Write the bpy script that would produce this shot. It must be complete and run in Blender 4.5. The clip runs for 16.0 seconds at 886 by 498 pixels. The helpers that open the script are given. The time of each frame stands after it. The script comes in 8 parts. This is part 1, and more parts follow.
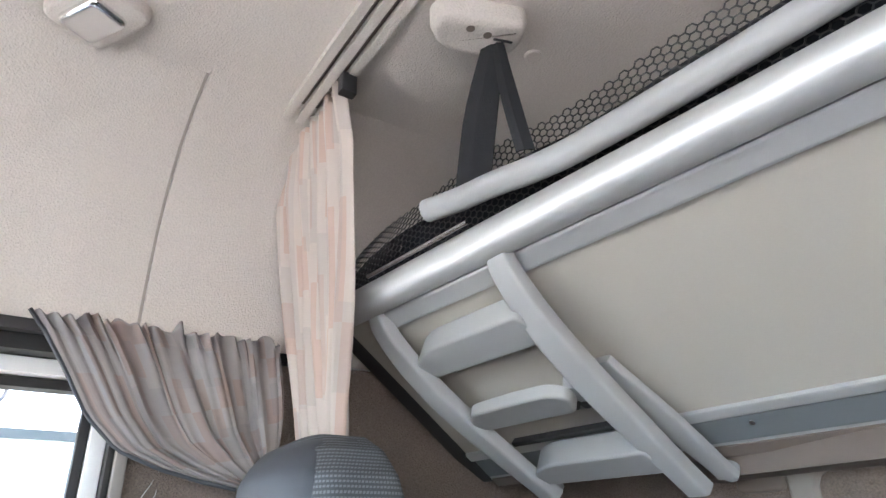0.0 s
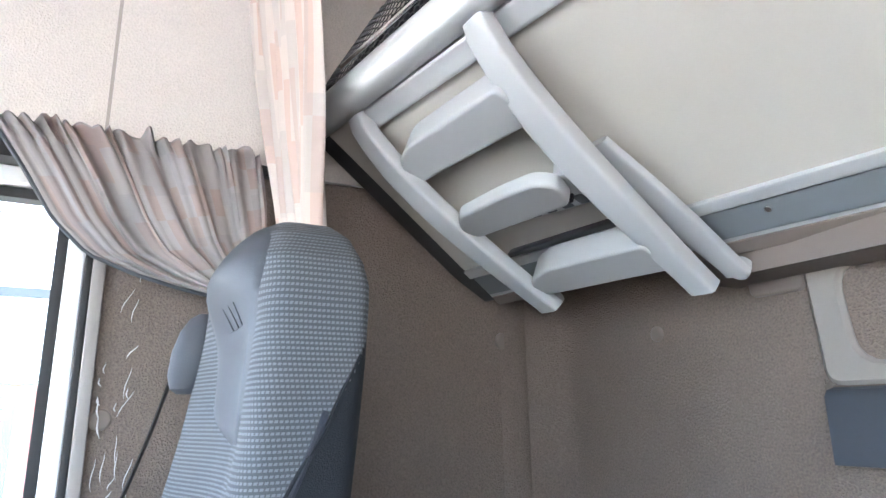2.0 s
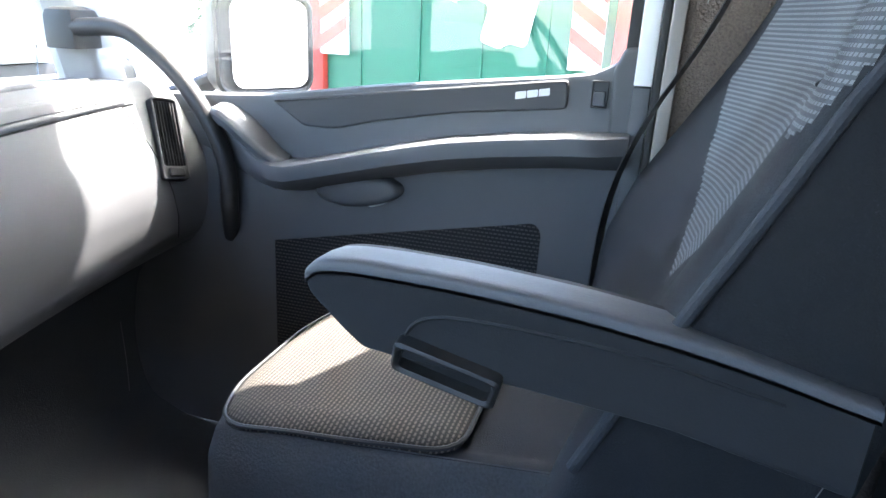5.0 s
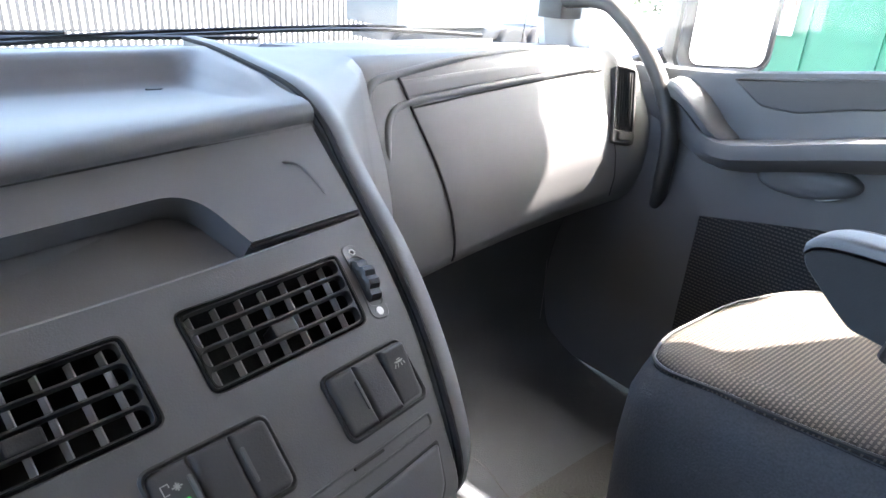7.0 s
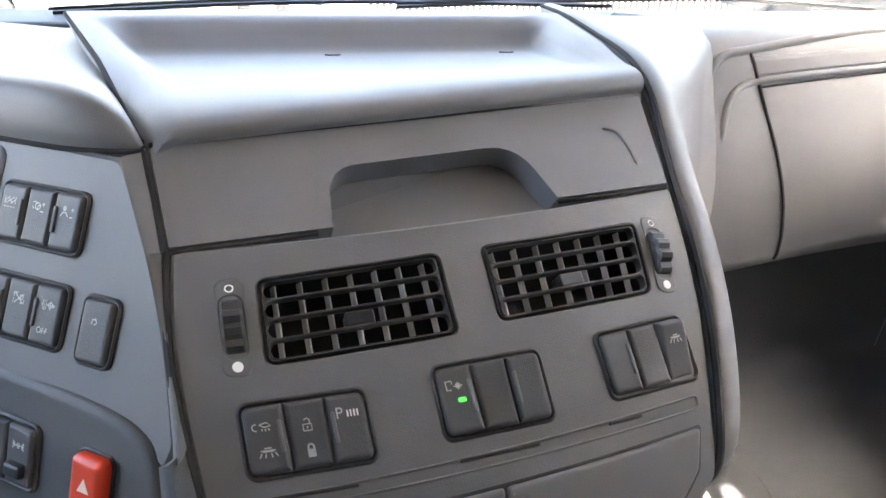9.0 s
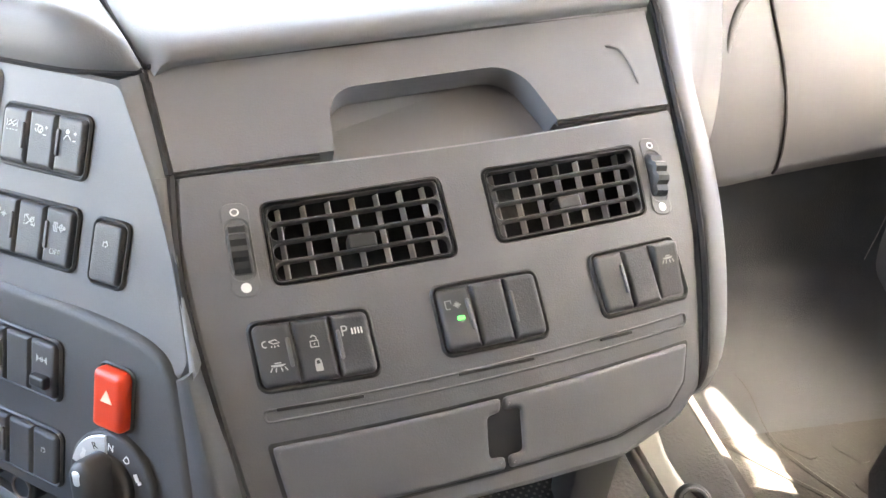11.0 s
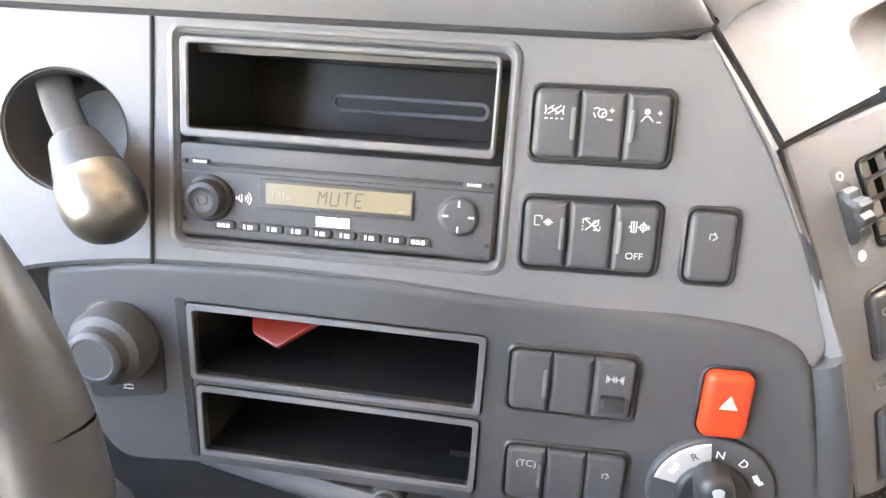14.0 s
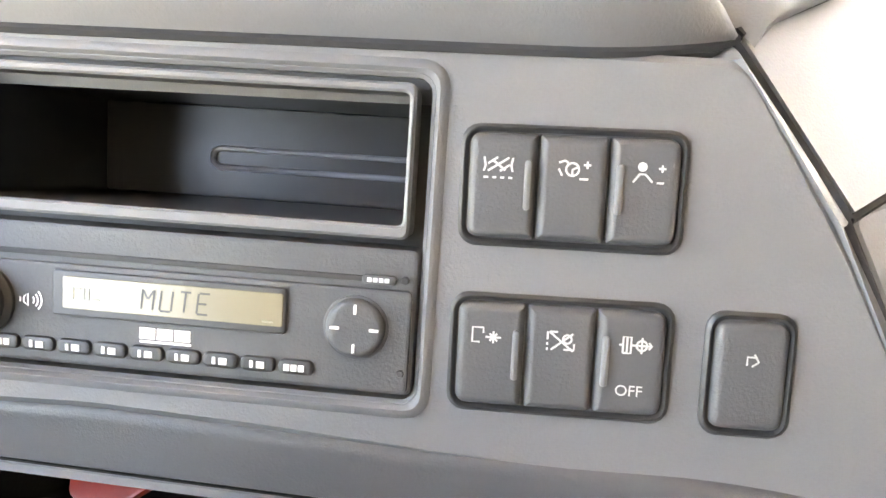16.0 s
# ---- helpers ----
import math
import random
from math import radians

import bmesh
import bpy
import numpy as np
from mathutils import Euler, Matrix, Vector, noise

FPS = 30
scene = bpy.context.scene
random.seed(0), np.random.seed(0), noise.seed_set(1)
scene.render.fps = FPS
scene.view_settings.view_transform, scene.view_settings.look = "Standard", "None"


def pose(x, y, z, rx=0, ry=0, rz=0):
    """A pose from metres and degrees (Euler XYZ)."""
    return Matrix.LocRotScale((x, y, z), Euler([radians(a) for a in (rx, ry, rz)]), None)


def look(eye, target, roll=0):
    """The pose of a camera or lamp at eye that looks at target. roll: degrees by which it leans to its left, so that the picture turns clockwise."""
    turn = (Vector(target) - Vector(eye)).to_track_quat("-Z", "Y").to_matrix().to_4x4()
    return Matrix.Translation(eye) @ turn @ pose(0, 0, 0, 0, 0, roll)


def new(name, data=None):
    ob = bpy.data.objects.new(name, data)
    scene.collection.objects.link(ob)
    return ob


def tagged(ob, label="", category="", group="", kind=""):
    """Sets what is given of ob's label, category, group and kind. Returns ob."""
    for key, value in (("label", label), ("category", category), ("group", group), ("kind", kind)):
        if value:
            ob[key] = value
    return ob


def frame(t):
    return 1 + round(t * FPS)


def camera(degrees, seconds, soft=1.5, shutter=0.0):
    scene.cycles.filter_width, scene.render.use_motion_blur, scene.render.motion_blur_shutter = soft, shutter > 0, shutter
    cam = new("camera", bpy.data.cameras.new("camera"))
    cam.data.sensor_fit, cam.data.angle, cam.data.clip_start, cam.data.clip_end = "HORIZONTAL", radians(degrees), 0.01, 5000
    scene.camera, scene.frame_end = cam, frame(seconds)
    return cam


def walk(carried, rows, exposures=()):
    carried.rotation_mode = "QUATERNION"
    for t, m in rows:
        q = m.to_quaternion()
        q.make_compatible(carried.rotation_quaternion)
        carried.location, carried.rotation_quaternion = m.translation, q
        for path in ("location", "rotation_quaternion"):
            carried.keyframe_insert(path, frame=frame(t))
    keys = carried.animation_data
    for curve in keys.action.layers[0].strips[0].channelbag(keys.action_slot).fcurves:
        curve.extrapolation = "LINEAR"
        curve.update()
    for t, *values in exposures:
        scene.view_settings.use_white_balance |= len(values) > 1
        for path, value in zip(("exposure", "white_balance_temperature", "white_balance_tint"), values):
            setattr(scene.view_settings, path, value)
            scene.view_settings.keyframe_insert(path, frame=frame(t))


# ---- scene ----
cam = camera(68.8, 16.0, soft=1.5, shutter=0.0)
PATH = [
    (0, (-0.009, -0.228, 1.394), (1.488, -1.244, 2.247), -1.6),
    (0.5, (0.025, -0.303, 1.37), (1.56, -1.292, 2.186), -1.8),
    (1, (0.024, -0.346, 1.365), (1.645, -1.332, 1.998), -1.4),
    (1.5, (0.038, -0.363, 1.347), (1.68, -1.336, 1.943), -1.3),
    (2, (0.053, -0.36, 1.323), (1.734, -1.327, 1.813), -1.0),
    (2.5, (0.105, -0.345, 1.279), (1.947, -1.078, 1.547), -0.6),
    (3, (0.128, -0.342, 1.226), (2.093, -0.703, 1.301), 0.6),
    (3.5, (0.196, -0.401, 1.2), (2.184, -0.364, 0.988), 2.6),
    (4, (0.213, -0.39, 1.185), (2.152, -0.194, 0.734), 3.0),
    (6.5, (0.1364, -0.3229, 1.1665), (1.5552, 0.8469, 0.3801), 4.1),
    (7, (0.1003, -0.3183, 1.1694), (1.287, 1.0822, 0.3752), 3.64),
    (7.5, (0.086, -0.3253, 1.1731), (0.9796, 1.2739, 0.3707), 3.16),
    (8, (0.0696, -0.3218, 1.1675), (0.6918, 1.398, 0.358), 3.07),
    (8.5, (0.0789, -0.333, 1.1699), (0.5044, 1.4463, 0.3619), 2.39),
    (9, (0.0992, -0.3517, 1.1764), (0.4097, 1.3983, 0.2593), 1.54),
    (11.5, (0.0971, -0.3545, 1.1904), (0.3882, 1.1776, -0.0617), 2.02),
    (12, (0.0853, -0.3493, 1.1885), (0.3707, 1.0874, -0.1733), 2.32),
    (12.5, (0.0293, -0.3129, 1.1894), (0.3276, 1.0928, -0.2017), 2.58),
    (13, (-0.1002, -0.2338, 1.1946), (0.3614, 1.1245, -0.1989), 2.65),
    (13.5, (-0.2189, -0.1956, 1.189), (0.3494, 1.1179, -0.208), 2.0),
    (14, (-0.279, -0.1788, 1.1784), (0.3794, 1.1499, -0.1636), 1.99),
    (14.5, (-0.264, -0.1685, 1.1707), (0.4473, 1.2473, -0.0497), 1.89),
    (15, (-0.2504, -0.146, 1.1591), (0.4672, 1.2953, -0.0274), 1.81),
    (15.5, (-0.2283, -0.113, 1.1255), (0.4931, 1.3433, -0.0401), 1.81),
    (16, (-0.2009, -0.1001, 1.1159), (0.5246, 1.3302, -0.0791), 2.08),
]
EXPOSURES = [(0, 3.80, 6480, 16), (1.0, 3.88, 6480, 16), (1.6, 4.15, 6450, 16), (2.3, 4.58, 6250, 16), (2.6, 4.52, 6250, 15), (3.1, 3.42, 5980, 10), (4.0, 3.55, 6050, 10), (6.5, 3.97, 6700, 15), (7.5, 4.18, 6700, 13), (8.4, 4.25, 7000, 14), (9.0, 4.68, 7700, 17), (11.5, 5.78, 8500, 17), (12.5, 6.25, 8900, 17), (13.5, 6.12, 9900, 20), (14.0, 6.24, 9900, 20), (14.5, 6.24, 9800, 19), (15.4, 5.97, 10400, 18), (16.0, 6.08, 10300, 18)]
walk(cam, [(t, look(eye, target, roll)) for t, eye, target, roll in PATH], EXPOSURES)

# ---- daylight: a high sun behind the passenger door, and the sky ----
SUN = Vector((0.480, -0.250, 0.840)).normalized()
world = bpy.data.worlds.new("sky")
scene.world = world
world.use_nodes = True
wt = world.node_tree
sky = wt.nodes.new("ShaderNodeTexSky")
sky.sky_type = "NISHITA"
sky.sun_disc = False
sky.sun_elevation = math.asin(SUN.z)
sky.sun_rotation = math.atan2(SUN.x, SUN.y)
wt.links.new(sky.outputs["Color"], wt.nodes["Background"].inputs["Color"])
wt.nodes["Background"].inputs["Strength"].default_value = 0.15
sun_data = bpy.data.lights.new("sun", "SUN")
sun_data.energy, sun_data.angle, sun_data.color = 4.5, radians(0.53), (1.0, 0.95, 0.87)
sun = new("sun", sun_data)
sun.rotation_euler = SUN.to_track_quat("Z", "Y").to_euler()

# ---- materials ----
def make_mat(name, colour, rough=0.6, metal=0.0, bump=0.0, size=400.0, vary=0.06, stain=0.0, stain_size=6.0, spec=0.5, detail=3.0):
    """A surface with fine grain (bump), a soft change of tone at two scales and uneven gloss."""
    m = bpy.data.materials.new(name)
    m.use_nodes = True
    t = m.node_tree
    b = t.nodes["Principled BSDF"]
    co = t.nodes.new("ShaderNodeTexCoord")
    grain = t.nodes.new("ShaderNodeTexNoise")
    grain.inputs["Scale"].default_value, grain.inputs["Detail"].default_value = size, detail
    broad = t.nodes.new("ShaderNodeTexNoise")
    broad.inputs["Scale"].default_value, broad.inputs["Detail"].default_value = stain_size, 4.0
    for n in (grain, broad):
        t.links.new(co.outputs["Object"], n.inputs["Vector"])
    add = t.nodes.new("ShaderNodeMath")
    add.operation = "MULTIPLY_ADD"
    t.links.new(grain.outputs["Fac"], add.inputs[0])
    add.inputs[1].default_value = vary
    add.inputs[2].default_value = 1.0 - vary / 2
    add2 = t.nodes.new("ShaderNodeMath")
    add2.operation = "MULTIPLY_ADD"
    t.links.new(broad.outputs["Fac"], add2.inputs[0])
    add2.inputs[1].default_value = stain
    t.links.new(add.outputs[0], add2.inputs[2])
    sub = t.nodes.new("ShaderNodeMath")
    sub.operation = "SUBTRACT"
    t.links.new(add2.outputs[0], sub.inputs[0])
    sub.inputs[1].default_value = stain / 2
    mul = t.nodes.new("ShaderNodeVectorMath")
    mul.operation = "SCALE"
    mul.inputs[0].default_value = colour
    t.links.new(sub.outputs[0], mul.inputs["Scale"])
    t.links.new(mul.outputs[0], b.inputs["Base Color"])
    rr = t.nodes.new("ShaderNodeMath")
    rr.operation = "MULTIPLY_ADD"
    t.links.new(broad.outputs["Fac"], rr.inputs[0])
    rr.inputs[1].default_value = 0.16
    rr.inputs[2].default_value = rough - 0.08
    t.links.new(rr.outputs[0], b.inputs["Roughness"])
    b.inputs["Metallic"].default_value = metal
    b.inputs["Specular IOR Level"].default_value = spec
    if bump:
        bn = t.nodes.new("ShaderNodeBump")
        bn.inputs["Strength"].default_value = 1.0
        bn.inputs["Distance"].default_value = bump
        t.links.new(grain.outputs["Fac"], bn.inputs["Height"])
        t.links.new(bn.outputs[0], b.inputs["Normal"])
    return m


HEAD = make_mat("headliner_vinyl", (0.60, 0.55, 0.50), 0.6, bump=0.0015, size=330, vary=0.30, stain=0.14, stain_size=3.0)
WALL = make_mat("wall_felt", (0.172, 0.139, 0.117), 0.95, bump=0.0042, size=330, vary=0.8, stain=0.22, stain_size=4.0, spec=0.1)
DASH = make_mat("dash_plastic", (0.112, 0.113, 0.117), 0.58, bump=0.00014, size=900, vary=0.10, stain=0.08, spec=0.42)
DASH_DARK = make_mat("dark_plastic", (0.056, 0.057, 0.060), 0.55, bump=0.0002, size=900, vary=0.10, stain=0.08, spec=0.42)
BLACK = make_mat("black_plastic", (0.024, 0.024, 0.025), 0.46, bump=0.00008, size=900)
SLOT = make_mat("slot_black", (0.007, 0.007, 0.007), 0.75, bump=0.0002, size=500, spec=0.2)
RUBBER = make_mat("black_rubber", (0.018, 0.018, 0.018), 0.7, bump=0.0002, size=500)
DOOR = make_mat("door_plastic", (0.084, 0.088, 0.095), 0.55, bump=0.0002, size=800, stain=0.06)
SILVER = make_mat("satin_aluminium", (0.60, 0.61, 0.61), 0.46, metal=0.6, bump=0.00005, size=700, stain=0.04)
GREYPL = make_mat("pale_grey_plastic", (0.37, 0.375, 0.37), 0.45, bump=0.00015, size=800, stain=0.04)
BOARD = make_mat("bunk_board", (0.43, 0.405, 0.355), 0.6, bump=0.0002, size=500, stain=0.05)
BROWN = make_mat("brown_trim", (0.16, 0.13, 0.11), 0.6, bump=0.0002, size=600)
WHITE = make_mat("white_paint", (0.8, 0.8, 0.79), 0.4, stain=0.05)
PRINT = make_mat("white_print", (0.78, 0.78, 0.76), 0.5)
CHROME = make_mat("chrome", (0.8, 0.8, 0.8), 0.15, metal=1.0)
RED = make_mat("red_plastic", (0.62, 0.045, 0.015), 0.4, bump=0.0001, size=600)
MAT = make_mat("rubber_mat", (0.022, 0.0215, 0.0205), 0.72, bump=0.0016, size=210, vary=0.25, stain=0.3)
CLOTHSIDE = make_mat("seat_side_cloth", (0.0145, 0.0165, 0.020), 0.85, bump=0.0006, size=700, vary=0.3, spec=0.25)
SEATPAD = make_mat("seat_pad_vinyl", (0.043, 0.049, 0.058), 0.6, bump=0.0003, size=500, stain=0.06)


def weave(name, base, thread, su, sv, duty=0.5, axis_u=(1, 0, 0), axis_v=(0, 0, 1), coord="Object"):
    """Woven cloth: short pale dashes in rows on a dark ground, set by two directions in space."""
    m = make_mat(name, base, 0.85, bump=0.0005, size=700, vary=0.3, spec=0.2)
    t = m.node_tree
    b = t.nodes["Principled BSDF"]
    co = t.nodes.new("ShaderNodeTexCoord")

    def wave(axis, per, offset=None):
        d = t.nodes.new("ShaderNodeVectorMath")
        d.operation = "DOT_PRODUCT"
        d.inputs[1].default_value = axis
        t.links.new(co.outputs[coord], d.inputs[0])
        s = t.nodes.new("ShaderNodeMath")
        s.operation = "MULTIPLY"
        t.links.new(d.outputs["Value"], s.inputs[0])
        s.inputs[1].default_value = 1.0 / per
        out = s.outputs[0]
        if offset is not None:
            a = t.nodes.new("ShaderNodeMath")
            a.operation = "ADD"
            t.links.new(out, a.inputs[0])
            t.links.new(offset, a.inputs[1])
            out = a.outputs[0]
        return out

    v = wave(axis_v, sv)
    fl = t.nodes.new("ShaderNodeMath")
    fl.operation = "FLOOR"
    t.links.new(v, fl.inputs[0])
    half = t.nodes.new("ShaderNodeMath")
    half.operation = "MULTIPLY"
    t.links.new(fl.outputs[0], half.inputs[0])
    half.inputs[1].default_value = 0.5
    u = wave(axis_u, su, half.outputs[0])
    masks = []
    for src, d in ((u, 0.72), (v, duty)):
        fr = t.nodes.new("ShaderNodeMath")
        fr.operation = "FRACT"
        t.links.new(src, fr.inputs[0])
        lt = t.nodes.new("ShaderNodeMath")
        lt.operation = "LESS_THAN"
        t.links.new(fr.outputs[0], lt.inputs[0])
        lt.inputs[1].default_value = d
        masks.append(lt.outputs[0])
    mm = t.nodes.new("ShaderNodeMath")
    mm.operation = "MULTIPLY"
    t.links.new(masks[0], mm.inputs[0])
    t.links.new(masks[1], mm.inputs[1])
    mix = t.nodes.new("ShaderNodeMix")
    mix.data_type = "RGBA"
    t.links.new(mm.outputs[0], mix.inputs["Factor"])
    old = b.inputs["Base Color"].links[0].from_socket
    t.links.new(old, mix.inputs["A"])
    mix.inputs["B"].default_value = (*thread, 1)
    t.links.new(mix.outputs["Result"], b.inputs["Base Color"])
    return m


CLOTHBACK = weave("seat_back_weave", (0.070, 0.076, 0.082), (0.150, 0.162, 0.173), 0.0044, 0.0050, 0.48, (1, 0, 0), (0, 1, 0), "UV")
CLOTHSEAT = weave("seat_cushion_weave", (0.036, 0.033, 0.030), (0.112, 0.096, 0.080), 0.0050, 0.0044, 0.45, (1, 0, 0), (0, 1, 0.1))
CLOTHDOOR = weave("door_cloth", (0.020, 0.020, 0.022), (0.070, 0.064, 0.060), 0.0066, 0.0060, 0.4, (0, 1, 0), (0, 0, 1))


def stripes(name):
    """Curtain cloth: beige, with upright bands of broken pink and grey blocks."""
    m = make_mat(name, (0.50, 0.44, 0.39), 0.85, bump=0.0004, size=900, vary=0.15, spec=0.2)
    t = m.node_tree
    b = t.nodes["Principled BSDF"]
    uvn = t.nodes.new("ShaderNodeUVMap")
    old = b.inputs["Base Color"].links[0].from_socket
    for n, (sx, sy, lo, col, seed) in enumerate((((34, 7.0, 0.66, (0.46, 0.24, 0.17), 3.0)), (22, 5.0, 0.62, (0.36, 0.33, 0.31), 11.0))):
        mp = t.nodes.new("ShaderNodeMapping")
        mp.inputs["Scale"].default_value = (sx, sy, 1)
        mp.inputs["Location"].default_value = (seed, seed * 1.7, 0)
        t.links.new(uvn.outputs[0], mp.inputs["Vector"])
        fl = t.nodes.new("ShaderNodeVectorMath")
        fl.operation = "FLOOR"
        t.links.new(mp.outputs[0], fl.inputs[0])
        wn = t.nodes.new("ShaderNodeTexWhiteNoise")
        wn.noise_dimensions = "2D"
        t.links.new(fl.outputs[0], wn.inputs["Vector"])
        gt = t.nodes.new("ShaderNodeMath")
        gt.operation = "GREATER_THAN"
        t.links.new(wn.outputs["Value"], gt.inputs[0])
        gt.inputs[1].default_value = lo
        sc = t.nodes.new("ShaderNodeMath")
        sc.operation = "MULTIPLY"
        t.links.new(gt.outputs[0], sc.inputs[0])
        sc.inputs[1].default_value = 0.36
        mix = t.nodes.new("ShaderNodeMix")
        mix.data_type = "RGBA"
        t.links.new(sc.outputs[0], mix.inputs["Factor"])
        t.links.new(old, mix.inputs["A"])
        mix.inputs["B"].default_value = (*col, 1)
        old = mix.outputs["Result"]
    t.links.new(old, b.inputs["Base Color"])
    return m


CURTAIN = stripes("curtain_cloth")


def tint_copy(src, name, factor):
    m = src.copy()
    m.name = name
    t = m.node_tree
    b = t.nodes["Principled BSDF"]
    old = b.inputs["Base Color"].links[0].from_socket
    mul = t.nodes.new("ShaderNodeVectorMath")
    mul.operation = "MULTIPLY"
    t.links.new(old, mul.inputs[0])
    mul.inputs[1].default_value = factor
    t.links.new(mul.outputs[0], b.inputs["Base Color"])
    return m


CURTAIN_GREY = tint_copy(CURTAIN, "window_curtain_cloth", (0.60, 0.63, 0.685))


def glass_mat(name, tint=(1, 1, 1), rough=0.0):
    m = bpy.data.materials.new(name)
    m.use_nodes = True
    b = m.node_tree.nodes["Principled BSDF"]
    b.inputs["Base Color"].default_value = (*tint, 1)
    b.inputs["Roughness"].default_value = rough
    b.inputs["Transmission Weight"].default_value = 1.0
    b.inputs["IOR"].default_value = 1.45
    return m


GLASS = glass_mat("window_glass", (0.95, 0.98, 0.97))
MIRROR = make_mat("mirror_glass", (0.9, 0.9, 0.9), 0.08, metal=1.0)
RECESS = make_mat("taupe_moulding", (0.23, 0.205, 0.18), 0.6, bump=0.0003, size=500, stain=0.06)

# ---- mesh helpers ----
def part(name, bm, material, parent=None, label="", smooth=True, angle=35):
    me = bpy.data.meshes.new(name)
    bmesh.ops.recalc_face_normals(bm, faces=bm.faces)
    bm.to_mesh(me)
    bm.free()
    if smooth:
        for p in me.polygons:
            p.use_smooth = True
        me.set_sharp_from_angle(angle=radians(angle))
    me.materials.append(material)
    ob = new(name, me)
    if parent is not None:
        ob.parent = parent
        if parent.parent is None:
            ob.matrix_parent_inverse = Matrix.Translation(-parent.location)
    if name in ("symbol", "print", "display_marks", "logo_bar"):
        tagged(ob, label or "small printed white strokes on dark plastic", "", "", "stuff")
    elif label:
        ob["label"] = label
    return ob


def thing(name, at, label, category, group="", kind=""):
    e = new(name)
    e.location = at
    e.empty_display_size = 0.05
    return tagged(e, label, category, group, kind)


def frame_of(origin, right, up, spin=0.0):
    """Local axes: u to the right, v up the face, w out of it."""
    r, v = Vector(right).normalized(), Vector(up).normalized()
    w = r.cross(v).normalized()
    v = w.cross(r)
    m = Matrix(((r.x, v.x, w.x, origin[0]), (r.y, v.y, w.y, origin[1]), (r.z, v.z, w.z, origin[2]), (0, 0, 0, 1)))
    return m @ Matrix.Rotation(radians(spin), 4, "Z")


def rrect(u0, v0, u1, v1, r=0.003, seg=4):
    pts = []
    r = min(r, abs(u1 - u0) / 2.01, abs(v1 - v0) / 2.01)
    for cx, cy, a in ((u1 - r, v1 - r, 0), (u0 + r, v1 - r, 90), (u0 + r, v0 + r, 180), (u1 - r, v0 + r, 270)):
        for k in range(seg + 1):
            b = radians(a + 90 * k / seg)
            pts.append((cx + r * math.cos(b), cy + r * math.sin(b)))
    return pts


def rpoly(pts, r=0.004, seg=4):
    """A polygon with its corners rounded; r may be one number or one for each corner."""
    out = []
    n = len(pts)
    for i in range(n):
        p, a, b = Vector(pts[i]), Vector(pts[i - 1]), Vector(pts[(i + 1) % n])
        rad = r[i] if isinstance(r, (list, tuple)) else r
        d1, d2 = (a - p), (b - p)
        l1, l2 = d1.length, d2.length
        d1, d2 = d1 / l1, d2 / l2
        k = min(rad, l1 * 0.48, l2 * 0.48)
        if k < 1e-5:
            out.append(tuple(p))
            continue
        q1, q2 = p + d1 * k, p + d2 * k
        for j in range(seg + 1):
            s = j / seg
            out.append(tuple((1 - s) ** 2 * q1 + 2 * s * (1 - s) * p + s * s * q2))
    return out


def inset(pts, d, collapse=False):
    out = []
    n = len(pts)
    area = sum(pts[i - 1][0] * pts[i][1] - pts[i][0] * pts[i - 1][1] for i in range(n))
    sgn = 1 if area > 0 else -1
    for i in range(n):
        p, a, b = Vector(pts[i]), Vector(pts[i - 1]), Vector(pts[(i + 1) % n])
        e1, e2 = (p - a), (b - p)
        if e1.length < 1e-7 or e2.length < 1e-7:
            out.append(tuple(p))
            continue
        e1.normalize(), e2.normalize()
        n1, n2 = Vector((-e1.y, e1.x)) * sgn, Vector((-e2.y, e2.x)) * sgn
        m = (n1 + n2)
        if m.length < 1e-4:
            m = n1
        m.normalize()
        out.append(tuple(p + m * d / max(0.4, m.dot(n1))))
    # corners smaller than the inset: draw their points together
    if collapse:
        flip = [(Vector(out[(i + 1) % n]) - Vector(out[i])).dot(Vector(pts[(i + 1) % n]) - Vector(pts[i])) < 0 for i in range(n)]
        i = 0
        while i < n:
            if flip[i] and not flip[i - 1]:
                j = i
                while flip[j % n] and j < i + n:
                    j += 1
                mean = sum((Vector(out[k % n]) for k in range(i, j + 1)), Vector((0, 0))) / (j - i + 1)
                for k in range(i, j + 1):
                    out[k % n] = tuple(mean)
                i = j
            i += 1
    return out


def rings(bm, loops, close_first=True, close_last=True):
    vs = [[bm.verts.new(p) for p in loop] for loop in loops]
    for a, b in zip(vs, vs[1:]):
        n = len(a)
        for i in range(n):
            bm.faces.new((a[i - 1], a[i], b[i], b[i - 1]))
    if close_first:
        bm.faces.new(list(reversed(vs[0])))
    if close_last:
        bm.faces.new(vs[-1])
    return vs


def slab(bm, m, pts, w0, w1, bevel=0.001, steps=2, flat=True):
    """A plate with the outline pts in the plane of m, from depth w0 to w1, its face edge rounded."""
    loops = [[m @ Vector((u, v, w0)) for u, v in pts]]
    bevel = min(bevel, abs(w1 - w0) * 0.9)
    s = 1 if w1 > w0 else -1
    for k in range(steps + 1):
        a = math.pi / 2 * k / steps
        ring = inset(pts, bevel * (1 - math.cos(a)), True) if k else pts
        loops.append([m @ Vector((u, v, w1 - s * bevel * (1 - math.sin(a)))) for u, v in ring])
    if flat:
        loops.append([m @ Vector((u, v, w1)) for u, v in inset(pts, bevel * 1.5, True)])
    rings(bm, loops)


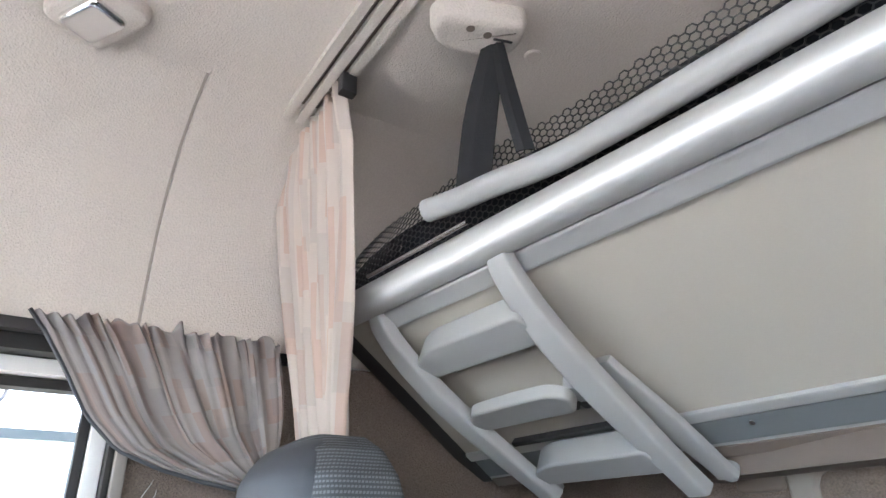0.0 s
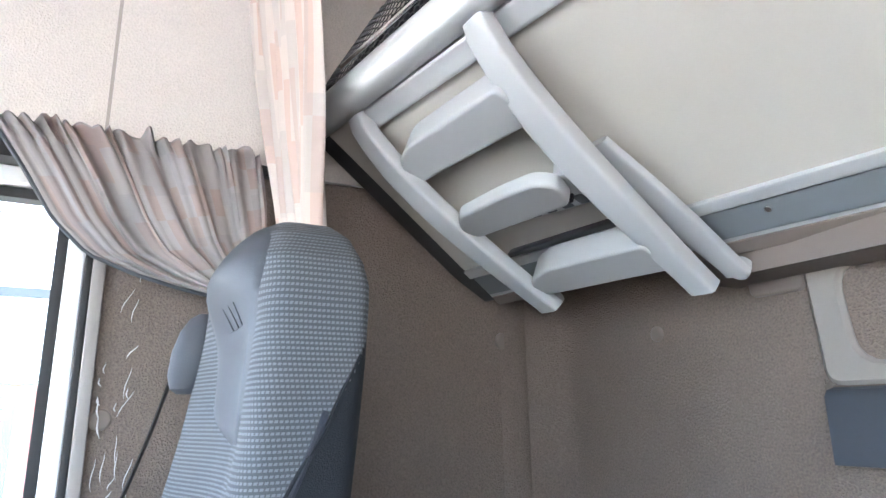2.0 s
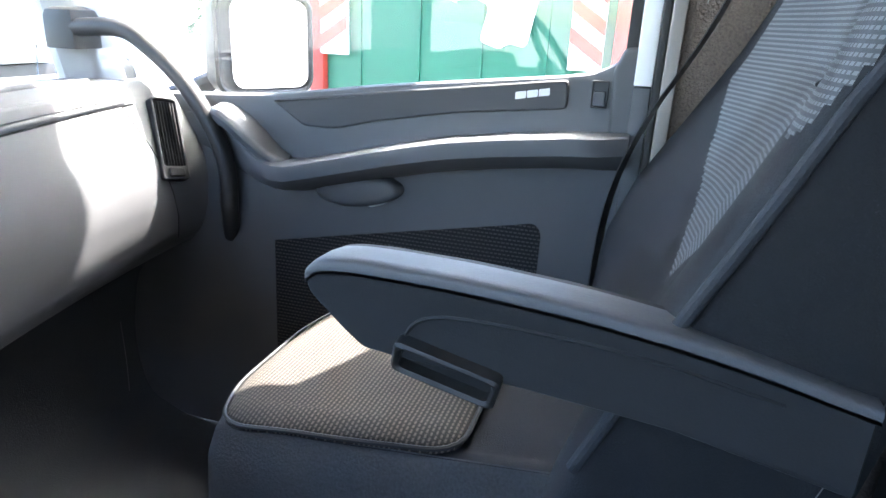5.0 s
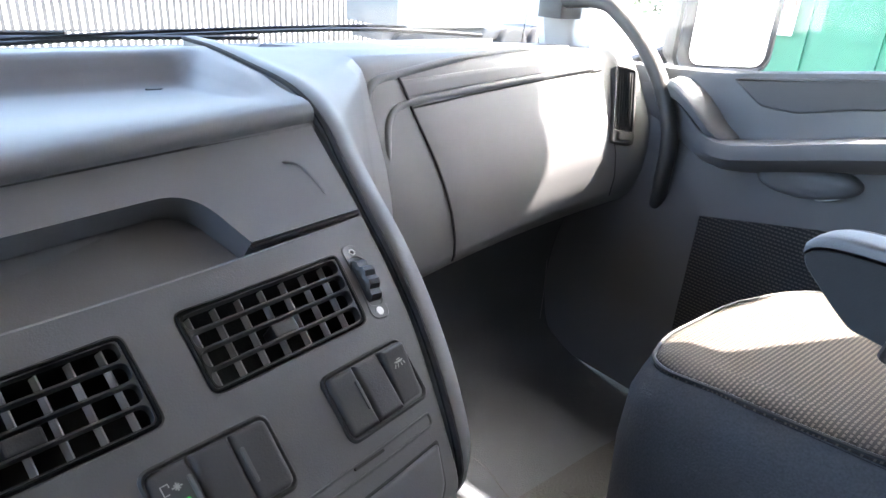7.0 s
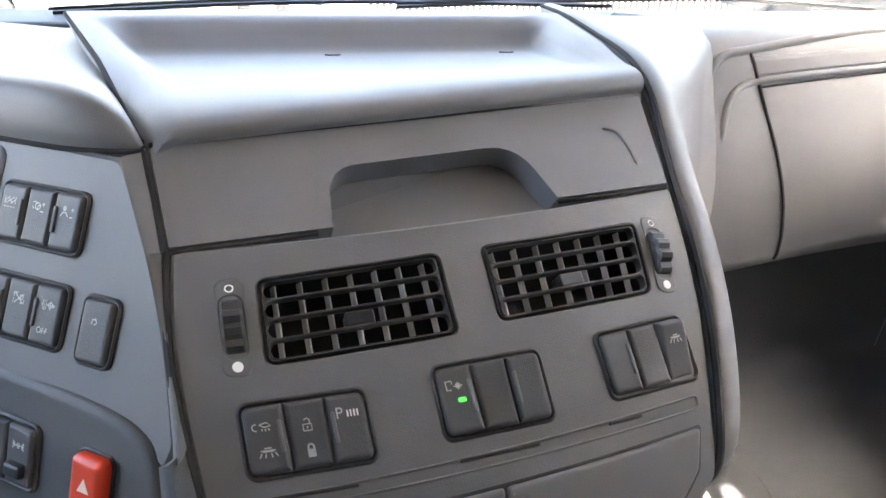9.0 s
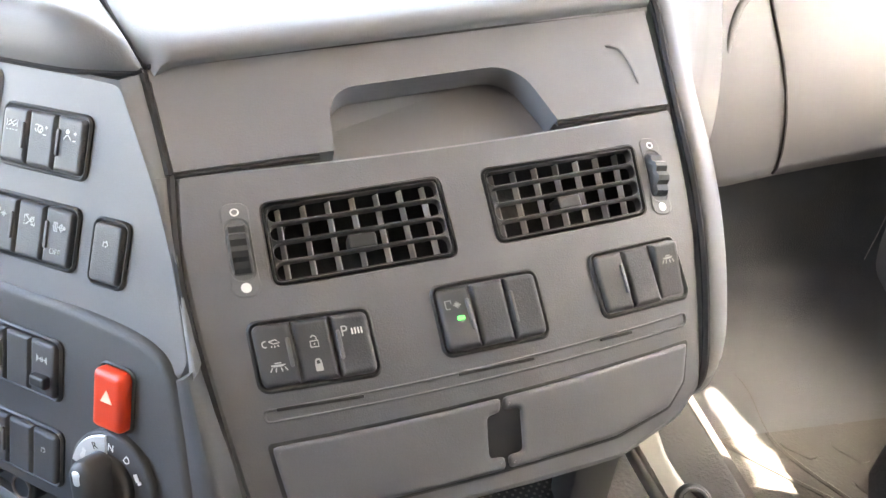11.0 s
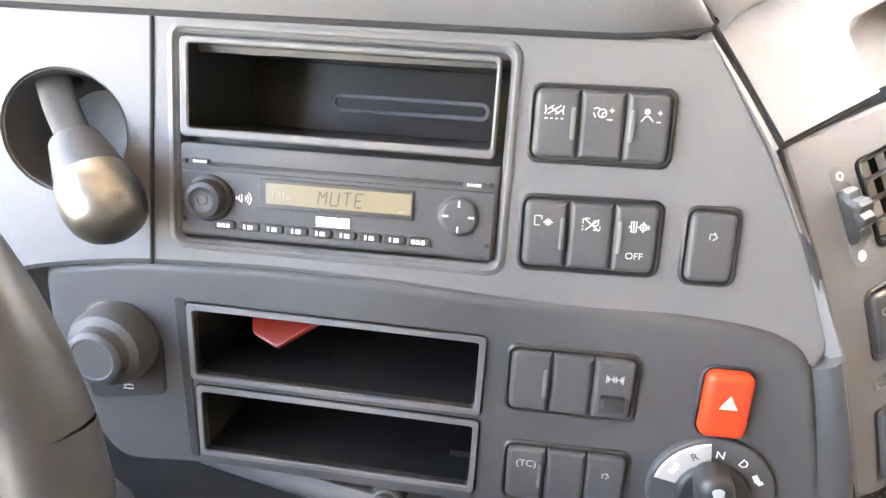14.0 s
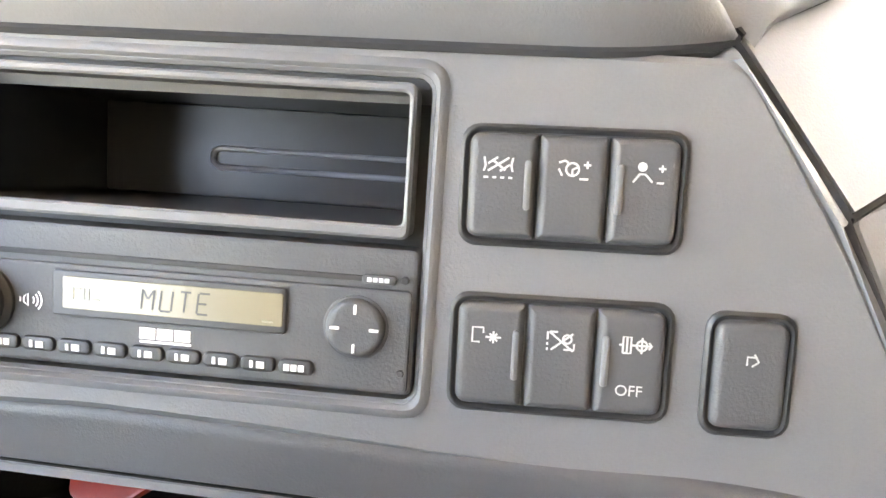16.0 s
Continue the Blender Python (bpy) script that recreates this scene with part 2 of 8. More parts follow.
def pan(bm, m, outer, inner, w_top, w_floor, w_back, bevel=0.001):
    """A face plate with a sunk pocket: outer outline, inner outline, floor of the pocket. Both outlines have as many points."""
    loops = [outer, inset(outer, bevel), inset(outer, bevel * 1.3), inset(inner, -bevel * 1.3), inset(inner, -bevel), inner, inner]
    deps = [w_top - bevel, w_top, w_top, w_top, w_top, w_top - bevel, w_floor]
    lp = [[m @ Vector((u, v, w_back)) for u, v in outer]]
    lp += [[m @ Vector((u, v, w)) for u, v in l] for l, w in zip(loops, deps)]
    rings(bm, lp)


def box(bm, lo, hi, m=None, bevel=0.0):
    m = m or Matrix.Identity(4)
    pts = [(lo[0], lo[1]), (hi[0], lo[1]), (hi[0], hi[1]), (lo[0], hi[1])]
    if bevel:
        slab(bm, m, rpoly(pts, bevel, 2), lo[2], hi[2], bevel, 2)
    else:
        rings(bm, [[m @ Vector((u, v, w)) for u, v in pts] for w in (lo[2], hi[2])])


def tube(bm, path, r, seg=10, cap=True, flat=1.0, normal=None):
    """A round bar along path; r is one number or one for each point."""
    path = [Vector(p) for p in path]
    loops = []
    ref = Vector(normal) if normal else None
    for i, p in enumerate(path):
        d = (path[min(i + 1, len(path) - 1)] - path[max(i - 1, 0)]).normalized()
        if ref is None:
            ref = Vector((0, 0, 1)) if abs(d.z) < 0.9 else Vector((1, 0, 0))
        x = (ref - d * ref.dot(d)).normalized()
        y = d.cross(x)
        ref = x if normal is None else Vector(normal)
        rad = r[i] if isinstance(r, (list, tuple)) else r
        loops.append([p + x * rad * math.cos(2 * math.pi * k / seg) + y * rad * flat * math.sin(2 * math.pi * k / seg) for k in range(seg)])
    rings(bm, loops, cap, cap)


def smooth_path(pts, n=6):
    """Points on a smooth curve through pts."""
    pts = [Vector(p) for p in pts]
    out = []
    for i in range(len(pts) - 1):
        p0, p1, p2, p3 = pts[max(i - 1, 0)], pts[i], pts[i + 1], pts[min(i + 2, len(pts) - 1)]
        for k in range(n):
            t = k / n
            out.append(0.5 * ((2 * p1) + (p2 - p0) * t + (2 * p0 - 5 * p1 + 4 * p2 - p3) * t * t + (3 * p1 - p0 - 3 * p2 + p3) * t ** 3))
    out.append(pts[-1])
    return out


def sheet(bm, rows, thick=None):
    """A skin over rows of points; thick gives it a back, offset by that vector."""
    g = [[bm.verts.new(p) for p in r] for r in rows]
    for a, b in zip(g, g[1:]):
        for i in range(len(a) - 1):
            bm.faces.new((a[i], a[i + 1], b[i + 1], b[i]))
    if thick is not None:
        t = Vector(thick)
        h = [[bm.verts.new(Vector(p) + t) for p in r] for r in rows]
        for a, b in zip(h, h[1:]):
            for i in range(len(a) - 1):
                bm.faces.new((a[i], b[i], b[i + 1], a[i + 1]))
        for a, b in ((g[0], h[0]), (g[-1], h[-1])):
            for i in range(len(a) - 1):
                bm.faces.new((a[i], a[i + 1], b[i + 1], b[i]))
        for j in range(len(g) - 1):
            for k in (0, -1):
                bm.faces.new((g[j][k], g[j + 1][k], h[j + 1][k], h[j][k]))
    return g


# ---- the cab's shell ----
XC = 0.09           # middle of the cab
DOOR_X = 1.125      # inner face of the passenger door
REAR_Y = -1.127
FLOOR_Z = 0.39
ROOF_Z = 2.06

bm = bmesh.new()
box(bm, (-1.0, REAR_Y, FLOOR_Z - 0.06), (1.25, 0.95, FLOOR_Z))
tagged(part("floor", bm, MAT), "dark grey rubber floor of a truck cab", "floor", kind="structure")

# rear wall, felt covered
bm = bmesh.new()
box(bm, (-1.0, REAR_Y - 0.05, FLOOR_Z), (1.2, REAR_Y, 1.76))
tagged(part("wall_north", bm, WALL), "brown felt covered rear wall of the cab", "wall", kind="structure")
bm = bmesh.new()
box(bm, (-1.0, REAR_Y - 0.05, 1.763), (1.2, REAR_Y + 0.01, ROOF_Z + 0.05))
tagged(part("wall_north_upper", bm, HEAD), "beige vinyl covered upper rear wall", "wall", kind="structure")


# side wall behind the passenger door: felt below, leaning in towards the rear corner
def side_x(y):
    t = min(1.0, max(0.0, (-0.36 - y) / (-0.36 - REAR_Y)))
    return 1.088 - 0.105 * t


bm = bmesh.new()
rows = []
for z in (FLOOR_Z, 1.0, 1.35, 1.699):
    row = [(side_x(y), y, z) for y in np.linspace(-0.388, REAR_Y + 0.05, 12)]
    for k in range(1, 6):
        a = math.pi / 2 * k / 5
        row.append((side_x(REAR_Y) - 0.05 * (1 - math.cos(a)), REAR_Y + 0.05 - 0.05 * math.sin(a) + 0.003, z))
    rows.append(row)
sheet(bm, rows, (0.06, 0, 0))
tagged(part("wall_east", bm, WALL), "brown felt covered side wall behind the door", "wall", kind="structure")

bm = bmesh.new()
rows = []
for z in np.linspace(0.95, 1.70, 14):
    rows.append([(side_x(y) - 0.0015 - 0.010 * math.sin(math.pi * k) ** 0.7 * (1 + 0.15 * math.sin(17 * z)), y, z) for k, y in zip(np.linspace(0, 1, 9), np.linspace(-1.015, -1.066, 9))])
sheet(bm, rows, (0.004, 0, 0))
tagged(part("felt_fold", bm, WALL), "padded upright fold of the brown felt lining", "trim", kind="structure")

# upper side wall and roof: one beige moulding that curves over
bm = bmesh.new()
rows = []
prof = [(1.052, 1.703), (1.05, 1.76), (1.043, 1.82), (1.03, 1.88), (1.0, 1.95), (0.95, 2.005), (0.88, 2.04), (0.8, ROOF_Z)]
for y in np.linspace(-0.374, REAR_Y + 0.0, 10):
    dx = -0.03 * min(1, max(0, (-0.39 - y) / 0.7))
    rows.append([(x + dx, y, z) for x, z in prof])
sheet(bm, rows, (0.05, 0, 0.03))
tagged(part("wall_east_upper", bm, HEAD), "beige grained vinyl upper side wall", "wall", kind="structure")
bm = bmesh.new()
rows = []
for y in np.linspace(-0.369, 0.95, 10):
    dx = 0.012
    rows.append([(x + dx, y, z + 0.004) for x, z in prof])
sheet(bm, rows, (0.05, 0, 0.03))
tagged(part("wall_east_front", bm, HEAD), "beige grained vinyl lining above the door", "wall", kind="structure")
bm = bmesh.new()
box(bm, (-1.0, REAR_Y - 0.05, ROOF_Z), (0.82, 0.95, ROOF_Z + 0.05))
tagged(part("ceiling", bm, HEAD), "beige vinyl cab ceiling", "ceiling", kind="structure")

# driver's side: a plain wall with its window opening
bm = bmesh.new()
LX = 2 * XC - DOOR_X
for lo, hi in (((LX - 0.05, REAR_Y, FLOOR_Z), (LX, -0.36, ROOF_Z)), ((LX - 0.05, -0.36, 1.75), (LX, 0.95, ROOF_Z)), ((LX - 0.05, 0.66, FLOOR_Z), (LX, 0.95, 1.75)), ((LX - 0.05, -0.36, FLOOR_Z), (LX, 0.66, 0.98))):
    box(bm, lo, hi)
tagged(part("wall_west", bm, WALL), "plain driver side wall with a window opening", "wall", kind="structure")

# bulkhead under the windscreen and header above it
bm = bmesh.new()
box(bm, (-1.0, 0.9, FLOOR_Z), (1.25, 0.95, 0.98))
tagged(part("wall_south", bm, DASH_DARK), "dark bulkhead below the windscreen", "wall", kind="structure")
bm = bmesh.new()
box(bm, (-1.0, 0.55, 1.85), (1.25, 0.95, ROOF_Z))
tagged(part("windscreen_header", bm, HEAD), "beige header above the windscreen", "trim", kind="structure")

# outer skin behind the linings
bm = bmesh.new()
box(bm, (1.2, REAR_Y - 0.06, FLOOR_Z), (1.215, -0.345, 2.12))
box(bm, (1.2, -0.345, 1.745), (1.215, 0.95, 2.12))
box(bm, (0.8, REAR_Y - 0.06, 2.115), (1.2, 0.95, 2.13))
box(bm, (1.075, REAR_Y - 0.06, 1.69), (1.2, -0.36, 1.7))
tagged(part("outer_skin", bm, WHITE), "white painted outer cab panel", "wall", kind="structure")
bm = bmesh.new()
rows = []
for y in (-0.35, -0.40):
    rows.append([(x + 0.014, y, z + 0.006) for x, z in prof])
sheet(bm, rows, (0.03, 0, 0.01))
# headliner vinyl, darkened to paint the soft shade of the joint
tagged(part("lining_seam", bm, make_mat("shaded_vinyl", (0.36, 0.32, 0.285), 0.65, bump=0.0008, size=240)), "joint between two lining panels, shade painted into its colour", "trim", kind="structure")

DOTS = make_mat("dotted_rubber", (0.010, 0.010, 0.010), 0.7, bump=0.0004, size=500, spec=0.12)


def dotted(m):
    t = m.node_tree
    b = t.nodes["Principled BSDF"]
    co = t.nodes.new("ShaderNodeTexCoord")
    sc = t.nodes.new("ShaderNodeMapping")
    sc.inputs["Scale"].default_value = (150, 150, 150)
    sc.inputs["Rotation"].default_value = (0, 0, radians(38))
    t.links.new(co.outputs["Object"], sc.inputs["Vector"])
    fr = t.nodes.new("ShaderNodeVectorMath")
    fr.operation = "FRACTION"
    t.links.new(sc.outputs[0], fr.inputs[0])
    flat = t.nodes.new("ShaderNodeVectorMath")
    flat.operation = "MULTIPLY"
    flat.inputs[1].default_value = (1, 1, 0)
    t.links.new(fr.outputs[0], flat.inputs[0])
    ds = t.nodes.new("ShaderNodeVectorMath")
    ds.operation = "DISTANCE"
    ds.inputs[1].default_value = (0.5, 0.5, 0)
    t.links.new(flat.outputs[0], ds.inputs[0])
    lt = t.nodes.new("ShaderNodeMath")
    lt.operation = "LESS_THAN"
    lt.inputs[1].default_value = 0.24
    t.links.new(ds.outputs["Value"], lt.inputs[0])
    mix = t.nodes.new("ShaderNodeMix")
    mix.data_type = "RGBA"
    t.links.new(lt.outputs[0], mix.inputs["Factor"])
    t.links.new(b.inputs["Base Color"].links[0].from_socket, mix.inputs["A"])
    mix.inputs["B"].default_value = (0.038, 0.038, 0.037, 1)
    t.links.new(mix.outputs["Result"], b.inputs["Base Color"])


dotted(DOTS)
bm = bmesh.new()
box(bm, (-0.28, -0.5, 0.562), (0.335, 0.85, 0.568), bevel=0.003)
tagged(part("tunnel_mat", bm, DOTS), "black dotted rubber mat on the engine tunnel", "mat", kind="structure")

# engine tunnel, carpet and floor furniture
bm = bmesh.new()
sheet(bm, [[(x, y, z) for y in (REAR_Y, -0.3, 0.2, 0.9)] for x, z in ((-0.36, FLOOR_Z), (-0.34, 0.5), (-0.30, 0.555), (0.0, 0.56), (0.45, 0.56), (0.52, 0.55), (0.565, 0.50), (0.585, FLOOR_Z))], (0, 0, -0.02))
tagged(part("engine_tunnel", bm, MAT), "rubber covered engine tunnel between the seats", "floor", kind="structure")

# ---- passenger seat ----
SX = 0.80
seat = thing("passenger_seat", (SX, -0.2, FLOOR_Z), "dark blue-grey cloth truck seat with pale woven centre and integral headrest", "seat")
# height, half width, front, rear
SECT = [(0.74, 0.215, -0.30, -0.50), (0.82, 0.232, -0.315, -0.52), (0.90, 0.238, -0.335, -0.535), (1.00, 0.236, -0.375, -0.548), (1.08, 0.226, -0.413, -0.558), (1.15, 0.214, -0.445, -0.568), (1.22, 0.203, -0.470, -0.577), (1.30, 0.192, -0.487, -0.586), (1.37, 0.180, -0.498, -0.594), (1.43, 0.165, -0.507, -0.600), (1.475, 0.147, -0.516, -0.605), (1.505, 0.122, -0.526, -0.604), (1.524, 0.090, -0.540, -0.598), (1.532, 0.045, -0.556, -0.585)]
zz = np.linspace(SECT[0][0], SECT[-1][0], 300)
zz = np.r_[zz[:-1], 1.5315, 1.532]
NS = 220


def seat_hollow(z):
    return 0.045 * np.interp(z, [0.74, 0.95, 1.15, 1.30, 1.40, 1.46], [0.3, 1, 1, 0.8, 0.6, 0.0])


def seat_crown(z):
    return 0.02 * np.interp(z, [1.42, 1.48, 1.53], [0, 1, 0.4])


def seat_loop(z):
    w, yf, yr = [np.interp(z, [s[0] for s in SECT], [s[k] for s in SECT]) for k in (1, 2, 3)]
    yr -= 0.024 * np.interp(z, [0.74, 1.0, 1.2, 1.45, 1.53], [-0.8, -0.4, 0.5, 1, 0.2])
    pts = []
    hollow = seat_hollow(z)
    crown = seat_crown(z)
    bol = 0.034 * np.interp(z, [0.82, 0.93, 1.0, 1.1, 1.2], [0, 1, 1, 0.5, 0])
    for k in range(NS * 4):
        a = math.pi / 2 * k / NS
        c, s = math.cos(a), math.sin(a)
        x = w * math.copysign(abs(c) ** 0.30, c)
        half = (yf - yr) / 2
        y = (yf + yr) / 2 + half * math.copysign(abs(s) ** 0.34, s)
        if s > 0:
            r = x / max(w, 1e-4)
            y += bol * max(0.0, r) ** 4
            y += -hollow * (1 - r * r) ** 2 + crown * (1 - r * r)
        pts.append((SX + x, y, z))
    # even steps round the loop, with the middle of the front at a quarter
    arc = np.r_[0, np.cumsum([math.dist(pts[i], pts[(i + 1) % len(pts)]) for i in range(len(pts))])]
    arr = np.array(pts + pts[:1])
    want = (arc[NS] + (np.arange(NS) - NS // 4) * arc[-1] / NS) % arc[-1]
    return [tuple(np.interp(q, arc, arr[:, i]) for i in range(3)) for q in want]


loops = [seat_loop(z) for z in zz]


def is_weave(x, y, z):
    r = abs(x - SX)
    w = np.interp(z, [s[0] for s in SECT], [s[1] for s in SECT])
    yf = np.interp(z, [s[0] for s in SECT], [s[2] for s in SECT])
    diag = 1.055 + (-0.40 - y) / 0.185 * 0.30
    if x > SX and (r > 0.74 * w or y < yf - 0.06):
        return z > 1.21
    if r > 0.74 * w or y < yf - 0.06:
        return z > diag
    return r < np.interp(z, [0.955, 1.05, 1.12, 1.2, 1.26], [0.0, 0.105, 0.158, 0.20, 0.26]) or (z > diag + 0.03 and x < SX)


bms = {True: bmesh.new(), False: bmesh.new()}
vs = {k: {} for k in bms}
uvl = {k: bms[k].loops.layers.uv.new("UVMap") for k in bms}
arcs = [np.r_[0, np.cumsum([math.dist(l[k], l[(k + 1) % NS]) for k in range(NS)])] for l in loops]
rise = [l[0][2] - 0.35 * (l[NS // 4][1] + 0.3) for l in loops]


def vert(key, i, j):
    if (i, j) not in vs[key]:
        vs[key][(i, j)] = bms[key].verts.new(loops[i][j])
    return vs[key][(i, j)]


for i in range(len(loops) - 1):
    for j in range(NS):
        jj = (j + 1) % NS
        c = (Vector(loops[i][j]) + Vector(loops[i + 1][jj])) / 2
        key = bool(is_weave(*c))
        fc = bms[key].faces.new([vert(key, a, b) for a, b in ((i, j), (i, jj), (i + 1, jj), (i + 1, j))])
        for lp, (a, b) in zip(fc.loops, ((i, j), (i, j + 1), (i + 1, j + 1), (i + 1, j))):
            q = NS // 4
            lp[uvl[key]].uv = (arcs[a][b] - arcs[a][q], rise[a])
bms[True].faces.new([vert(True, len(loops) - 1, j) for j in range(NS)])
for key, nm, mat, lab in ((True, "backrest_cloth", CLOTHBACK, "pale striped woven cloth"), (False, "backrest_side", CLOTHSIDE, "dark blue-grey side cloth")):
    part(nm, bms[key], mat, seat, lab, True, 80)
# headrest pad, a smooth tongue down the middle of the head part
def head_front(x, z):
    yf, yr, w = [np.interp(z, [q[0] for q in SECT], [q[k] for q in SECT]) for k in (2, 3, 1)]
    r = x / w
    half = (yf - yr) / 2
    return yf - half + half * max(0.0, 1 - abs(r) ** 6.6) ** 0.17 - seat_hollow(z) * (1 - r * r) ** 2 + seat_crown(z) * (1 - r * r)


bm = bmesh.new()
rows = []
for z in np.linspace(1.292, 1.518, 28):
    hw = 0.100 * (1 - max(0.0, 1 - (z - 1.290) / 0.050) ** 2.4) if z < 1.34 else np.interp(z, [1.34, 1.40, 1.475, 1.515], [0.100, 0.108, 0.112, 0.088])
    row = []
    for k in np.linspace(-1, 1, 17):
        x = (hw + 0.010) * k * (np.interp(z, [1.38, 1.46], [0.86, 1.0]) if k > 0 else 1.0) - 0.016 * np.interp(z, [1.29, 1.36, 1.45, 1.515], [0.8, 1, 0.8, 0.3])
        rim = 0.007 * (1 - abs(k) ** 6) * min(1, (z - 1.29) / 0.015)
        row.append((SX + x, head_front(x, z) + rim - 0.001, z))
    rows.append(row)
sheet(bm, rows, (0, -0.012, 0))
pad = part("headrest_pad", bm, SEATPAD, seat, "smooth blue-grey vinyl headrest pad", True, 70)
bm = bmesh.new()
for x0, x1 in ((-0.050, -0.030), (-0.022, -0.002), (0.006, 0.026)):
    sheet(bm, [[(SX + x, head_front(x, z) + 0.0070, z) for x in np.linspace(x0, x1, 4)] for z in (1.416, 1.428, 1.440)], (0, -0.006, 0))
part("embossed_bars", bm, SEATPAD, pad)
# piping along the bolster, lightened to paint the light its edge catches
bm = bmesh.new()
pip = []
for z in np.linspace(0.90, 1.325, 24):
    w = np.interp(z, [s[0] for s in SECT], [s[1] for s in SECT])
    yf = np.interp(z, [s[0] for s in SECT], [s[2] for s in SECT])
    pip.append((SX - w * 0.985, yf - np.interp(z, [0.9, 1.15, 1.325], [0.012, 0.02, 0.07]), z))
tube(bm, pip, 0.0046, 10)
part("piping", bm, tint_copy(CLOTHSIDE, "worn_edge_cloth", (2.4, 2.4, 2.4)), seat)
bm = bmesh.new()
tube(bm, smooth_path([(SX - 0.2395, -0.465, 0.80), (SX - 0.241, -0.47, 0.86), (SX - 0.241, -0.483, 0.92), (SX - 0.2375, -0.508, 1.0), (SX - 0.230, -0.532, 1.06)], 4), 0.0004, 5)
part("side_seam", bm, DASH, seat)
# seams where the woven cloth meets the plain side
for side in (-1,):
    bm = bmesh.new()
    run = []
    for y in np.linspace(-0.455, -0.597, 22):
        z = 1.055 + (-0.40 - y) / 0.185 * 0.30
        lp = [p for p in seat_loop(z) if (p[0] - SX) * side > 0.6 * abs(np.interp(z, [s[0] for s in SECT], [s[1] for s in SECT]))]
        run.append(min(lp, key=lambda p: abs(p[1] - y)))
    tube(bm, smooth_path(run[::3] + run[-1:], 3), 0.0018, 8)
    part("side_piping", bm, CLOTHSIDE, seat)
# belt guide and belt
bm = bmesh.new()
rings(bm, [[(0.972 + 0.026 * k * math.cos(a), -0.508 + 0.032 * k * math.sin(a) - 0.15 * (z - 1.41), z) for a in np.linspace(0, 2 * math.pi, 20, endpoint=False)] for z, k in ((1.352, 0.45), (1.358, 0.75), (1.375, 0.95), (1.405, 1.0), (1.432, 0.86), (1.450, 0.60), (1.457, 0.30))])
gd = part("belt_guide", bm, SEATPAD, seat)
bm = bmesh.new()
tube(bm, smooth_path([(0.985, -0.50, 1.42), (1.0, -0.488, 1.40), (0.995, -0.482, 1.378), (0.98, -0.488, 1.385), (0.985, -0.50, 1.42)], 4), 0.007, 8)
part("belt_loop", bm, BLACK, gd)
bm = bmesh.new()
path = smooth_path([(1.0, -0.485, 1.39), (1.012, -0.455, 1.28), (1.022, -0.415, 1.17), (1.032, -0.365, 1.07), (1.036, -0.335, 0.98), (1.036, -0.325, 0.88), (1.03, -0.325, 0.72)], 5)
sheet(bm, [[p + Vector((0.018, -0.004, 0)) * k for k in (-1, 0, 1)] for p in path], (0, -0.0012, 0))
part("seat_belt", bm, BLACK, seat, "thin black seat belt webbing")
# cushion
bm = bmesh.new()
front = [(SX + 0.205, -0.40), (SX + 0.205, -0.16), (SX + 0.185, -0.08), (SX + 0.135, -0.02), (SX + 0.04, 0.012), (SX - 0.10, 0.012), (SX - 0.17, -0.010), (SX - 0.19, -0.04), (SX - 0.195, -0.14), (SX - 0.19, -0.40)]
outl = rpoly([(x, y) for x, y in reversed(front)], 0.04, 5)


def cush_z(y):
    return np.interp(y, [-0.42, -0.25, -0.10, 0.0, 0.04], [0.855, 0.842, 0.826, 0.806, 0.79])


loops2 = []
for ins, dz in ((0.02, -0.26), (0.0, -0.20), (-0.004, -0.10), (0.0, -0.035), (0.008, -0.012), (0.02, -0.003)):
    loops2.append([(u, v, cush_z(v) + dz) for u, v in inset(outl, ins)])
rings(bm, loops2, True, False)
part("cushion_side", bm, make_mat("cushion_border_cloth", (0.068, 0.071, 0.076), 0.9, bump=0.0009, size=420, vary=0.7, spec=0.15), seat, "plain black cushion border", True, 60)
bm = bmesh.new()
top = [inset(outl, i) for i in (0.018, 0.023, 0.028, 0.032, 0.036)]
rings(bm, [[(u, v, cush_z(v) + h) for u, v in l] for l, h in zip(top, (-0.004, -0.003, -0.003, -0.004, -0.005))], False, True)
part("cushion_rear", bm, CLOTHSIDE, seat, "plain dark cushion cloth", True, 60)
ins = rpoly([(x, y) for x, y in reversed([(SX + 0.185, -0.255), (SX + 0.185, -0.16), (SX + 0.165, -0.085), (SX + 0.125, -0.035), (SX + 0.04, -0.003), (SX - 0.10, -0.004), (SX - 0.155, -0.024), (SX - 0.172, -0.05), (SX - 0.176, -0.14), (SX - 0.172, -0.255)])], 0.03, 5)
bm = bmesh.new()
rings(bm, [[(u, v, cush_z(v) + h) for u, v in inset(ins, i)] for i, h in ((0, -0.006), (0.0, 0.001), (0.004, 0.004), (0.011, 0.0065), (0.018, 0.0085), (0.026, 0.0095))], False, True)
part("cushion_top", bm, CLOTHSEAT, seat, "brown-grey woven seat cushion", True, 60)
bm = bmesh.new()
ring = inset(ins, -0.002)
tube(bm, [(u, v, cush_z(v) + 0.002) for u, v in ring + ring[:1]], 0.0022, 6)
part("cushion_seam", bm, BLACK, seat)
# seat base
bm = bmesh.new()
box(bm, (SX - 0.16, -0.36, FLOOR_Z), (SX + 0.16, -0.06, 0.62), bevel=0.02)
part("seat_base", bm, BLACK, seat)
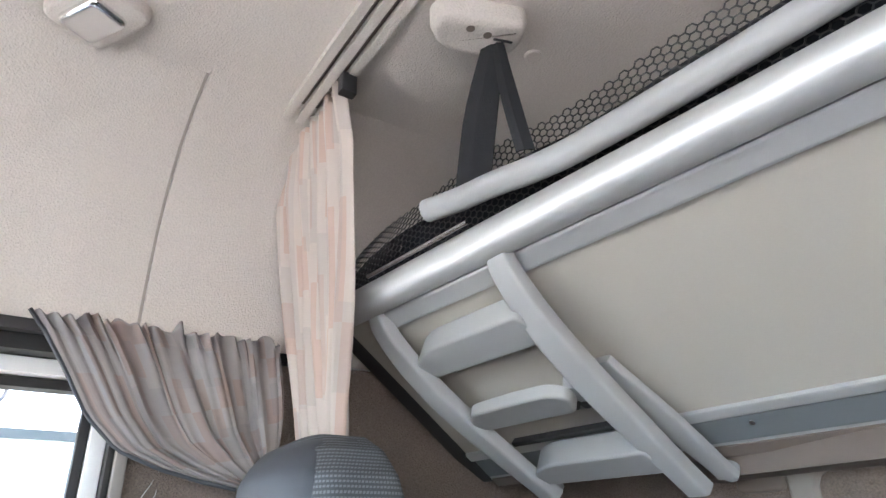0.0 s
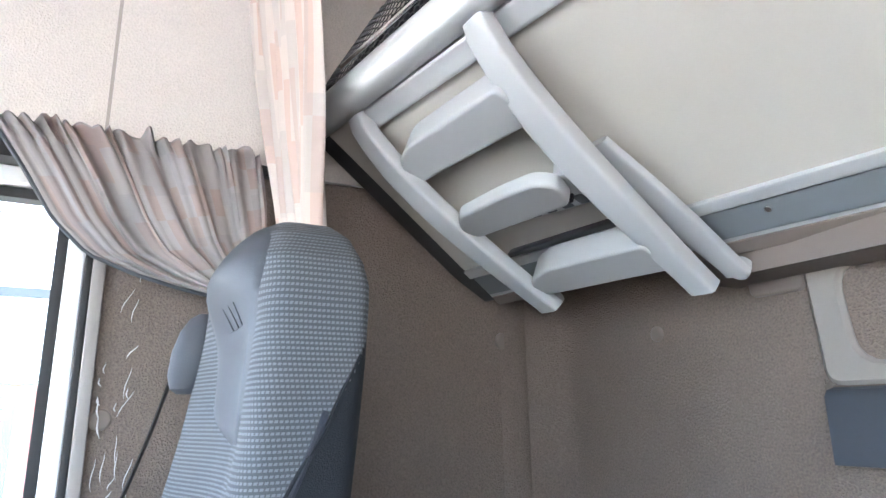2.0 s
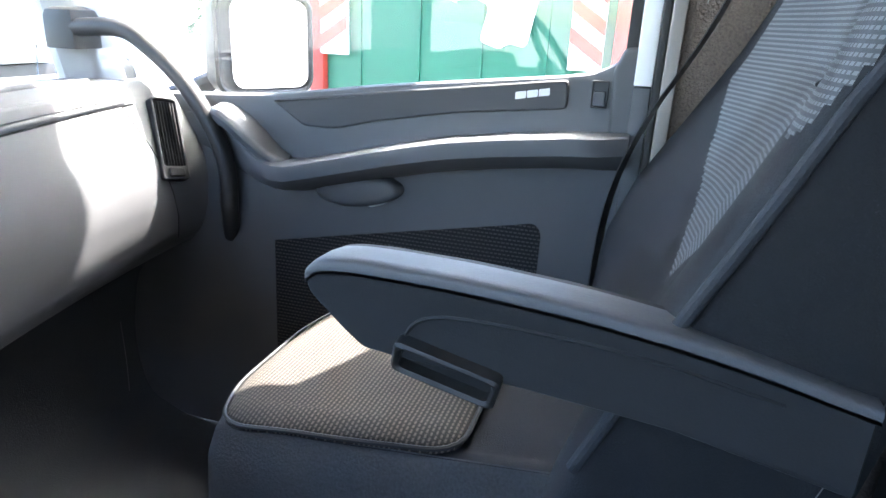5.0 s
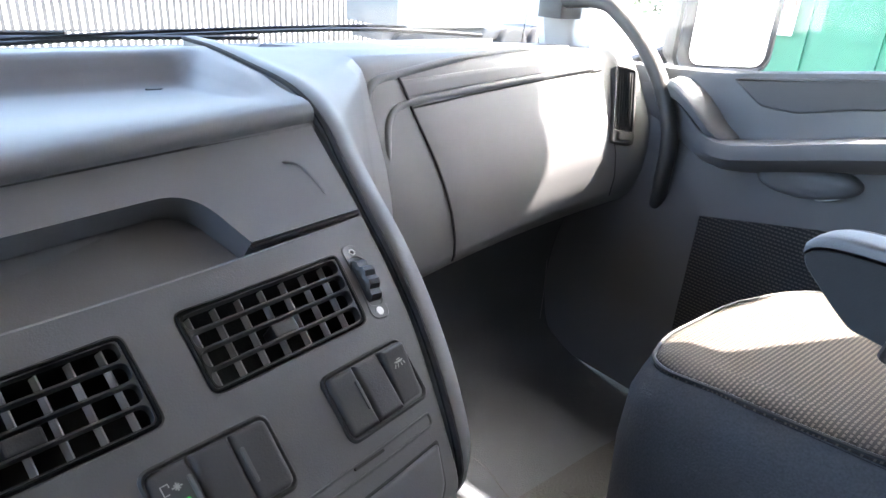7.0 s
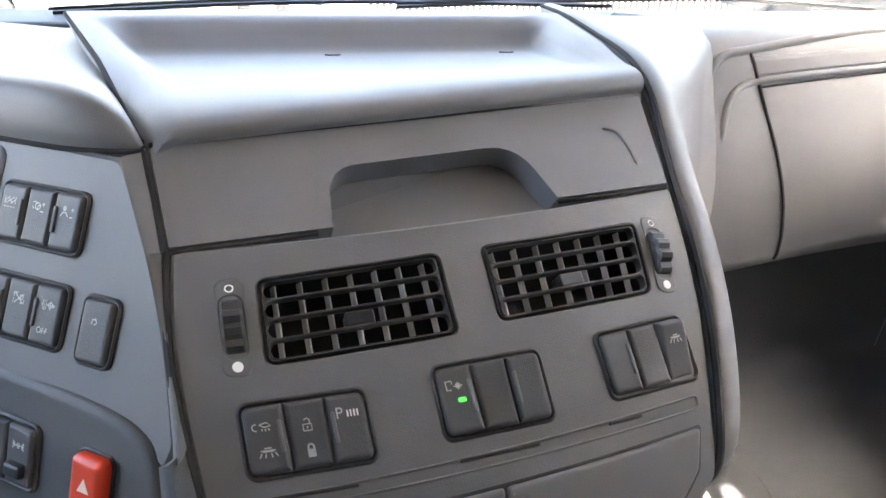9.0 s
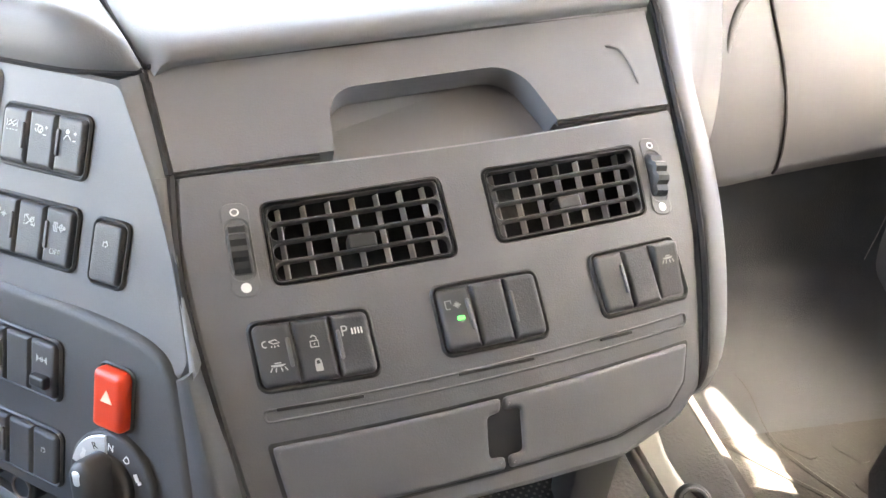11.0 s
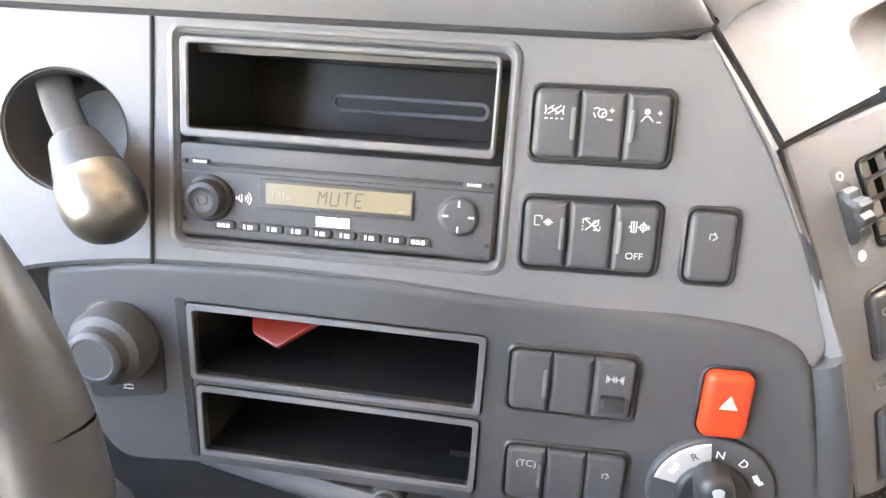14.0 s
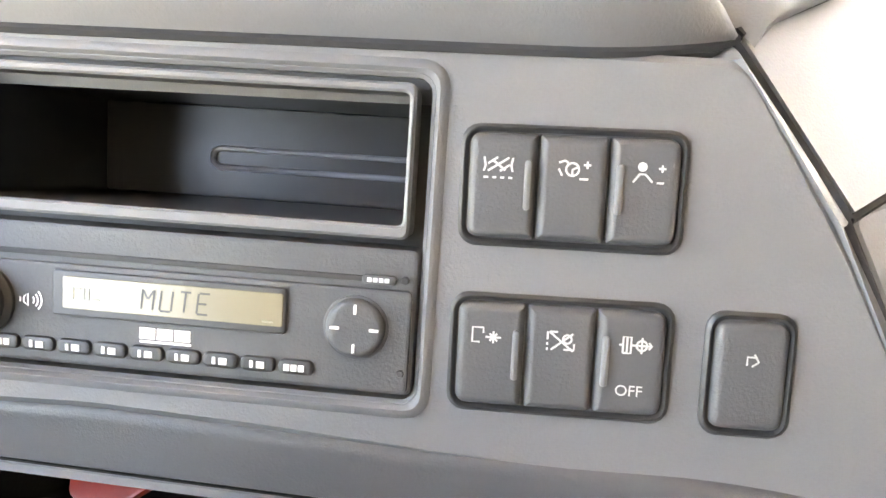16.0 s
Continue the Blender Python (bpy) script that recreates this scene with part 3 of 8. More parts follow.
# armrest: a flat padded top with a crisp edge on a tall plain side, an arch pressed into the flank
ARM_PLASTIC = make_mat("armrest_plastic", (0.020, 0.022, 0.026), 0.62, bump=0.0002, size=700, spec=0.3)
ATOP = [(-0.163, 1.010), (-0.170, 1.0165), (-0.184, 1.0195), (-0.207, 1.0205), (-0.265, 1.0195), (-0.332, 1.015), (-0.375, 1.010), (-0.43, 1.001), (-0.50, 0.985)]
ABOT = [(-0.50, 0.930), (-0.40, 0.950), (-0.32, 0.957), (-0.24, 0.962), (-0.226, 0.963), (-0.204, 0.965), (-0.190, 0.976), (-0.166, 0.998)]
AX0, AX1 = 0.553, 0.602


def arm_loop(ins, x):
    return [Vector((x, -u, v)) for u, v in inset([(-y, z) for y, z in rpoly(ATOP + ABOT, 0.004, 3)], ins)]


bm = bmesh.new()
rings(bm, [arm_loop(i, x) for i, x in ((0.004, AX0 + 0.0004), (0.0014, AX0), (0.0, AX0 + 0.0018), (0.0, AX1 - 0.0018), (0.0014, AX1), (0.004, AX1 - 0.0004))])
arm = part("armrest", bm, ARM_PLASTIC, seat, "dark plastic folding armrest with padded top", True, 30)
bm = bmesh.new()
rows = []
for y, z, _ in smooth_path([(y, z, 0) for y, z in ATOP], 3):
    rows.append([(x, y - 0.001, z + h) for x, h in ((AX0 - 0.0012, -0.0015), (AX0 - 0.0012, 0.001), (AX0 - 0.0004, 0.0030), (AX0 + 0.0015, 0.0042), (AX0 + 0.008, 0.0046), ((AX0 + AX1) / 2, 0.0036), (AX1 - 0.010, 0.0010), (AX1 - 0.002, -0.0025), (AX1 + 0.0012, -0.006), (AX1 + 0.0012, -0.010))])
sheet(bm, rows, (0, 0, -0.004))
part("armrest_pad", bm, make_mat("armrest_vinyl", (0.085, 0.094, 0.108), 0.55, bump=0.0003, size=500, stain=0.06), arm, "blue-grey padded top", True, 40)
bm = bmesh.new()
tube(bm, smooth_path([(AX0 + 0.0006, y, z) for y, z in ((-0.232, 0.968), (-0.236, 0.984), (-0.248, 0.994), (-0.275, 0.998), (-0.333, 0.997), (-0.39, 0.992), (-0.455, 0.980))], 4), 0.0016, 6)
part("arch_moulding", bm, ARM_PLASTIC, arm)
bm = bmesh.new()
HL = frame_of((AX0 - 0.002, -0.262, 0.9605), (0, -0.066, -0.015), (-0.30, -0.15, 0.95))
pan(bm, HL, rrect(-0.036, -0.015, 0.036, 0.012, 0.005), rrect(-0.031, -0.010, 0.031, 0.008, 0.004), 0.004, -0.006, -0.012, 0.002)
part("tilt_handle", bm, BLACK, arm)

# ---- the dashboard ----
RADIO = frame_of((-0.138, 0.0341, 0.9368), (0.8541, -0.5192, 0.0316), (0.2392, 0.446, 0.8625))
BAY = RADIO @ Matrix.Rotation(radians(-1.15), 4, "Z")
LOW = frame_of((-0.1416, 0.033, 0.9369), (0.8366, -0.5462, 0.0424), (0.1826, 0.351, 0.9184))
BOXES = LOW @ Matrix.Rotation(radians(-1.06), 4, "Z")
VENTS = frame_of((0, 0, 1.0), (0.986, 0.167, 0), (-0.128, 0.751, 0.647))
dash = thing("dashboard", (0.3, 0.5, FLOOR_Z), "grey moulded plastic truck dashboard with radio, switches and vents", "dashboard")


def plate_holes(bm, m, outer, holes, w_top, w_back, bevel=0.002, hole_back=None, lip=0.0012):
    """A face plate with openings that go right through it."""
    def loop(pts, w):
        return [bm.verts.new(m @ Vector((u, v, w))) for u, v in pts]

    def edges(vs):
        return [bm.edges.new((vs[i - 1], vs[i])) for i in range(len(vs))]

    def wall(a, b):
        for i in range(len(a)):
            bm.faces.new((a[i - 1], a[i], b[i], b[i - 1]))

    o0, o1, o2 = loop(outer, w_back), loop(outer, w_top - bevel), loop(inset(outer, bevel), w_top)
    o3 = loop(inset(outer, bevel * 1.4), w_top)
    wall(o0, o1), wall(o1, o2), wall(o2, o3)
    es = [bm.edges.get((o3[i - 1], o3[i])) for i in range(len(o3))]
    for h in holes:
        h3, h2, h1, h0 = loop(inset(h, -lip * 1.5), w_top), loop(inset(h, -lip), w_top), loop(h, w_top - lip), loop(h, w_back if hole_back is None else hole_back)
        wall(h3, h2), wall(h2, h1), wall(h1, h0)
        es += [bm.edges.get((h3[i - 1], h3[i])) for i in range(len(h3))]
    bmesh.ops.triangle_fill(bm, use_beauty=True, use_dissolve=False, edges=es)


def label_text(name, text, m, u, v, w, size, parent, material=None, align="CENTER"):
    cu = bpy.data.curves.new(name, "FONT")
    cu.body, cu.size, cu.align_x, cu.align_y = text, size, align, "CENTER"
    cu.extrude = 0.0001
    tmp = bpy.data.objects.new(name, cu)
    me = bpy.data.meshes.new_from_object(tmp)
    bpy.data.objects.remove(tmp)
    me.transform(m @ Matrix.Translation((u, v, w)))
    b = bmesh.new()
    b.from_mesh(me)
    return part(name, b, material or FADED, parent, smooth=False)


def ticks(bm, m, rects, w):
    for u0, v0, u1, v1 in rects:
        slab(bm, m, [(u0, v0), (u1, v0), (u1, v1), (u0, v1)], w - 0.0004, w, 0.0001, 1)


def disc(u, v, r, n=20, ru=None):
    return [(u + (ru or r) * math.cos(2 * math.pi * k / n), v + r * math.sin(2 * math.pi * k / n)) for k in range(n)]


random.seed(4)
FADED = make_mat("faded_print", (0.42, 0.42, 0.41), 0.6)
# tubes in this near-black paint the shade inside grooves and seams
GROOVE_SHADE = make_mat("groove_shade", (0.036, 0.036, 0.038), 0.95, spec=0.05)


def ribbon(bm, m, run, width, w):
    """A flat printed stroke along a line of points in the plane of m."""
    pts = [Vector(p) for p in run]
    left, right = [], []
    for i, p in enumerate(pts):
        d = (pts[min(i + 1, len(pts) - 1)] - pts[max(i - 1, 0)]).normalized()
        n = Vector((-d.y, d.x)) * width / 2
        left.append(bm.verts.new(m @ Vector((*(p + n), w))))
        right.append(bm.verts.new(m @ Vector((*(p - n), w))))
    for i in range(len(pts) - 1):
        bm.faces.new((right[i], right[i + 1], left[i + 1], left[i]))


def ring_run(u, v, r, a0=0, a1=360, n=14):
    return [(u + r * math.cos(radians(a)), v + r * math.sin(radians(a))) for a in np.linspace(a0, a1, n)]


SIGNS = {
    "grid": [[(-3.6, 0), (-2.4, 0)], [(-1.4, 0), (-0.4, 0)], [(0.6, 0), (1.6, 0)], [(2.6, 0), (3.6, 0)], [(-3.6, 1.5), (-3.2, 3), (-3.6, 5)], [(3.6, 1.5), (3.2, 3), (3.6, 5)], [(-2.6, 1.6), (2.6, 5)], [(-2.6, 3.4), (-0.2, 5)], [(0.4, 1.6), (2.8, 3.2)], [(-1.6, 4.4), (1.8, 1.8)]],
    "wheel": [ring_run(-0.4, 2.8, 1.6), [(-3.8, 4.4), (-2.4, 4.9), (-1.4, 4.4)], [(-3.8, 2.9), (-2.9, 1.2)], [(-0.4, 1.2), (-0.4, 2.8), (1.0, 3.4)], [(2.3, 4.0), (4.1, 4.0)], [(3.2, 3.1), (3.2, 4.9)], [(1.4, 0.5), (3.6, 0.5)]],
    "person": [ring_run(-1.8, 4.2, 0.9), ring_run(-1.8, 4.2, 0.4), [(-3.9, 0.3), (-2.4, 2.4), (-1.0, 2.4), (0.8, 0.5)], [(2.1, 3.9), (3.9, 3.9)], [(3.0, 3.0), (3.0, 4.8)], [(1.8, 0.4), (3.6, 0.4)]],
    "truck": [[(-1.6, 1.0), (-3.6, 1.0), (-3.6, 4.8), (-0.8, 4.8), (-0.8, 3.4)], [(-0.2, 2.4), (3.8, 2.4)], [(1.8, 0.8), (1.8, 4.0)], [(0.8, 1.4), (2.8, 3.4)], [(0.8, 3.4), (2.8, 1.4)]],
    "key": [[(-3.4, 0), (-3.4, 0.7)], [(-3.4, 1.4), (-3.4, 2.1)], [(-3.4, 2.8), (-3.4, 4.9)], [(-3.0, 4.9), (3.2, 0)], [(-2.4, 0.2), (3.0, 4.6)], ring_run(1.6, 3.1, 1.1), [(0.8, 0.4), (3.4, 0.4), (3.4, 2.0)], [(-2.8, 4.9), (-0.8, 4.9)]],
    "axle": [[(-3.0, 0.6), (-3.0, 4.8), (-1.0, 4.8), (-1.0, 0.6), (-3.0, 0.6)], [(-4.0, 2.7), (-3.0, 2.7)], ring_run(1.7, 2.7, 1.3), [(-1.0, 2.7), (4.0, 2.7)], [(1.7, 0.6), (1.7, 4.8)], [(3.4, 1.8), (4.2, 2.7), (3.4, 3.6)], [(-2.0, 0.6), (-2.0, 4.8)]],
    "bogie": [[(-3.4, 0.6), (-3.4, 4.4)], [(3.4, 0.6), (3.4, 4.4)], [(-3.4, 2.5), (3.4, 2.5)], [(-0.6, 1.4), (-0.6, 3.6), (0.6, 3.6), (0.6, 1.4), (-0.6, 1.4)], [(-2.6, 1.2), (-2.6, 3.8)], [(2.6, 1.2), (2.6, 3.8)]],
    "back": [[(-3, 0.3), (2.2, 0.3), (2.2, 2.4), (-2.6, 2.4)], [(-1.4, 3.6), (-3.0, 2.4), (-1.4, 1.4)]],
    "sound": [[(-3.2, 1.2), (-3.2, 2.6)], [(-2.2, 1.2), (-2.2, 2.6)], [(-2.2, 2.6), (-1.0, 3.6), (-1.0, 0.2), (-2.2, 1.2)], ring_run(-0.6, 1.9, 1.4, -40, 40, 6), ring_run(-0.6, 1.9, 2.5, -42, 42, 7), ring_run(-0.6, 1.9, 3.6, -44, 44, 8)],
    "lamp": [ring_run(-2.4, 2.6, 1.3, 70, 290, 10), [(-0.8, 3.6), (2.0, 4.2), (3.6, 2.8), (1.0, 2.4), (-0.8, 3.6)], [(0.2, 1.8), (0.0, 1.0)], [(1.4, 1.8), (1.4, 0.8)], [(2.6, 2.0), (3.0, 1.0)]],
    "beam": [[(-3.0, 3.4), (3.0, 3.4)], [(-1.4, 4.3), (1.4, 4.3)], [(-2.6, 2.5), (-3.6, 0.8)], [(-1.0, 2.4), (-1.4, 0.6)], [(1.0, 2.4), (1.4, 0.6)], [(2.6, 2.5), (3.6, 0.8)], [(-2.2, 3.0), (2.2, 3.0)]],
    "lock": [[(-1.6, -0.3), (1.6, -0.3)], [(-1.6, 0.5), (1.6, 0.5)], [(-1.6, 1.2), (1.6, 1.2)], [(-1.6, -1.1), (1.6, -1.1)], [(-1.1, 1.5), (-1.1, 2.8), (-0.5, 3.5), (0.5, 3.5), (1.1, 2.8), (1.1, 1.5)]],
    "unlock": [[(-1.7, -1.2), (1.7, -1.2), (1.7, 1.4), (-1.7, 1.4), (-1.7, -1.2)], [(-0.2, -0.4), (0.2, 0.5)], [(1.1, 1.5), (1.1, 2.9), (0.5, 3.6), (-0.5, 3.6), (-1.1, 2.9)]],
    "mark": [[(-1.4, 0.4), (-1.4, 2.6), (1.0, 2.6)], [(-0.2, 0.2), (1.4, 1.4), (0.2, 3.4)]],
}


def emblem(bm, m, u, v, w, kind):
    """A small printed sign made of plain strokes."""
    s = 0.0013
    wide = 0.00105 if kind == "lock" else 0.0007
    for run in SIGNS.get(kind, SIGNS["mark"]):
        ribbon(bm, m, [(u + a * s, v + b * s) for a, b in run], wide, w)


def switch_block(m, u0, v0, u1, v1, rockers, label):
    """A row of rocker switches in a sunk black surround. rockers: (bar side or '', emblem or '', lower text or '', tilt)."""
    bm = bmesh.new()
    e = 0.0026
    pan(bm, m, rrect(u0 - e, v0 - e, u1 + e, v1 + e, 0.0062, 4), rrect(u0, v0, u1, v1, 0.0046, 4), 0.0022, -0.004, -0.006, 0.0012)
    blk = part("switch_block", bm, BLACK, dash, label)
    n = len(rockers)
    wd = (u1 - u0) / n
    for i, (bar, sign, text, tilt) in enumerate(rockers):
        a, b = u0 + wd * i + 0.0004, u0 + wd * (i + 1) - 0.0004
        bm = bmesh.new()
        rad = [0.0012] * 4
        if i == 0:
            rad[0] = rad[3] = 0.0042
        if i == n - 1:
            rad[1] = rad[2] = 0.0042
        out = rpoly([(a, v0 + 0.0005), (b, v0 + 0.0005), (b, v1 - 0.0005), (a, v1 - 0.0005)], rad, 4)
        tw = m @ Matrix.Translation(((a + b) / 2, (v0 + v1) / 2, 0.0)) @ Matrix.Rotation(radians(tilt), 4, "X") @ Matrix.Translation((-(a + b) / 2, -(v0 + v1) / 2, 0.0))
        slab(bm, tw, out, -0.004, 0.0042, 0.0026, 3)
        roc = part("rocker", bm, DASH_DARK, blk)
        if bar:
            ub = b - 0.0028 if bar == "r" else a + 0.0028
            bm = bmesh.new()
            slab(bm, tw, rrect(ub - 0.0012, v0 + 0.010, ub + 0.0012, v1 - 0.009, 0.0011, 3), 0.003, 0.0056, 0.0008, 2)
            part("indicator_bar", bm, DASH, blk)
        if sign == "tc":
            label_text("lettering", "(TC)", tw, (a + b) / 2, v1 - 0.0105, 0.0044, 0.0062, blk)
        elif sign:
            bm = bmesh.new()
            emblem(bm, tw, (a + b) / 2 - (0.0015 if bar == "r" else -0.001 if bar == "l" else 0), v1 - 0.0150, 0.00450, sign)
            part("symbol", bm, FADED, blk, smooth=False)
        if text == "lamp2" or text == "lock2":
            bm = bmesh.new()
            emblem(bm, tw, (a + b) / 2, v0 + 0.0075, 0.00450, "beam" if text == "lamp2" else "lock")
            part("symbol", bm, FADED, blk, smooth=False)
        elif text == "step":
            bm = bmesh.new()
            slab(bm, tw, rrect(a + 0.004, v0 + 0.007, b - 0.004, v0 + 0.0155, 0.0015, 3), 0.003, 0.0085, 0.002, 2)
            part("safety_catch", bm, BLACK, blk)
        elif text:
            label_text("lettering", text, tw, (a + b) / 2, v0 + 0.009, 0.0044, 0.0052, blk)
    return blk


# radio panel: the upper face with its bay, and the darker lower face in front of it
UP = rpoly([(-0.36, -0.036), (-0.300, -0.030), (-0.272, -0.0205), (-0.235, -0.0150), (-0.2024, -0.0120), (-0.1225, -0.0110), (-0.0625, -0.0140), (0.0052, -0.0190), (0.094, -0.0235), (0.146, -0.034), (0.172, -0.046), (0.176, -0.030), (0.1555, 0.0255), (0.1365, 0.0618), (0.120, 0.0885), (0.0985, 0.1215), (-0.04, 0.1255), (-0.20, 0.128), (-0.36, 0.130)], [0, 0.01, 0.01, 0.01, 0.01, 0.01, 0.01, 0.01, 0.01, 0.01, 0.004, 0.004, 0.02, 0.02, 0.02, 0.008, 0.02, 0.02, 0], 4)
SPIN = Matrix.Rotation(radians(-1.15), 2)
bay = [tuple(SPIN @ Vector(p)) for p in rrect(-0.1805, 0.0012, -0.0042, 0.112, 0.005)]
HOLE = (-0.246, 0.060)
stalk_hole = disc(*HOLE, 0.0335, 36, 0.0362)
bm = bmesh.new()
plate_holes(bm, RADIO, UP, [bay, stalk_hole], 0.0, -0.03, 0.003)
part("radio_panel", bm, DASH, dash)
bm = bmesh.new()
bo, bi = rrect(-0.1865, -0.0050, 0.0018, 0.1180, 0.009), rrect(-0.1812, 0.0004, -0.0035, 0.1128, 0.006)
rings(bm, [[BAY @ Vector((u, v, w)) for u, v in p] for p, w in ((bo, -0.002), (bo, 0.0003), (inset(bo, 0.0016), 0.0015), (inset(bo, 0.0032), 0.0017), (inset(bi, -0.0012), 0.0006), (bi, -0.0012), (bi, -0.03))], False, False)
part("radio_bay_frame", bm, DASH, dash)
# black gap round the inserts
bm = bmesh.new()
gap_o, gap_i = rrect(-0.1812, 0.0004, -0.0035, 0.1128, 0.005), rrect(-0.1770, 0.0594, -0.0105, 0.1082, 0.003)
rings(bm, [[BAY @ Vector((u, v, w)) for u, v in p] for p, w in ((gap_o, -0.016), (gap_o, -0.012), (gap_i, -0.012), (gap_i, -0.016))], False, False)
part("bay_back", bm, BLACK, dash)
# seam left of the radio
bm = bmesh.new()
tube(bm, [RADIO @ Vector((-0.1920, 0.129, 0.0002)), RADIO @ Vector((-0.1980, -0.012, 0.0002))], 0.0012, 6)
part("seam", bm, GROOVE_SHADE, dash)
# storage pocket over the radio
POCKET = make_mat("glossy_black_plastic", (0.021, 0.022, 0.024), 0.34, bump=0.00004, size=500)
outer, inner = rrect(-0.1788, 0.0578, -0.0087, 0.1098, 0.003), rrect(-0.1740, 0.0624, -0.0110, 0.1066, 0.0022)
bm = bmesh.new()
rings(bm, [[BAY @ Vector((u, v, w)) for u, v in p] for p, w in ((inset(outer, 0.002), -0.012), (inset(outer, 0.002), 0.001), (inner, 0.0015), (inner, -0.0915))], False, True)
pocket = part("storage_pocket", bm, POCKET, dash, "empty black storage slot")
bm = bmesh.new()
rings(bm, [[BAY @ Vector((u, v, w)) for u, v in p] for p, w in ((outer, -0.010), (outer, 0.0022), (inset(outer, 0.001), 0.0032), (inset(inner, -0.0009), 0.0032), (inner, 0.0024), (inner, -0.004))], False, False)
part("rim", bm, DASH, pocket)
bm = bmesh.new()
slab(bm, BAY, inset(inner, 0.0004), -0.0912, -0.0900, 0.0004, 1)
part("back_panel", bm, POCKET, pocket, smooth=False)
# pale tube loop paints the highlights along the black slot's ridge
bm = bmesh.new()
loop = rrect(-0.119, 0.0772, -0.0165, 0.0864, 0.0045)
tube(bm, [BAY @ Vector((u, v, -0.0890)) for u, v in loop + loop[:1]], 0.0015, 8)
part("ridge", bm, make_mat("ridge_highlight_grey", (0.19, 0.20, 0.22), 0.26, bump=0.00004, size=500), pocket)
# car radio
bm = bmesh.new()
slab(bm, BAY, rrect(-0.1795, 0.0033, -0.0048, 0.0545, 0.0025), -0.02, 0.0012, 0.0012)
radio = part("car_radio", bm, DASH_DARK, dash, "black single slot radio with a lit display reading MUTE")
bm = bmesh.new()
slab(bm, BAY, rrect(-0.1780, 0.0045, -0.0062, 0.0405, 0.002), 0.0012, 0.0030, 0.001)
part("faceplate", bm, DASH_DARK, radio)
bm = bmesh.new()
slab(bm, BAY, rrect(-0.1625, 0.0425, -0.0120, 0.0446, 0.001), 0.0006, 0.0018, 0.0004)
part("disc_slot", bm, RUBBER, radio)
bm = bmesh.new()
slab(bm, BAY, rrect(-0.1343, 0.0220, -0.0492, 0.0384, 0.0015), 0.003, 0.0042, 0.0006)
part("display_surround", bm, BLACK, radio)
LCD = bpy.data.materials.new("lit_display")
LCD.use_nodes = True
LCD.node_tree.nodes["Principled BSDF"].inputs["Base Color"].default_value = (0.15, 0.135, 0.095, 1)
LCD.node_tree.nodes["Principled BSDF"].inputs["Emission Color"].default_value = (1.0, 0.93, 0.78, 1)
LCD.node_tree.nodes["Principled BSDF"].inputs["Emission Strength"].default_value = 0.0015
LCD.node_tree.nodes["Principled BSDF"].inputs["Roughness"].default_value = 0.25
bm = bmesh.new()
slab(bm, BAY, rrect(-0.1300, 0.0248, -0.0504, 0.0364, 0.0008), 0.0038, 0.0046, 0.0002)
part("display", bm, LCD, radio)
INK = make_mat("display_ink", (0.03, 0.028, 0.02), 0.5)
# the word MUTE in upright display segments
bm = bmesh.new()
for k, runs in enumerate(([[(0, 0), (0, 1)], [(1, 0), (1, 1)], [(0.05, 0.95), (0.5, 0.5)], [(0.5, 0.5), (0.95, 0.95)]], [[(0, 1), (0, 0)], [(0, 0), (1, 0)], [(1, 0), (1, 1)]], [[(0, 1), (1, 1)], [(0.5, 1), (0.5, 0)]], [[(1, 1), (0, 1)], [(0, 1), (0, 0)], [(0, 0), (1, 0)], [(0, 0.5), (0.8, 0.5)]])):
    for run in runs:
        a, b = [Vector((-0.1010 + 0.0067 * k + 0.0042 * x + 0.0008 * y, 0.0268 + 0.0074 * y)) for x, y in run]
        gap = (b - a).normalized() * 0.0002
        ribbon(bm, BAY, [a + gap, b - gap], 0.00075, 0.00475)
part("lettering", bm, INK, radio, smooth=False)
bm = bmesh.new()
ticks(bm, BAY, [(-0.1262, 0.0285, -0.1256, 0.0325), (-0.1254, 0.0320, -0.1232, 0.0325), (-0.1222, 0.0285, -0.1216, 0.0325), (-0.1204, 0.0285, -0.1198, 0.0325), (-0.1184, 0.0285, -0.116, 0.0291), (-0.0575, 0.0260, -0.0535, 0.0267)], 0.0048)
part("display_marks", bm, tint_copy(INK, "faint_ink", (6, 6, 6)), radio, smooth=False)
bm = bmesh.new()
ku, kv = -0.1618, 0.0252
rings(bm, [[BAY @ Vector((u, v, w)) for u, v in disc(ku, kv, r, 32)] for r, w in ((0.0130, 0.002), (0.0130, 0.0044), (0.0122, 0.0052), (0.0108, 0.0056), (0.0104, 0.0115), (0.0094, 0.0132), (0.0070, 0.0138), (0.0058, 0.0130), (0.0030, 0.0128))])
knob = part("volume_knob", bm, BLACK, radio)
bm = bmesh.new()
tube(bm, [BAY @ Vector((ku + 0.0028 * math.cos(a), kv + 0.0028 * math.sin(a), 0.0130)) for a in np.linspace(0, 2 * math.pi, 16)], 0.0004, 5, False)
part("mark", bm, BROWN, knob, smooth=False)
du, dv = -0.0250, 0.0266
bm = bmesh.new()
slab(bm, BAY, disc(du, dv, 0.0114, 32), 0.002, 0.0034, 0.0006)
slab(bm, BAY, disc(du, dv, 0.0104, 32), 0.003, 0.0056, 0.002, 3)
pad_ob = part("direction_pad", bm, DASH_DARK, radio)
bm = bmesh.new()
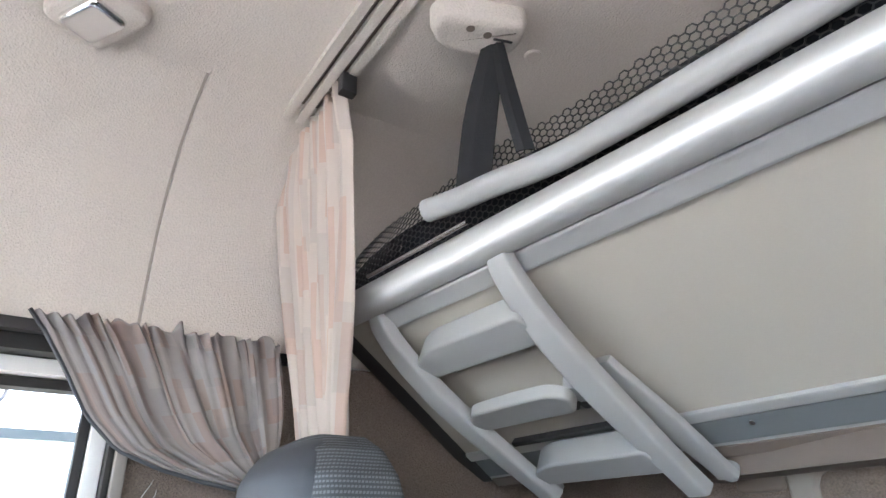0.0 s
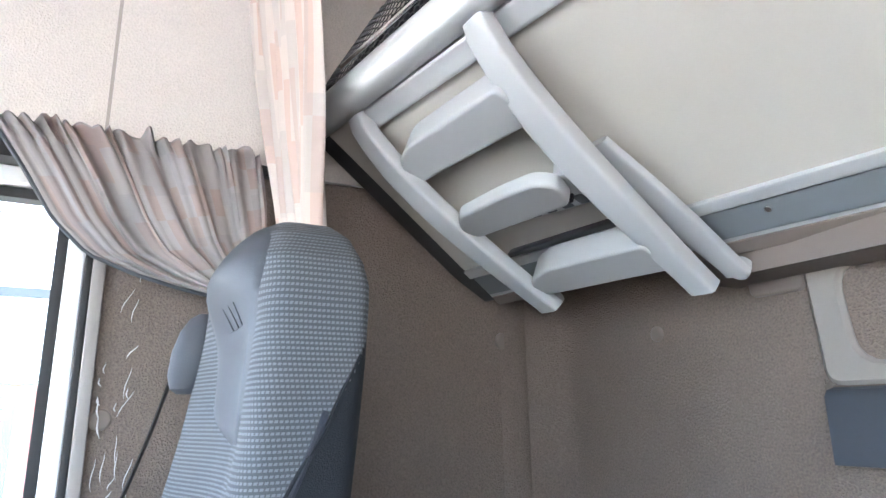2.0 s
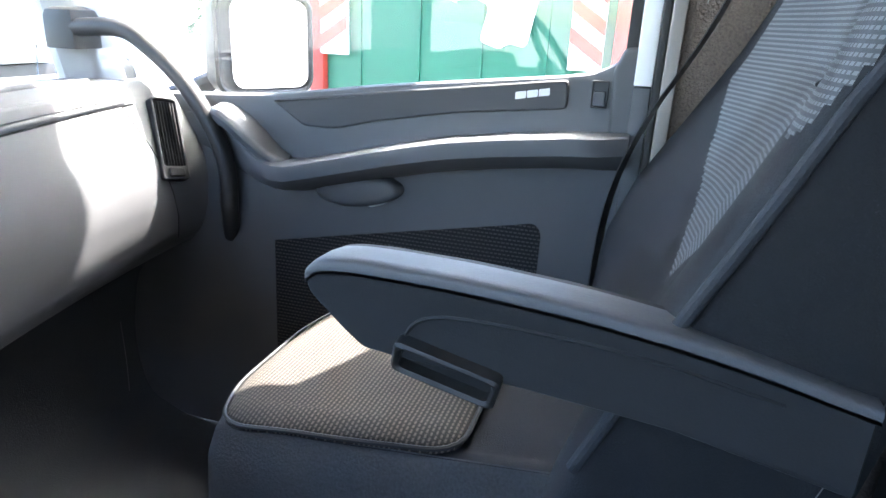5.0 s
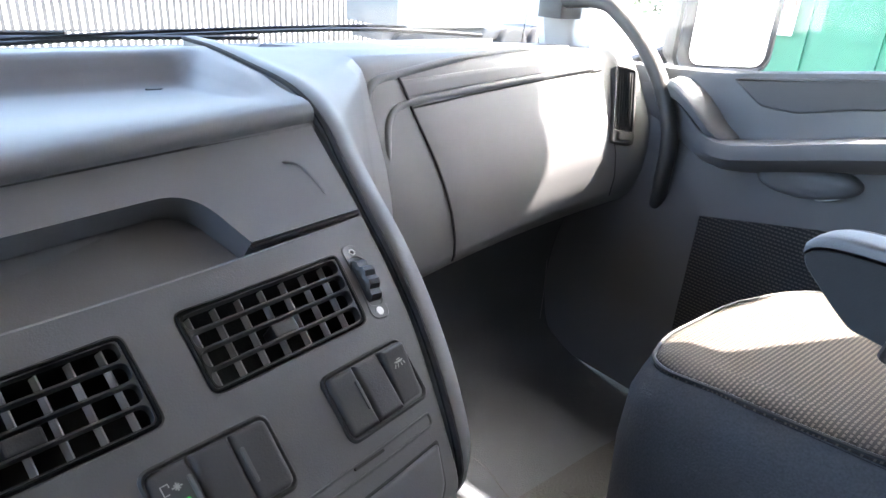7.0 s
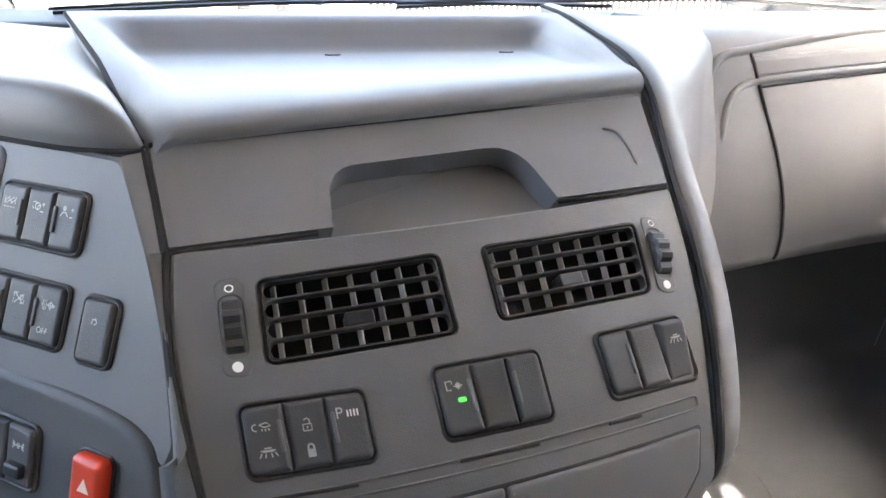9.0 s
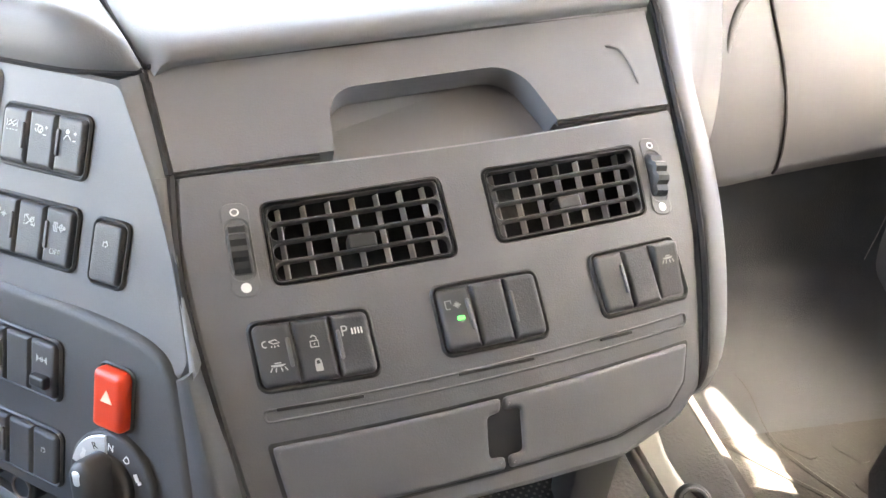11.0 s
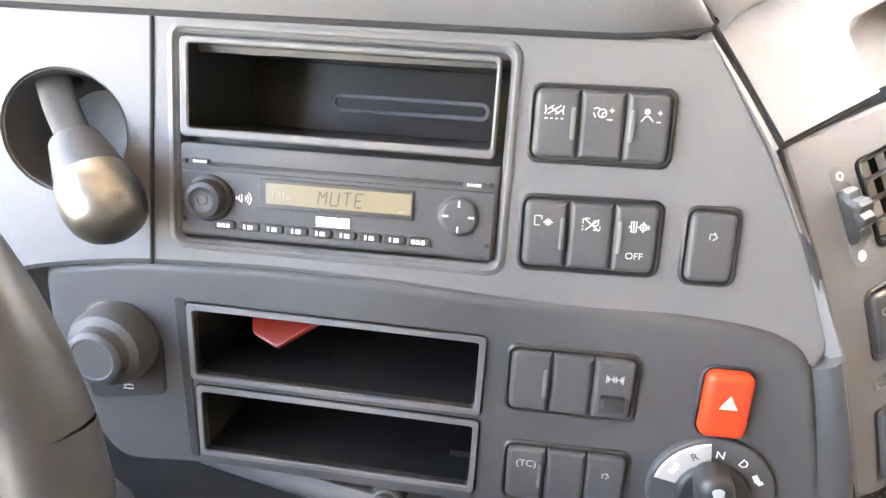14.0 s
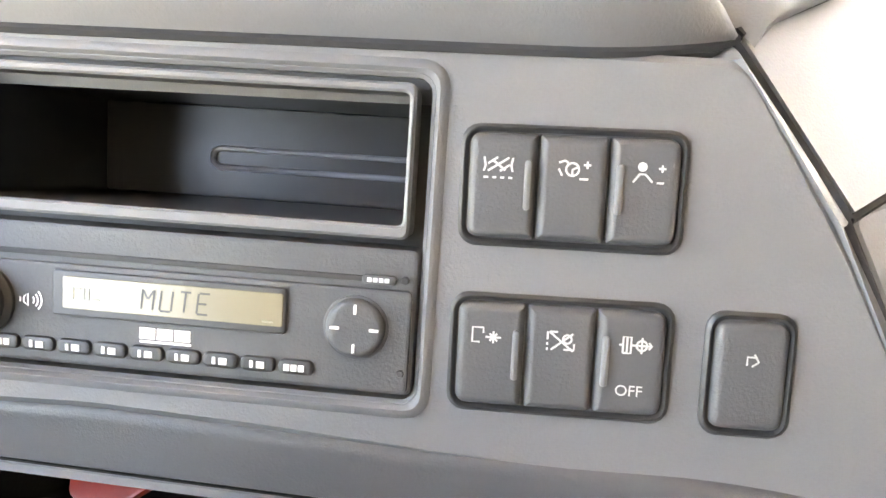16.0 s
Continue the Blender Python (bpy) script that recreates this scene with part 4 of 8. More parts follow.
ticks(bm, BAY, [(du - 0.0005, dv + 0.0052, du + 0.0005, dv + 0.0084), (du - 0.0005, dv - 0.0084, du + 0.0005, dv - 0.0052), (du - 0.0084, dv - 0.0005, du - 0.0052, dv + 0.0005), (du + 0.0052, dv - 0.0005, du + 0.0084, dv + 0.0005)], 0.0060)
part("mark", bm, PRINT, pad_ob, smooth=False)
for i in range(9):
    u = -0.1594 + i * 0.01350
    bm = bmesh.new()
    slab(bm, BAY, rrect(u, 0.0082, u + 0.0125, 0.0136, 0.0022), 0.0024, 0.0046, 0.001)
    b = part("button", bm, BLACK, radio)
    bm = bmesh.new()
    if i in (0, 8):
        ticks(bm, BAY, [(u + 0.0022 + k * 0.0026, 0.0097, u + 0.0042 + k * 0.0026, 0.0120) for k in range(3)], 0.0050)
    else:
        ticks(bm, BAY, [(u + 0.0036, 0.0097, u + 0.0047, 0.0122), (u + 0.0060, 0.0097, u + 0.0088, 0.0120)], 0.0050)
    part("print", bm, PRINT, b, smooth=False)
for u0, u1, v in ((-0.1730, -0.1625, 0.0448), (-0.0238, -0.0118, 0.0437)):
    bm = bmesh.new()
    slab(bm, BAY, rrect(u0, v - 0.0016, u1, v + 0.0016, 0.0014), 0.0008, 0.0036, 0.0008)
    b = part("button", bm, DASH_DARK, radio)
    bm = bmesh.new()
    ticks(bm, BAY, [(u0 + 0.002 + k * 0.002, v - 0.0007, u0 + 0.0035 + k * 0.002, v + 0.0007) for k in range(4)], 0.0040)
    part("print", bm, PRINT, b, smooth=False)
bm = bmesh.new()
ticks(bm, BAY, [(-0.1022 + k * 0.0064, 0.0160, -0.0964 + k * 0.0064, 0.0200) for k in range(3)] + [(-0.1020, 0.0146, -0.0832, 0.0154)], 0.0034)
part("logo_bar", bm, PRINT, radio, smooth=False)
bm = bmesh.new()
emblem(bm, BAY, -0.1425, 0.0240, 0.0034, "sound")
part("symbol", bm, PRINT, radio, smooth=False)
for u, v in ((-0.0090, 0.0441), (-0.0088, 0.0117), (-0.1764, 0.0126), (-0.1764, 0.0445)):
    bm = bmesh.new()
    slab(bm, BAY, disc(u, v, 0.0013, 10), 0.001, 0.0034, 0.0002, 1)
    part("key_hole", bm, RUBBER, radio)

switch_block(RADIO, 0.0112, 0.0602, 0.0798, 0.0955, (("r", "grid", "", 0), ("", "wheel", "", 0), ("l", "person", "", 0)), "three grey rocker switches with white symbols")
switch_block(RADIO, 0.0102, 0.0030, 0.0798, 0.0392, (("r", "truck", "", 0), ("", "key", "", 0), ("l", "axle", "OFF", 0)), "three grey rocker switches, one marked OFF")
switch_block(RADIO, 0.0950, 0.0008, 0.1190, 0.0380, (("", "mark", "", 0),), "single grey rocker switch")

# lower face: dark, standing proud with a rounded top edge
LOWTOP = [(-0.271, -0.0196), (-0.20, -0.0110), (-0.119, -0.0092), (-0.06, -0.0115), (0.0077, -0.0145), (0.06, -0.0155), (0.0966, -0.0160), (0.13, -0.0190), (0.1485, -0.0225), (0.163, -0.029), (0.1712, -0.040), (0.1775, -0.060), (0.185, -0.090), (0.1925, -0.125), (0.190, -0.150), (0.170, -0.160), (0.11, -0.1565), (0.05, -0.1555), (0.0, -0.1545), (-0.09, -0.152), (-0.17, -0.1495), (-0.2344, -0.1545), (-0.260, -0.12), (-0.272, -0.06)]
low = rpoly(LOWTOP, 0.012, 3)
SPIN2 = Matrix.Rotation(radians(-1.06), 2)
box1, box2 = [[tuple(SPIN2 @ Vector(p)) for p in rrect(*c, 0.003)] for c in ((-0.1795, -0.0903, -0.0016, -0.0393), (-0.1768, -0.1446, -0.0016, -0.0938))]
bm = bmesh.new()


def low_panel():
    def loop(pts, w):
        return [bm.verts.new(LOW @ Vector((u, v, w))) for u, v in pts]

    def wall(a, b):
        for i in range(len(a)):
            bm.faces.new((a[i - 1], a[i], b[i], b[i - 1]))

    def drawn_in(d):
        # wide rounding along the top, tighter along the bottom
        return [tuple(Vector(p).lerp(Vector(q), float(np.interp(p[1], [-0.14, -0.09], [0.45, 1.0])))) for p, q in zip(low, inset(low, d))]
    seq = [loop(low, -0.03)]
    for k in range(5):
        a = math.pi / 2 * k / 4
        seq.append(loop(drawn_in(0.0065 * (1 - math.cos(a))) if k else low, -0.0065 * (1 - math.sin(a))))
    for a, b in zip(seq, seq[1:]):
        wall(a, b)
    seq.append(loop(drawn_in(0.0078), 0))
    wall(seq[-2], seq[-1])
    es = [bm.edges.get((seq[-1][i - 1], seq[-1][i])) for i in range(len(low))]
    for h in (box1, box2):
        h3, h2, h1, h0 = loop(inset(h, -0.0014), 0), loop(inset(h, -0.0009), 0), loop(h, -0.001), loop(h, -0.02)
        wall(h3, h2), wall(h2, h1), wall(h1, h0)
        es += [bm.edges.get((h3[i - 1], h3[i])) for i in range(len(h3))]
    bmesh.ops.triangle_fill(bm, use_beauty=True, use_dissolve=False, edges=es)


low_panel()
part("lower_panel", bm, DASH_DARK, dash)
for (u0, v0, u1, v1), (a0, b0, a1, b1) in (((-0.1795, -0.0903, -0.0016, -0.0393), (-0.1752, -0.0862, -0.0057, -0.0437)), ((-0.1768, -0.1446, -0.0016, -0.0938), (-0.1727, -0.1404, -0.0055, -0.0982))):
    bm = bmesh.new()
    o, i = rrect(u0, v0, u1, v1, 0.003), rrect(a0, b0, a1, b1, 0.002)
    rings(bm, [[BOXES @ Vector((u, v, w)) for u, v in p] for p, w in ((o, -0.006), (o, 0.0006), (inset(o, 0.0007), 0.0012), (inset(i, -0.0007), 0.0012), (i, 0.0006), (i, -0.13))], False, True)
    cub = part("storage_box", bm, SLOT, dash, "empty black letterbox slot")
    bm = bmesh.new()
    rings(bm, [[BOXES @ Vector((u, v, w)) for u, v in p] for p, w in ((o, 0.0), (inset(o, 0.0005), 0.0018), (inset(i, -0.0006), 0.0020), (i, 0.0004), (i, -0.004))], False, False)
    part("rim", bm, DASH, cub)
# raised black strip for the shade in a deep gap beside the slots
bm = bmesh.new()
slab(bm, BOXES, rpoly([(-0.1868, -0.0372), (-0.1800, -0.0372), (-0.1775, -0.147), (-0.1835, -0.147)], 0.002, 3), -0.006, 0.0008, 0.0004, 1)
part("gap", bm, RUBBER, dash)
# red tab in the upper slot
bm = bmesh.new()
slab(bm, BOXES @ Matrix.Translation((-0.128, -0.0445, -0.030)) @ Matrix.Rotation(radians(14), 4, "Z") @ Matrix.Rotation(radians(-50), 4, "X"), rpoly([(-0.022, -0.020), (-0.004, -0.032), (0.045, -0.006), (0.040, 0.006), (-0.026, 0.006)], 0.003, 3), -0.003, 0.0, 0.001)
tagged(part("red_tab", bm, tint_copy(RED, "dull_red_plastic", (0.28, 0.25, 0.25))), "red plastic tab hanging in a dashboard slot", "tab")
switch_block(LOW, 0.0118, -0.0815, 0.0805, -0.0440, (("r", "", "", 0), ("", "", "", 0), ("", "bogie", "step", 0)), "three grey rocker switches, one with an axle sign")
switch_block(LOW, 0.0140, -0.1425, 0.0828, -0.1060, (("r", "tc", "", 0), ("", "", "", 0), ("", "mark", "", 0)), "three grey rocker switches with white symbols")
# hazard switch
bm = bmesh.new()
pan(bm, LOW, rrect(0.1142, -0.0858, 0.1432, -0.0425, 0.007), rrect(0.1162, -0.0838, 0.1412, -0.0445, 0.005), 0.002, -0.003, -0.006, 0.001)
hz = part("hazard_switch", bm, BLACK, dash, "orange red hazard light switch")
bm = bmesh.new()
slab(bm, LOW, rrect(0.1164, -0.0836, 0.1410, -0.0447, 0.0045), -0.003, 0.0085, 0.0040, 3)
part("rocker", bm, RED, hz)
bm = bmesh.new()
slab(bm, LOW, [(0.1242, -0.0645), (0.1338, -0.0645), (0.1290, -0.0562)], 0.0082, 0.0088, 0.0002, 1)
part("triangle", bm, tint_copy(PRINT, "pink_print", (1.0, 0.72, 0.62)), hz, smooth=False)
# valve knob on its plate
bm = bmesh.new()
slab(bm, LOW, rpoly([(-0.2500, -0.108), (-0.1985, -0.1005), (-0.197, -0.060), (-0.210, -0.040), (-0.247, -0.040)], [0.006, 0.006, 0.01, 0.018, 0.018], 4), -0.004, 0.0015, 0.0012)
kn = part("valve_knob", bm, BLACK, dash, "round black knob on a square plate")
bm = bmesh.new()
rings(bm, [[LOW @ Vector((-0.2245 + r * math.cos(t), -0.0645 + r * math.sin(t), a)) for t in np.linspace(0, 2 * math.pi, 32, endpoint=False)] for a, r in ((0.0, 0.0245), (0.005, 0.0250), (0.014, 0.0245), (0.018, 0.0225), (0.020, 0.0175), (0.021, 0.0170), (0.0265, 0.0165), (0.0280, 0.0150), (0.0285, 0.0130), (0.0278, 0.0120))])
part("cap", bm, DASH_DARK, kn)
bm = bmesh.new()
emblem(bm, LOW, -0.2225, -0.0985, 0.0019, "back")
part("symbol", bm, PRINT, kn, smooth=False)
# gear selector
GU, GV = 0.1300, -0.1215
bm = bmesh.new()
slab(bm, LOW, disc(GU, GV, 0.0350, 44), -0.004, 0.0045, 0.002, 3)
gear = part("gear_selector", bm, DASH_DARK, dash, "rotary gear selector with a silver scale marked N and D")
bm = bmesh.new()
arc = [(GU + 0.0325 * math.cos(a), GV + 0.0325 * math.sin(a)) for a in np.linspace(radians(98), radians(168), 16)] + [(GU + 0.020 * math.cos(a), GV + 0.020 * math.sin(a)) for a in np.linspace(radians(168), radians(98), 16)]
slab(bm, LOW, arc, 0.004, 0.0056, 0.0006, 1)
part("scale", bm, SILVER, gear)
for txt, ang in (("R", 118), ("N", 88), ("D", 58)):
    label_text("lettering", txt, LOW @ Matrix.Translation((GU, GV, 0)) @ Matrix.Rotation(radians(ang - 90), 4, "Z"), 0, 0.0262, 0.0058, 0.0068, gear, INK if txt == "R" else PRINT)
bm = bmesh.new()
for ang in (148, 30):
    mm = LOW @ Matrix.Translation((GU, GV, 0)) @ Matrix.Rotation(radians(ang - 90), 4, "Z")
    ticks(bm, mm, [(-0.003, 0.0245, 0.002, 0.0275), (0.002, 0.0255, 0.004, 0.0285)], 0.0059)
part("symbol", bm, PRINT, gear, smooth=False)
TURN = LOW @ Matrix.Translation((GU, GV, 0)) @ Matrix.Rotation(radians(12), 4, "Z")
bm = bmesh.new()
slab(bm, LOW, disc(GU, GV, 0.0205, 32), 0.004, 0.010, 0.003, 3)
slab(bm, TURN, rrect(-0.0100, -0.0260, 0.0100, 0.0240, 0.0095, 5), 0.008, 0.026, 0.007, 4)
part("grip", bm, BLACK, gear)
bm = bmesh.new()
slab(bm, TURN, rrect(-0.0038, 0.0090, 0.0038, 0.0195, 0.003, 4), 0.018, 0.0262, 0.0015, 2)
part("pointer", bm, SILVER, gear)
# small valves in the recess under the lower face
for u in (-0.060, -0.013, 0.034, 0.081):
    bm = bmesh.new()
    mm = LOW @ Matrix.Translation((u, -0.168, -0.020))
    slab(bm, mm, disc(0, 0, 0.0125, 20), -0.03, 0.012, 0.003, 3)
    v = part("pressure_knob", bm, BLACK, dash, "small black round knob with a brass ring")
    bm = bmesh.new()
    tube(bm, [mm @ Vector((0.0085 * math.cos(a), 0.0085 * math.sin(a), 0.012)) for a in np.linspace(0, 2 * math.pi, 20)], 0.0012, 6, False)
    part("ring", bm, BROWN, v)
bm = bmesh.new()
sheet(bm, [[LOW @ Vector((u, v, w)) for u in np.linspace(-0.3, 0.185, 16)] for v, w in ((-0.14, -0.026), (-0.152, -0.050), (-0.185, -0.052), (-0.215, -0.060), (-0.26, -0.09), (-0.40, -0.14))], tuple(LOW.to_3x3() @ Vector((0, 0, -0.006))))
part("knee_panel", bm, BLACK, dash)
bm = bmesh.new()
tube(bm, smooth_path([LOW @ Vector(p) for p in ((-0.24, -0.150, -0.03), (-0.17, -0.158, -0.018), (-0.10, -0.170, -0.014), (-0.04, -0.178, -0.012), (0.02, -0.186, -0.012), (0.07, -0.195, -0.014), (0.12, -0.203, -0.018), (0.16, -0.205, -0.03))], 5), 0.012, 12, True, 0.6)
part("knee_rail", bm, DASH, dash)
# row of small switches under the rail's end
for k in range(4):
    bm = bmesh.new()
    mm = LOW @ Matrix.Translation((0.098 + 0.024 * k, -0.174 - 0.002 * k, -0.022)) @ Matrix.Rotation(radians(-20), 4, "X")
    slab(bm, mm, rrect(-0.010, -0.016, 0.010, 0.014, 0.002, 3), -0.02, 0.0, 0.002)
    sw = part("small_switch", bm, BLACK, dash, "small black rocker switch with a faint white sign")
    bm = bmesh.new()
    emblem(bm, mm, 0.0, 0.0, 0.0004, "mark")
    part("symbol", bm, FADED, sw, smooth=False)

# stalk in its round recess
bm = bmesh.new()
rings(bm, [[RADIO @ Vector((u, v, w)) for u, v in disc(*HOLE, 0.0335 * k, 36, 0.0362 * k)] for k, w in ((1.03, 0.0008), (0.99, -0.003), (0.90, -0.026), (0.70, -0.040))], False, True)
st = part("stalk_recess", bm, DASH_DARK, dash, "round recess with a hand brake lever")
bm = bmesh.new()
rings(bm, [[RADIO @ Vector((cu + a * math.copysign(abs(math.cos(t)) ** 0.5, math.cos(t)), cv + b * math.sin(t), w + 0.3 * b * math.sin(t))) for t in np.linspace(0, 2 * math.pi, 24, endpoint=False)] for cu, cv, w, a, b in ((-0.262, 0.088, -0.026, 0.0115, 0.004), (-0.2585, 0.086, -0.012, 0.0118, 0.005), (-0.245, 0.072, 0.002, 0.0116, 0.005), (-0.230, 0.057, 0.014, 0.0118, 0.006), (-0.225, 0.050, 0.018, 0.012, 0.008))])
part("lever", bm, RUBBER, st)
bm = bmesh.new()
axis = (Vector((-0.210, 0.030, 0.026)) - Vector((-0.231, 0.055, 0.012))).normalized()
side = Vector((1, 0, 0)) - axis * axis.x
side.normalize()
rise2 = axis.cross(side)


def turned(bm, profile, start):
    """Rings of the given radii along the lever's axis."""
    rings(bm, [[RADIO @ (Vector(start) + axis * d + side * r * math.cos(t) + rise2 * r * math.sin(t)) for t in np.linspace(0, 2 * math.pi, 28, endpoint=False)] for d, r in profile])


turned(bm, ((-0.002, 0.0100), (0.0, 0.0135), (0.010, 0.0155), (0.020, 0.0175), (0.025, 0.0182), (0.026, 0.0165)), (-0.231, 0.055, 0.012))
part("lever_sleeve", bm, SEATPAD, st, "blue-grey lever sleeve")
bm = bmesh.new()
turned(bm, ((-0.0005, 0.0165), (0.001, 0.0188), (0.006, 0.0203), (0.013, 0.0208), (0.020, 0.0205), (0.027, 0.0188), (0.032, 0.0155), (0.0355, 0.0105), (0.0368, 0.004)), (-0.2165, 0.0376, 0.0217))
part("lever_knob", bm, make_mat("satin_knob", (0.20, 0.19, 0.17), 0.34, metal=0.85, bump=0.0001, size=700), st, "satin grey lever knob")

# hood over the instruments and the radio
bm = bmesh.new()
us = list(np.linspace(-0.36, 0.037, 10)) + list(np.linspace(0.047, 0.098, 12))
HOOD_END = Vector((-0.016, 0.0525, 1.0445))


def top_v(u):
    return np.interp(u, [-0.36, -0.20, -0.04, 0.098], [0.130, 0.1275, 0.1255, 0.1240])


rows = []
for back, upz in ((0.0, -0.004), (-0.003, 0.004), (-0.002, 0.013), (0.002, 0.022), (0.006, 0.029), (0.013, 0.0328), (0.026, 0.0335), (0.05, 0.029), (0.09, 0.022), (0.16, 0.012), (0.28, 0.0), (0.48, -0.010), (0.62, -0.02)):
    row = []
    for u in us:
        k = (u + 0.36) / 0.458
        end = min(1.0, max(0.0, (u - 0.037) / 0.061))
        taper = 0.06 + 0.94 * math.sqrt(max(0.0, 1 - end ** 2.4))
        q = RADIO @ Vector((u, top_v(u), 0.0008))
        q += (HOOD_END - RADIO @ Vector((0.098, top_v(0.098), 0.0008))) * end ** 2 * max(0.0, 1 - max(0.0, back) / 0.2)
        d = Vector((-0.28 - 0.045 * k, 0.95, 0)).normalized()
        row.append(q + d * back + Vector((0, 0, upz * (1 - (1 - taper) * (1 - 0.55 * min(1.0, max(0.0, back) / 0.16))))))
    rows.append(row)
sheet(bm, rows, (0, 0, -0.02))
HOOD_R = [r[-1].copy() for r in rows]
hood_foot = [p + Vector((0.0, -0.0012, 0.0012)) for p in rows[0]]
part("instrument_hood", bm, DASH, dash, "", True, 60)
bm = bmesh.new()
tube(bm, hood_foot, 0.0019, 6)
part("seam", bm, GROOVE_SHADE, dash)

# vent panel: laid out flat, then bowed; its lower edge curls back under the console
BOW = ((0.00044, 0.00067, -0.00077), (0.00059, -0.00874, 0.00694), (0.00638, -0.01395, 0.00072), (-0.0007, 0.00241, -0.0022), (-0.0045, 0.00103, -0.00177), (0.00361, -0.00796, -0.01424))
VENTS_INV = VENTS.inverted()


def bowed(p):
    q = VENTS_INV @ Vector(p)
    u, v = q.x * 10, q.y * 10
    q += sum((Vector(c) * k for c, k in zip(BOW, (1, u, v, u * u, u * v, v * v))), Vector())
    return VENTS @ q


def vent_at(u, v, w=0.0):
    return bowed(VENTS @ Vector((u, v, w)))


def slice_up(bm, du=0.03, dv=0.012):
    """Cuts a flat face into a grid, so that it can follow the bow."""
    for axis, step, lo, hi in ((0, du, 0.0, 0.36), (1, dv, -0.22, 0.01)):
        n = VENTS.to_3x3().col[axis]
        for k in np.arange(lo + step, hi, step):
            co = VENTS @ Vector((k if axis == 0 else 0, k if axis == 1 else 0, 0))
            bmesh.ops.bisect_plane(bm, geom=bm.verts[:] + bm.edges[:] + bm.faces[:], plane_co=co, plane_no=n)


built_before = set(bpy.data.objects)
VOUT = rpoly([(0.001, 0.0), (-0.001, -0.05), (0.001, -0.10), (0.008, -0.208), (0.03, -0.214), (0.235, -0.212), (0.285, -0.199), (0.307, -0.184), (0.335, -0.09), (0.357, 0.006)], 0.006, 3)
vl, vr = rpoly([(0.0465, -0.0775), (0.1580, -0.0745), (0.1575, -0.0205), (0.0465, -0.0252)], 0.006, 4), rpoly([(0.1858, -0.0715), (0.2995, -0.0715), (0.3085, -0.0195), (0.1868, -0.0198)], 0.006, 4)
latch = rpoly([(0.1475, -0.1935), (0.1685, -0.1935), (0.1730, -0.1690), (0.1530, -0.1690)], 0.004, 4)
bm = bmesh.new()
plate_holes(bm, VENTS, VOUT, [vl, vr, latch], 0.0, -0.02, 0.0025)
slice_up(bm)
part("vent_panel", bm, DASH, dash)


# pale grey paints the reflections that the fins catch
FIN = make_mat("fin_gloss_grey", (0.38, 0.38, 0.385), 0.35, bump=0.00005, size=700)
FIN_DARK = make_mat("vent_grille_black", (0.030, 0.030, 0.031), 0.45, bump=0.00005, size=700)


def vent(pts, cols):
    """An air vent: a grille of four rows with round ends, upright fins behind and a tab. pts: lower left, lower right, upper right, upper left."""
    pl, pr, qr, ql = [Vector(p) for p in pts]

    def at(s, t):
        a, b = pl.lerp(pr, s), ql.lerp(qr, s)
        return a.lerp(b, t)
    bm = bmesh.new()
    o = rpoly([tuple(at(s, t)) for s, t in ((0, 0), (1, 0), (1, 1), (0, 1))], 0.006, 4)
    i = inset(o, 0.0020)
    rings(bm, [[VENTS @ Vector((u, v, w)) for u, v in p] for p, w in ((o, -0.004), (o, 0.0006), (inset(o, 0.0007), 0.0014), (inset(i, -0.0005), 0.0012), (i, 0.0), (i, -0.045))], False, True)
    vt = part("air_vent", bm, SLOT, dash, "black air vent with level slats")
    holes = []
    for k in range(4):
        t0, t1 = 0.035 + 0.2325 * k + 0.014, 0.035 + 0.2325 * (k + 1) - 0.014
        holes.append(rpoly([tuple(at(s, t)) for s, t in ((0.030, t0), (0.970, t0), (0.970, t1), (0.030, t1))], 0.0048, 5))
    bm = bmesh.new()
    plate_holes(bm, VENTS, inset(i, 0.0003), holes, 0.0004, -0.007, 0.0004, None, 0.0003)
    part("grille", bm, FIN_DARK, vt)
    for c in range(cols):
        s = 0.085 + 0.83 * c / (cols - 1)
        a, b = at(s, 0.02), at(s, 0.98)
        bm = bmesh.new()
        mm = VENTS @ Matrix.Translation((a.x, a.y, 0)) @ Matrix.Rotation(math.atan2((b - a).y, (b - a).x), 4, "Z") @ Matrix.Translation((0, 0, -0.0115)) @ Matrix.Rotation(radians(36), 4, "X")
        slab(bm, mm, rrect(0, -0.0006, (b - a).length, 0.0006, 0.0004, 2), -0.0022, 0.0022, 0.0004, 1)
        part("fin", bm, FIN, vt)
    c = at(0.50, 0.385)
    bm = bmesh.new()
    slab(bm, VENTS, rrect(c.x - 0.0085, c.y - 0.0048, c.x + 0.0085, c.y + 0.0042, 0.0015, 3), -0.015, -0.0010, 0.001)
    part("tab", bm, BLACK, vt)
    return vt


vent([(0.0465, -0.0775), (0.1580, -0.0745), (0.1575, -0.0205), (0.0465, -0.0252)], 7)
vent([(0.1858, -0.0715), (0.2995, -0.0715), (0.3085, -0.0195), (0.1868, -0.0198)], 7)


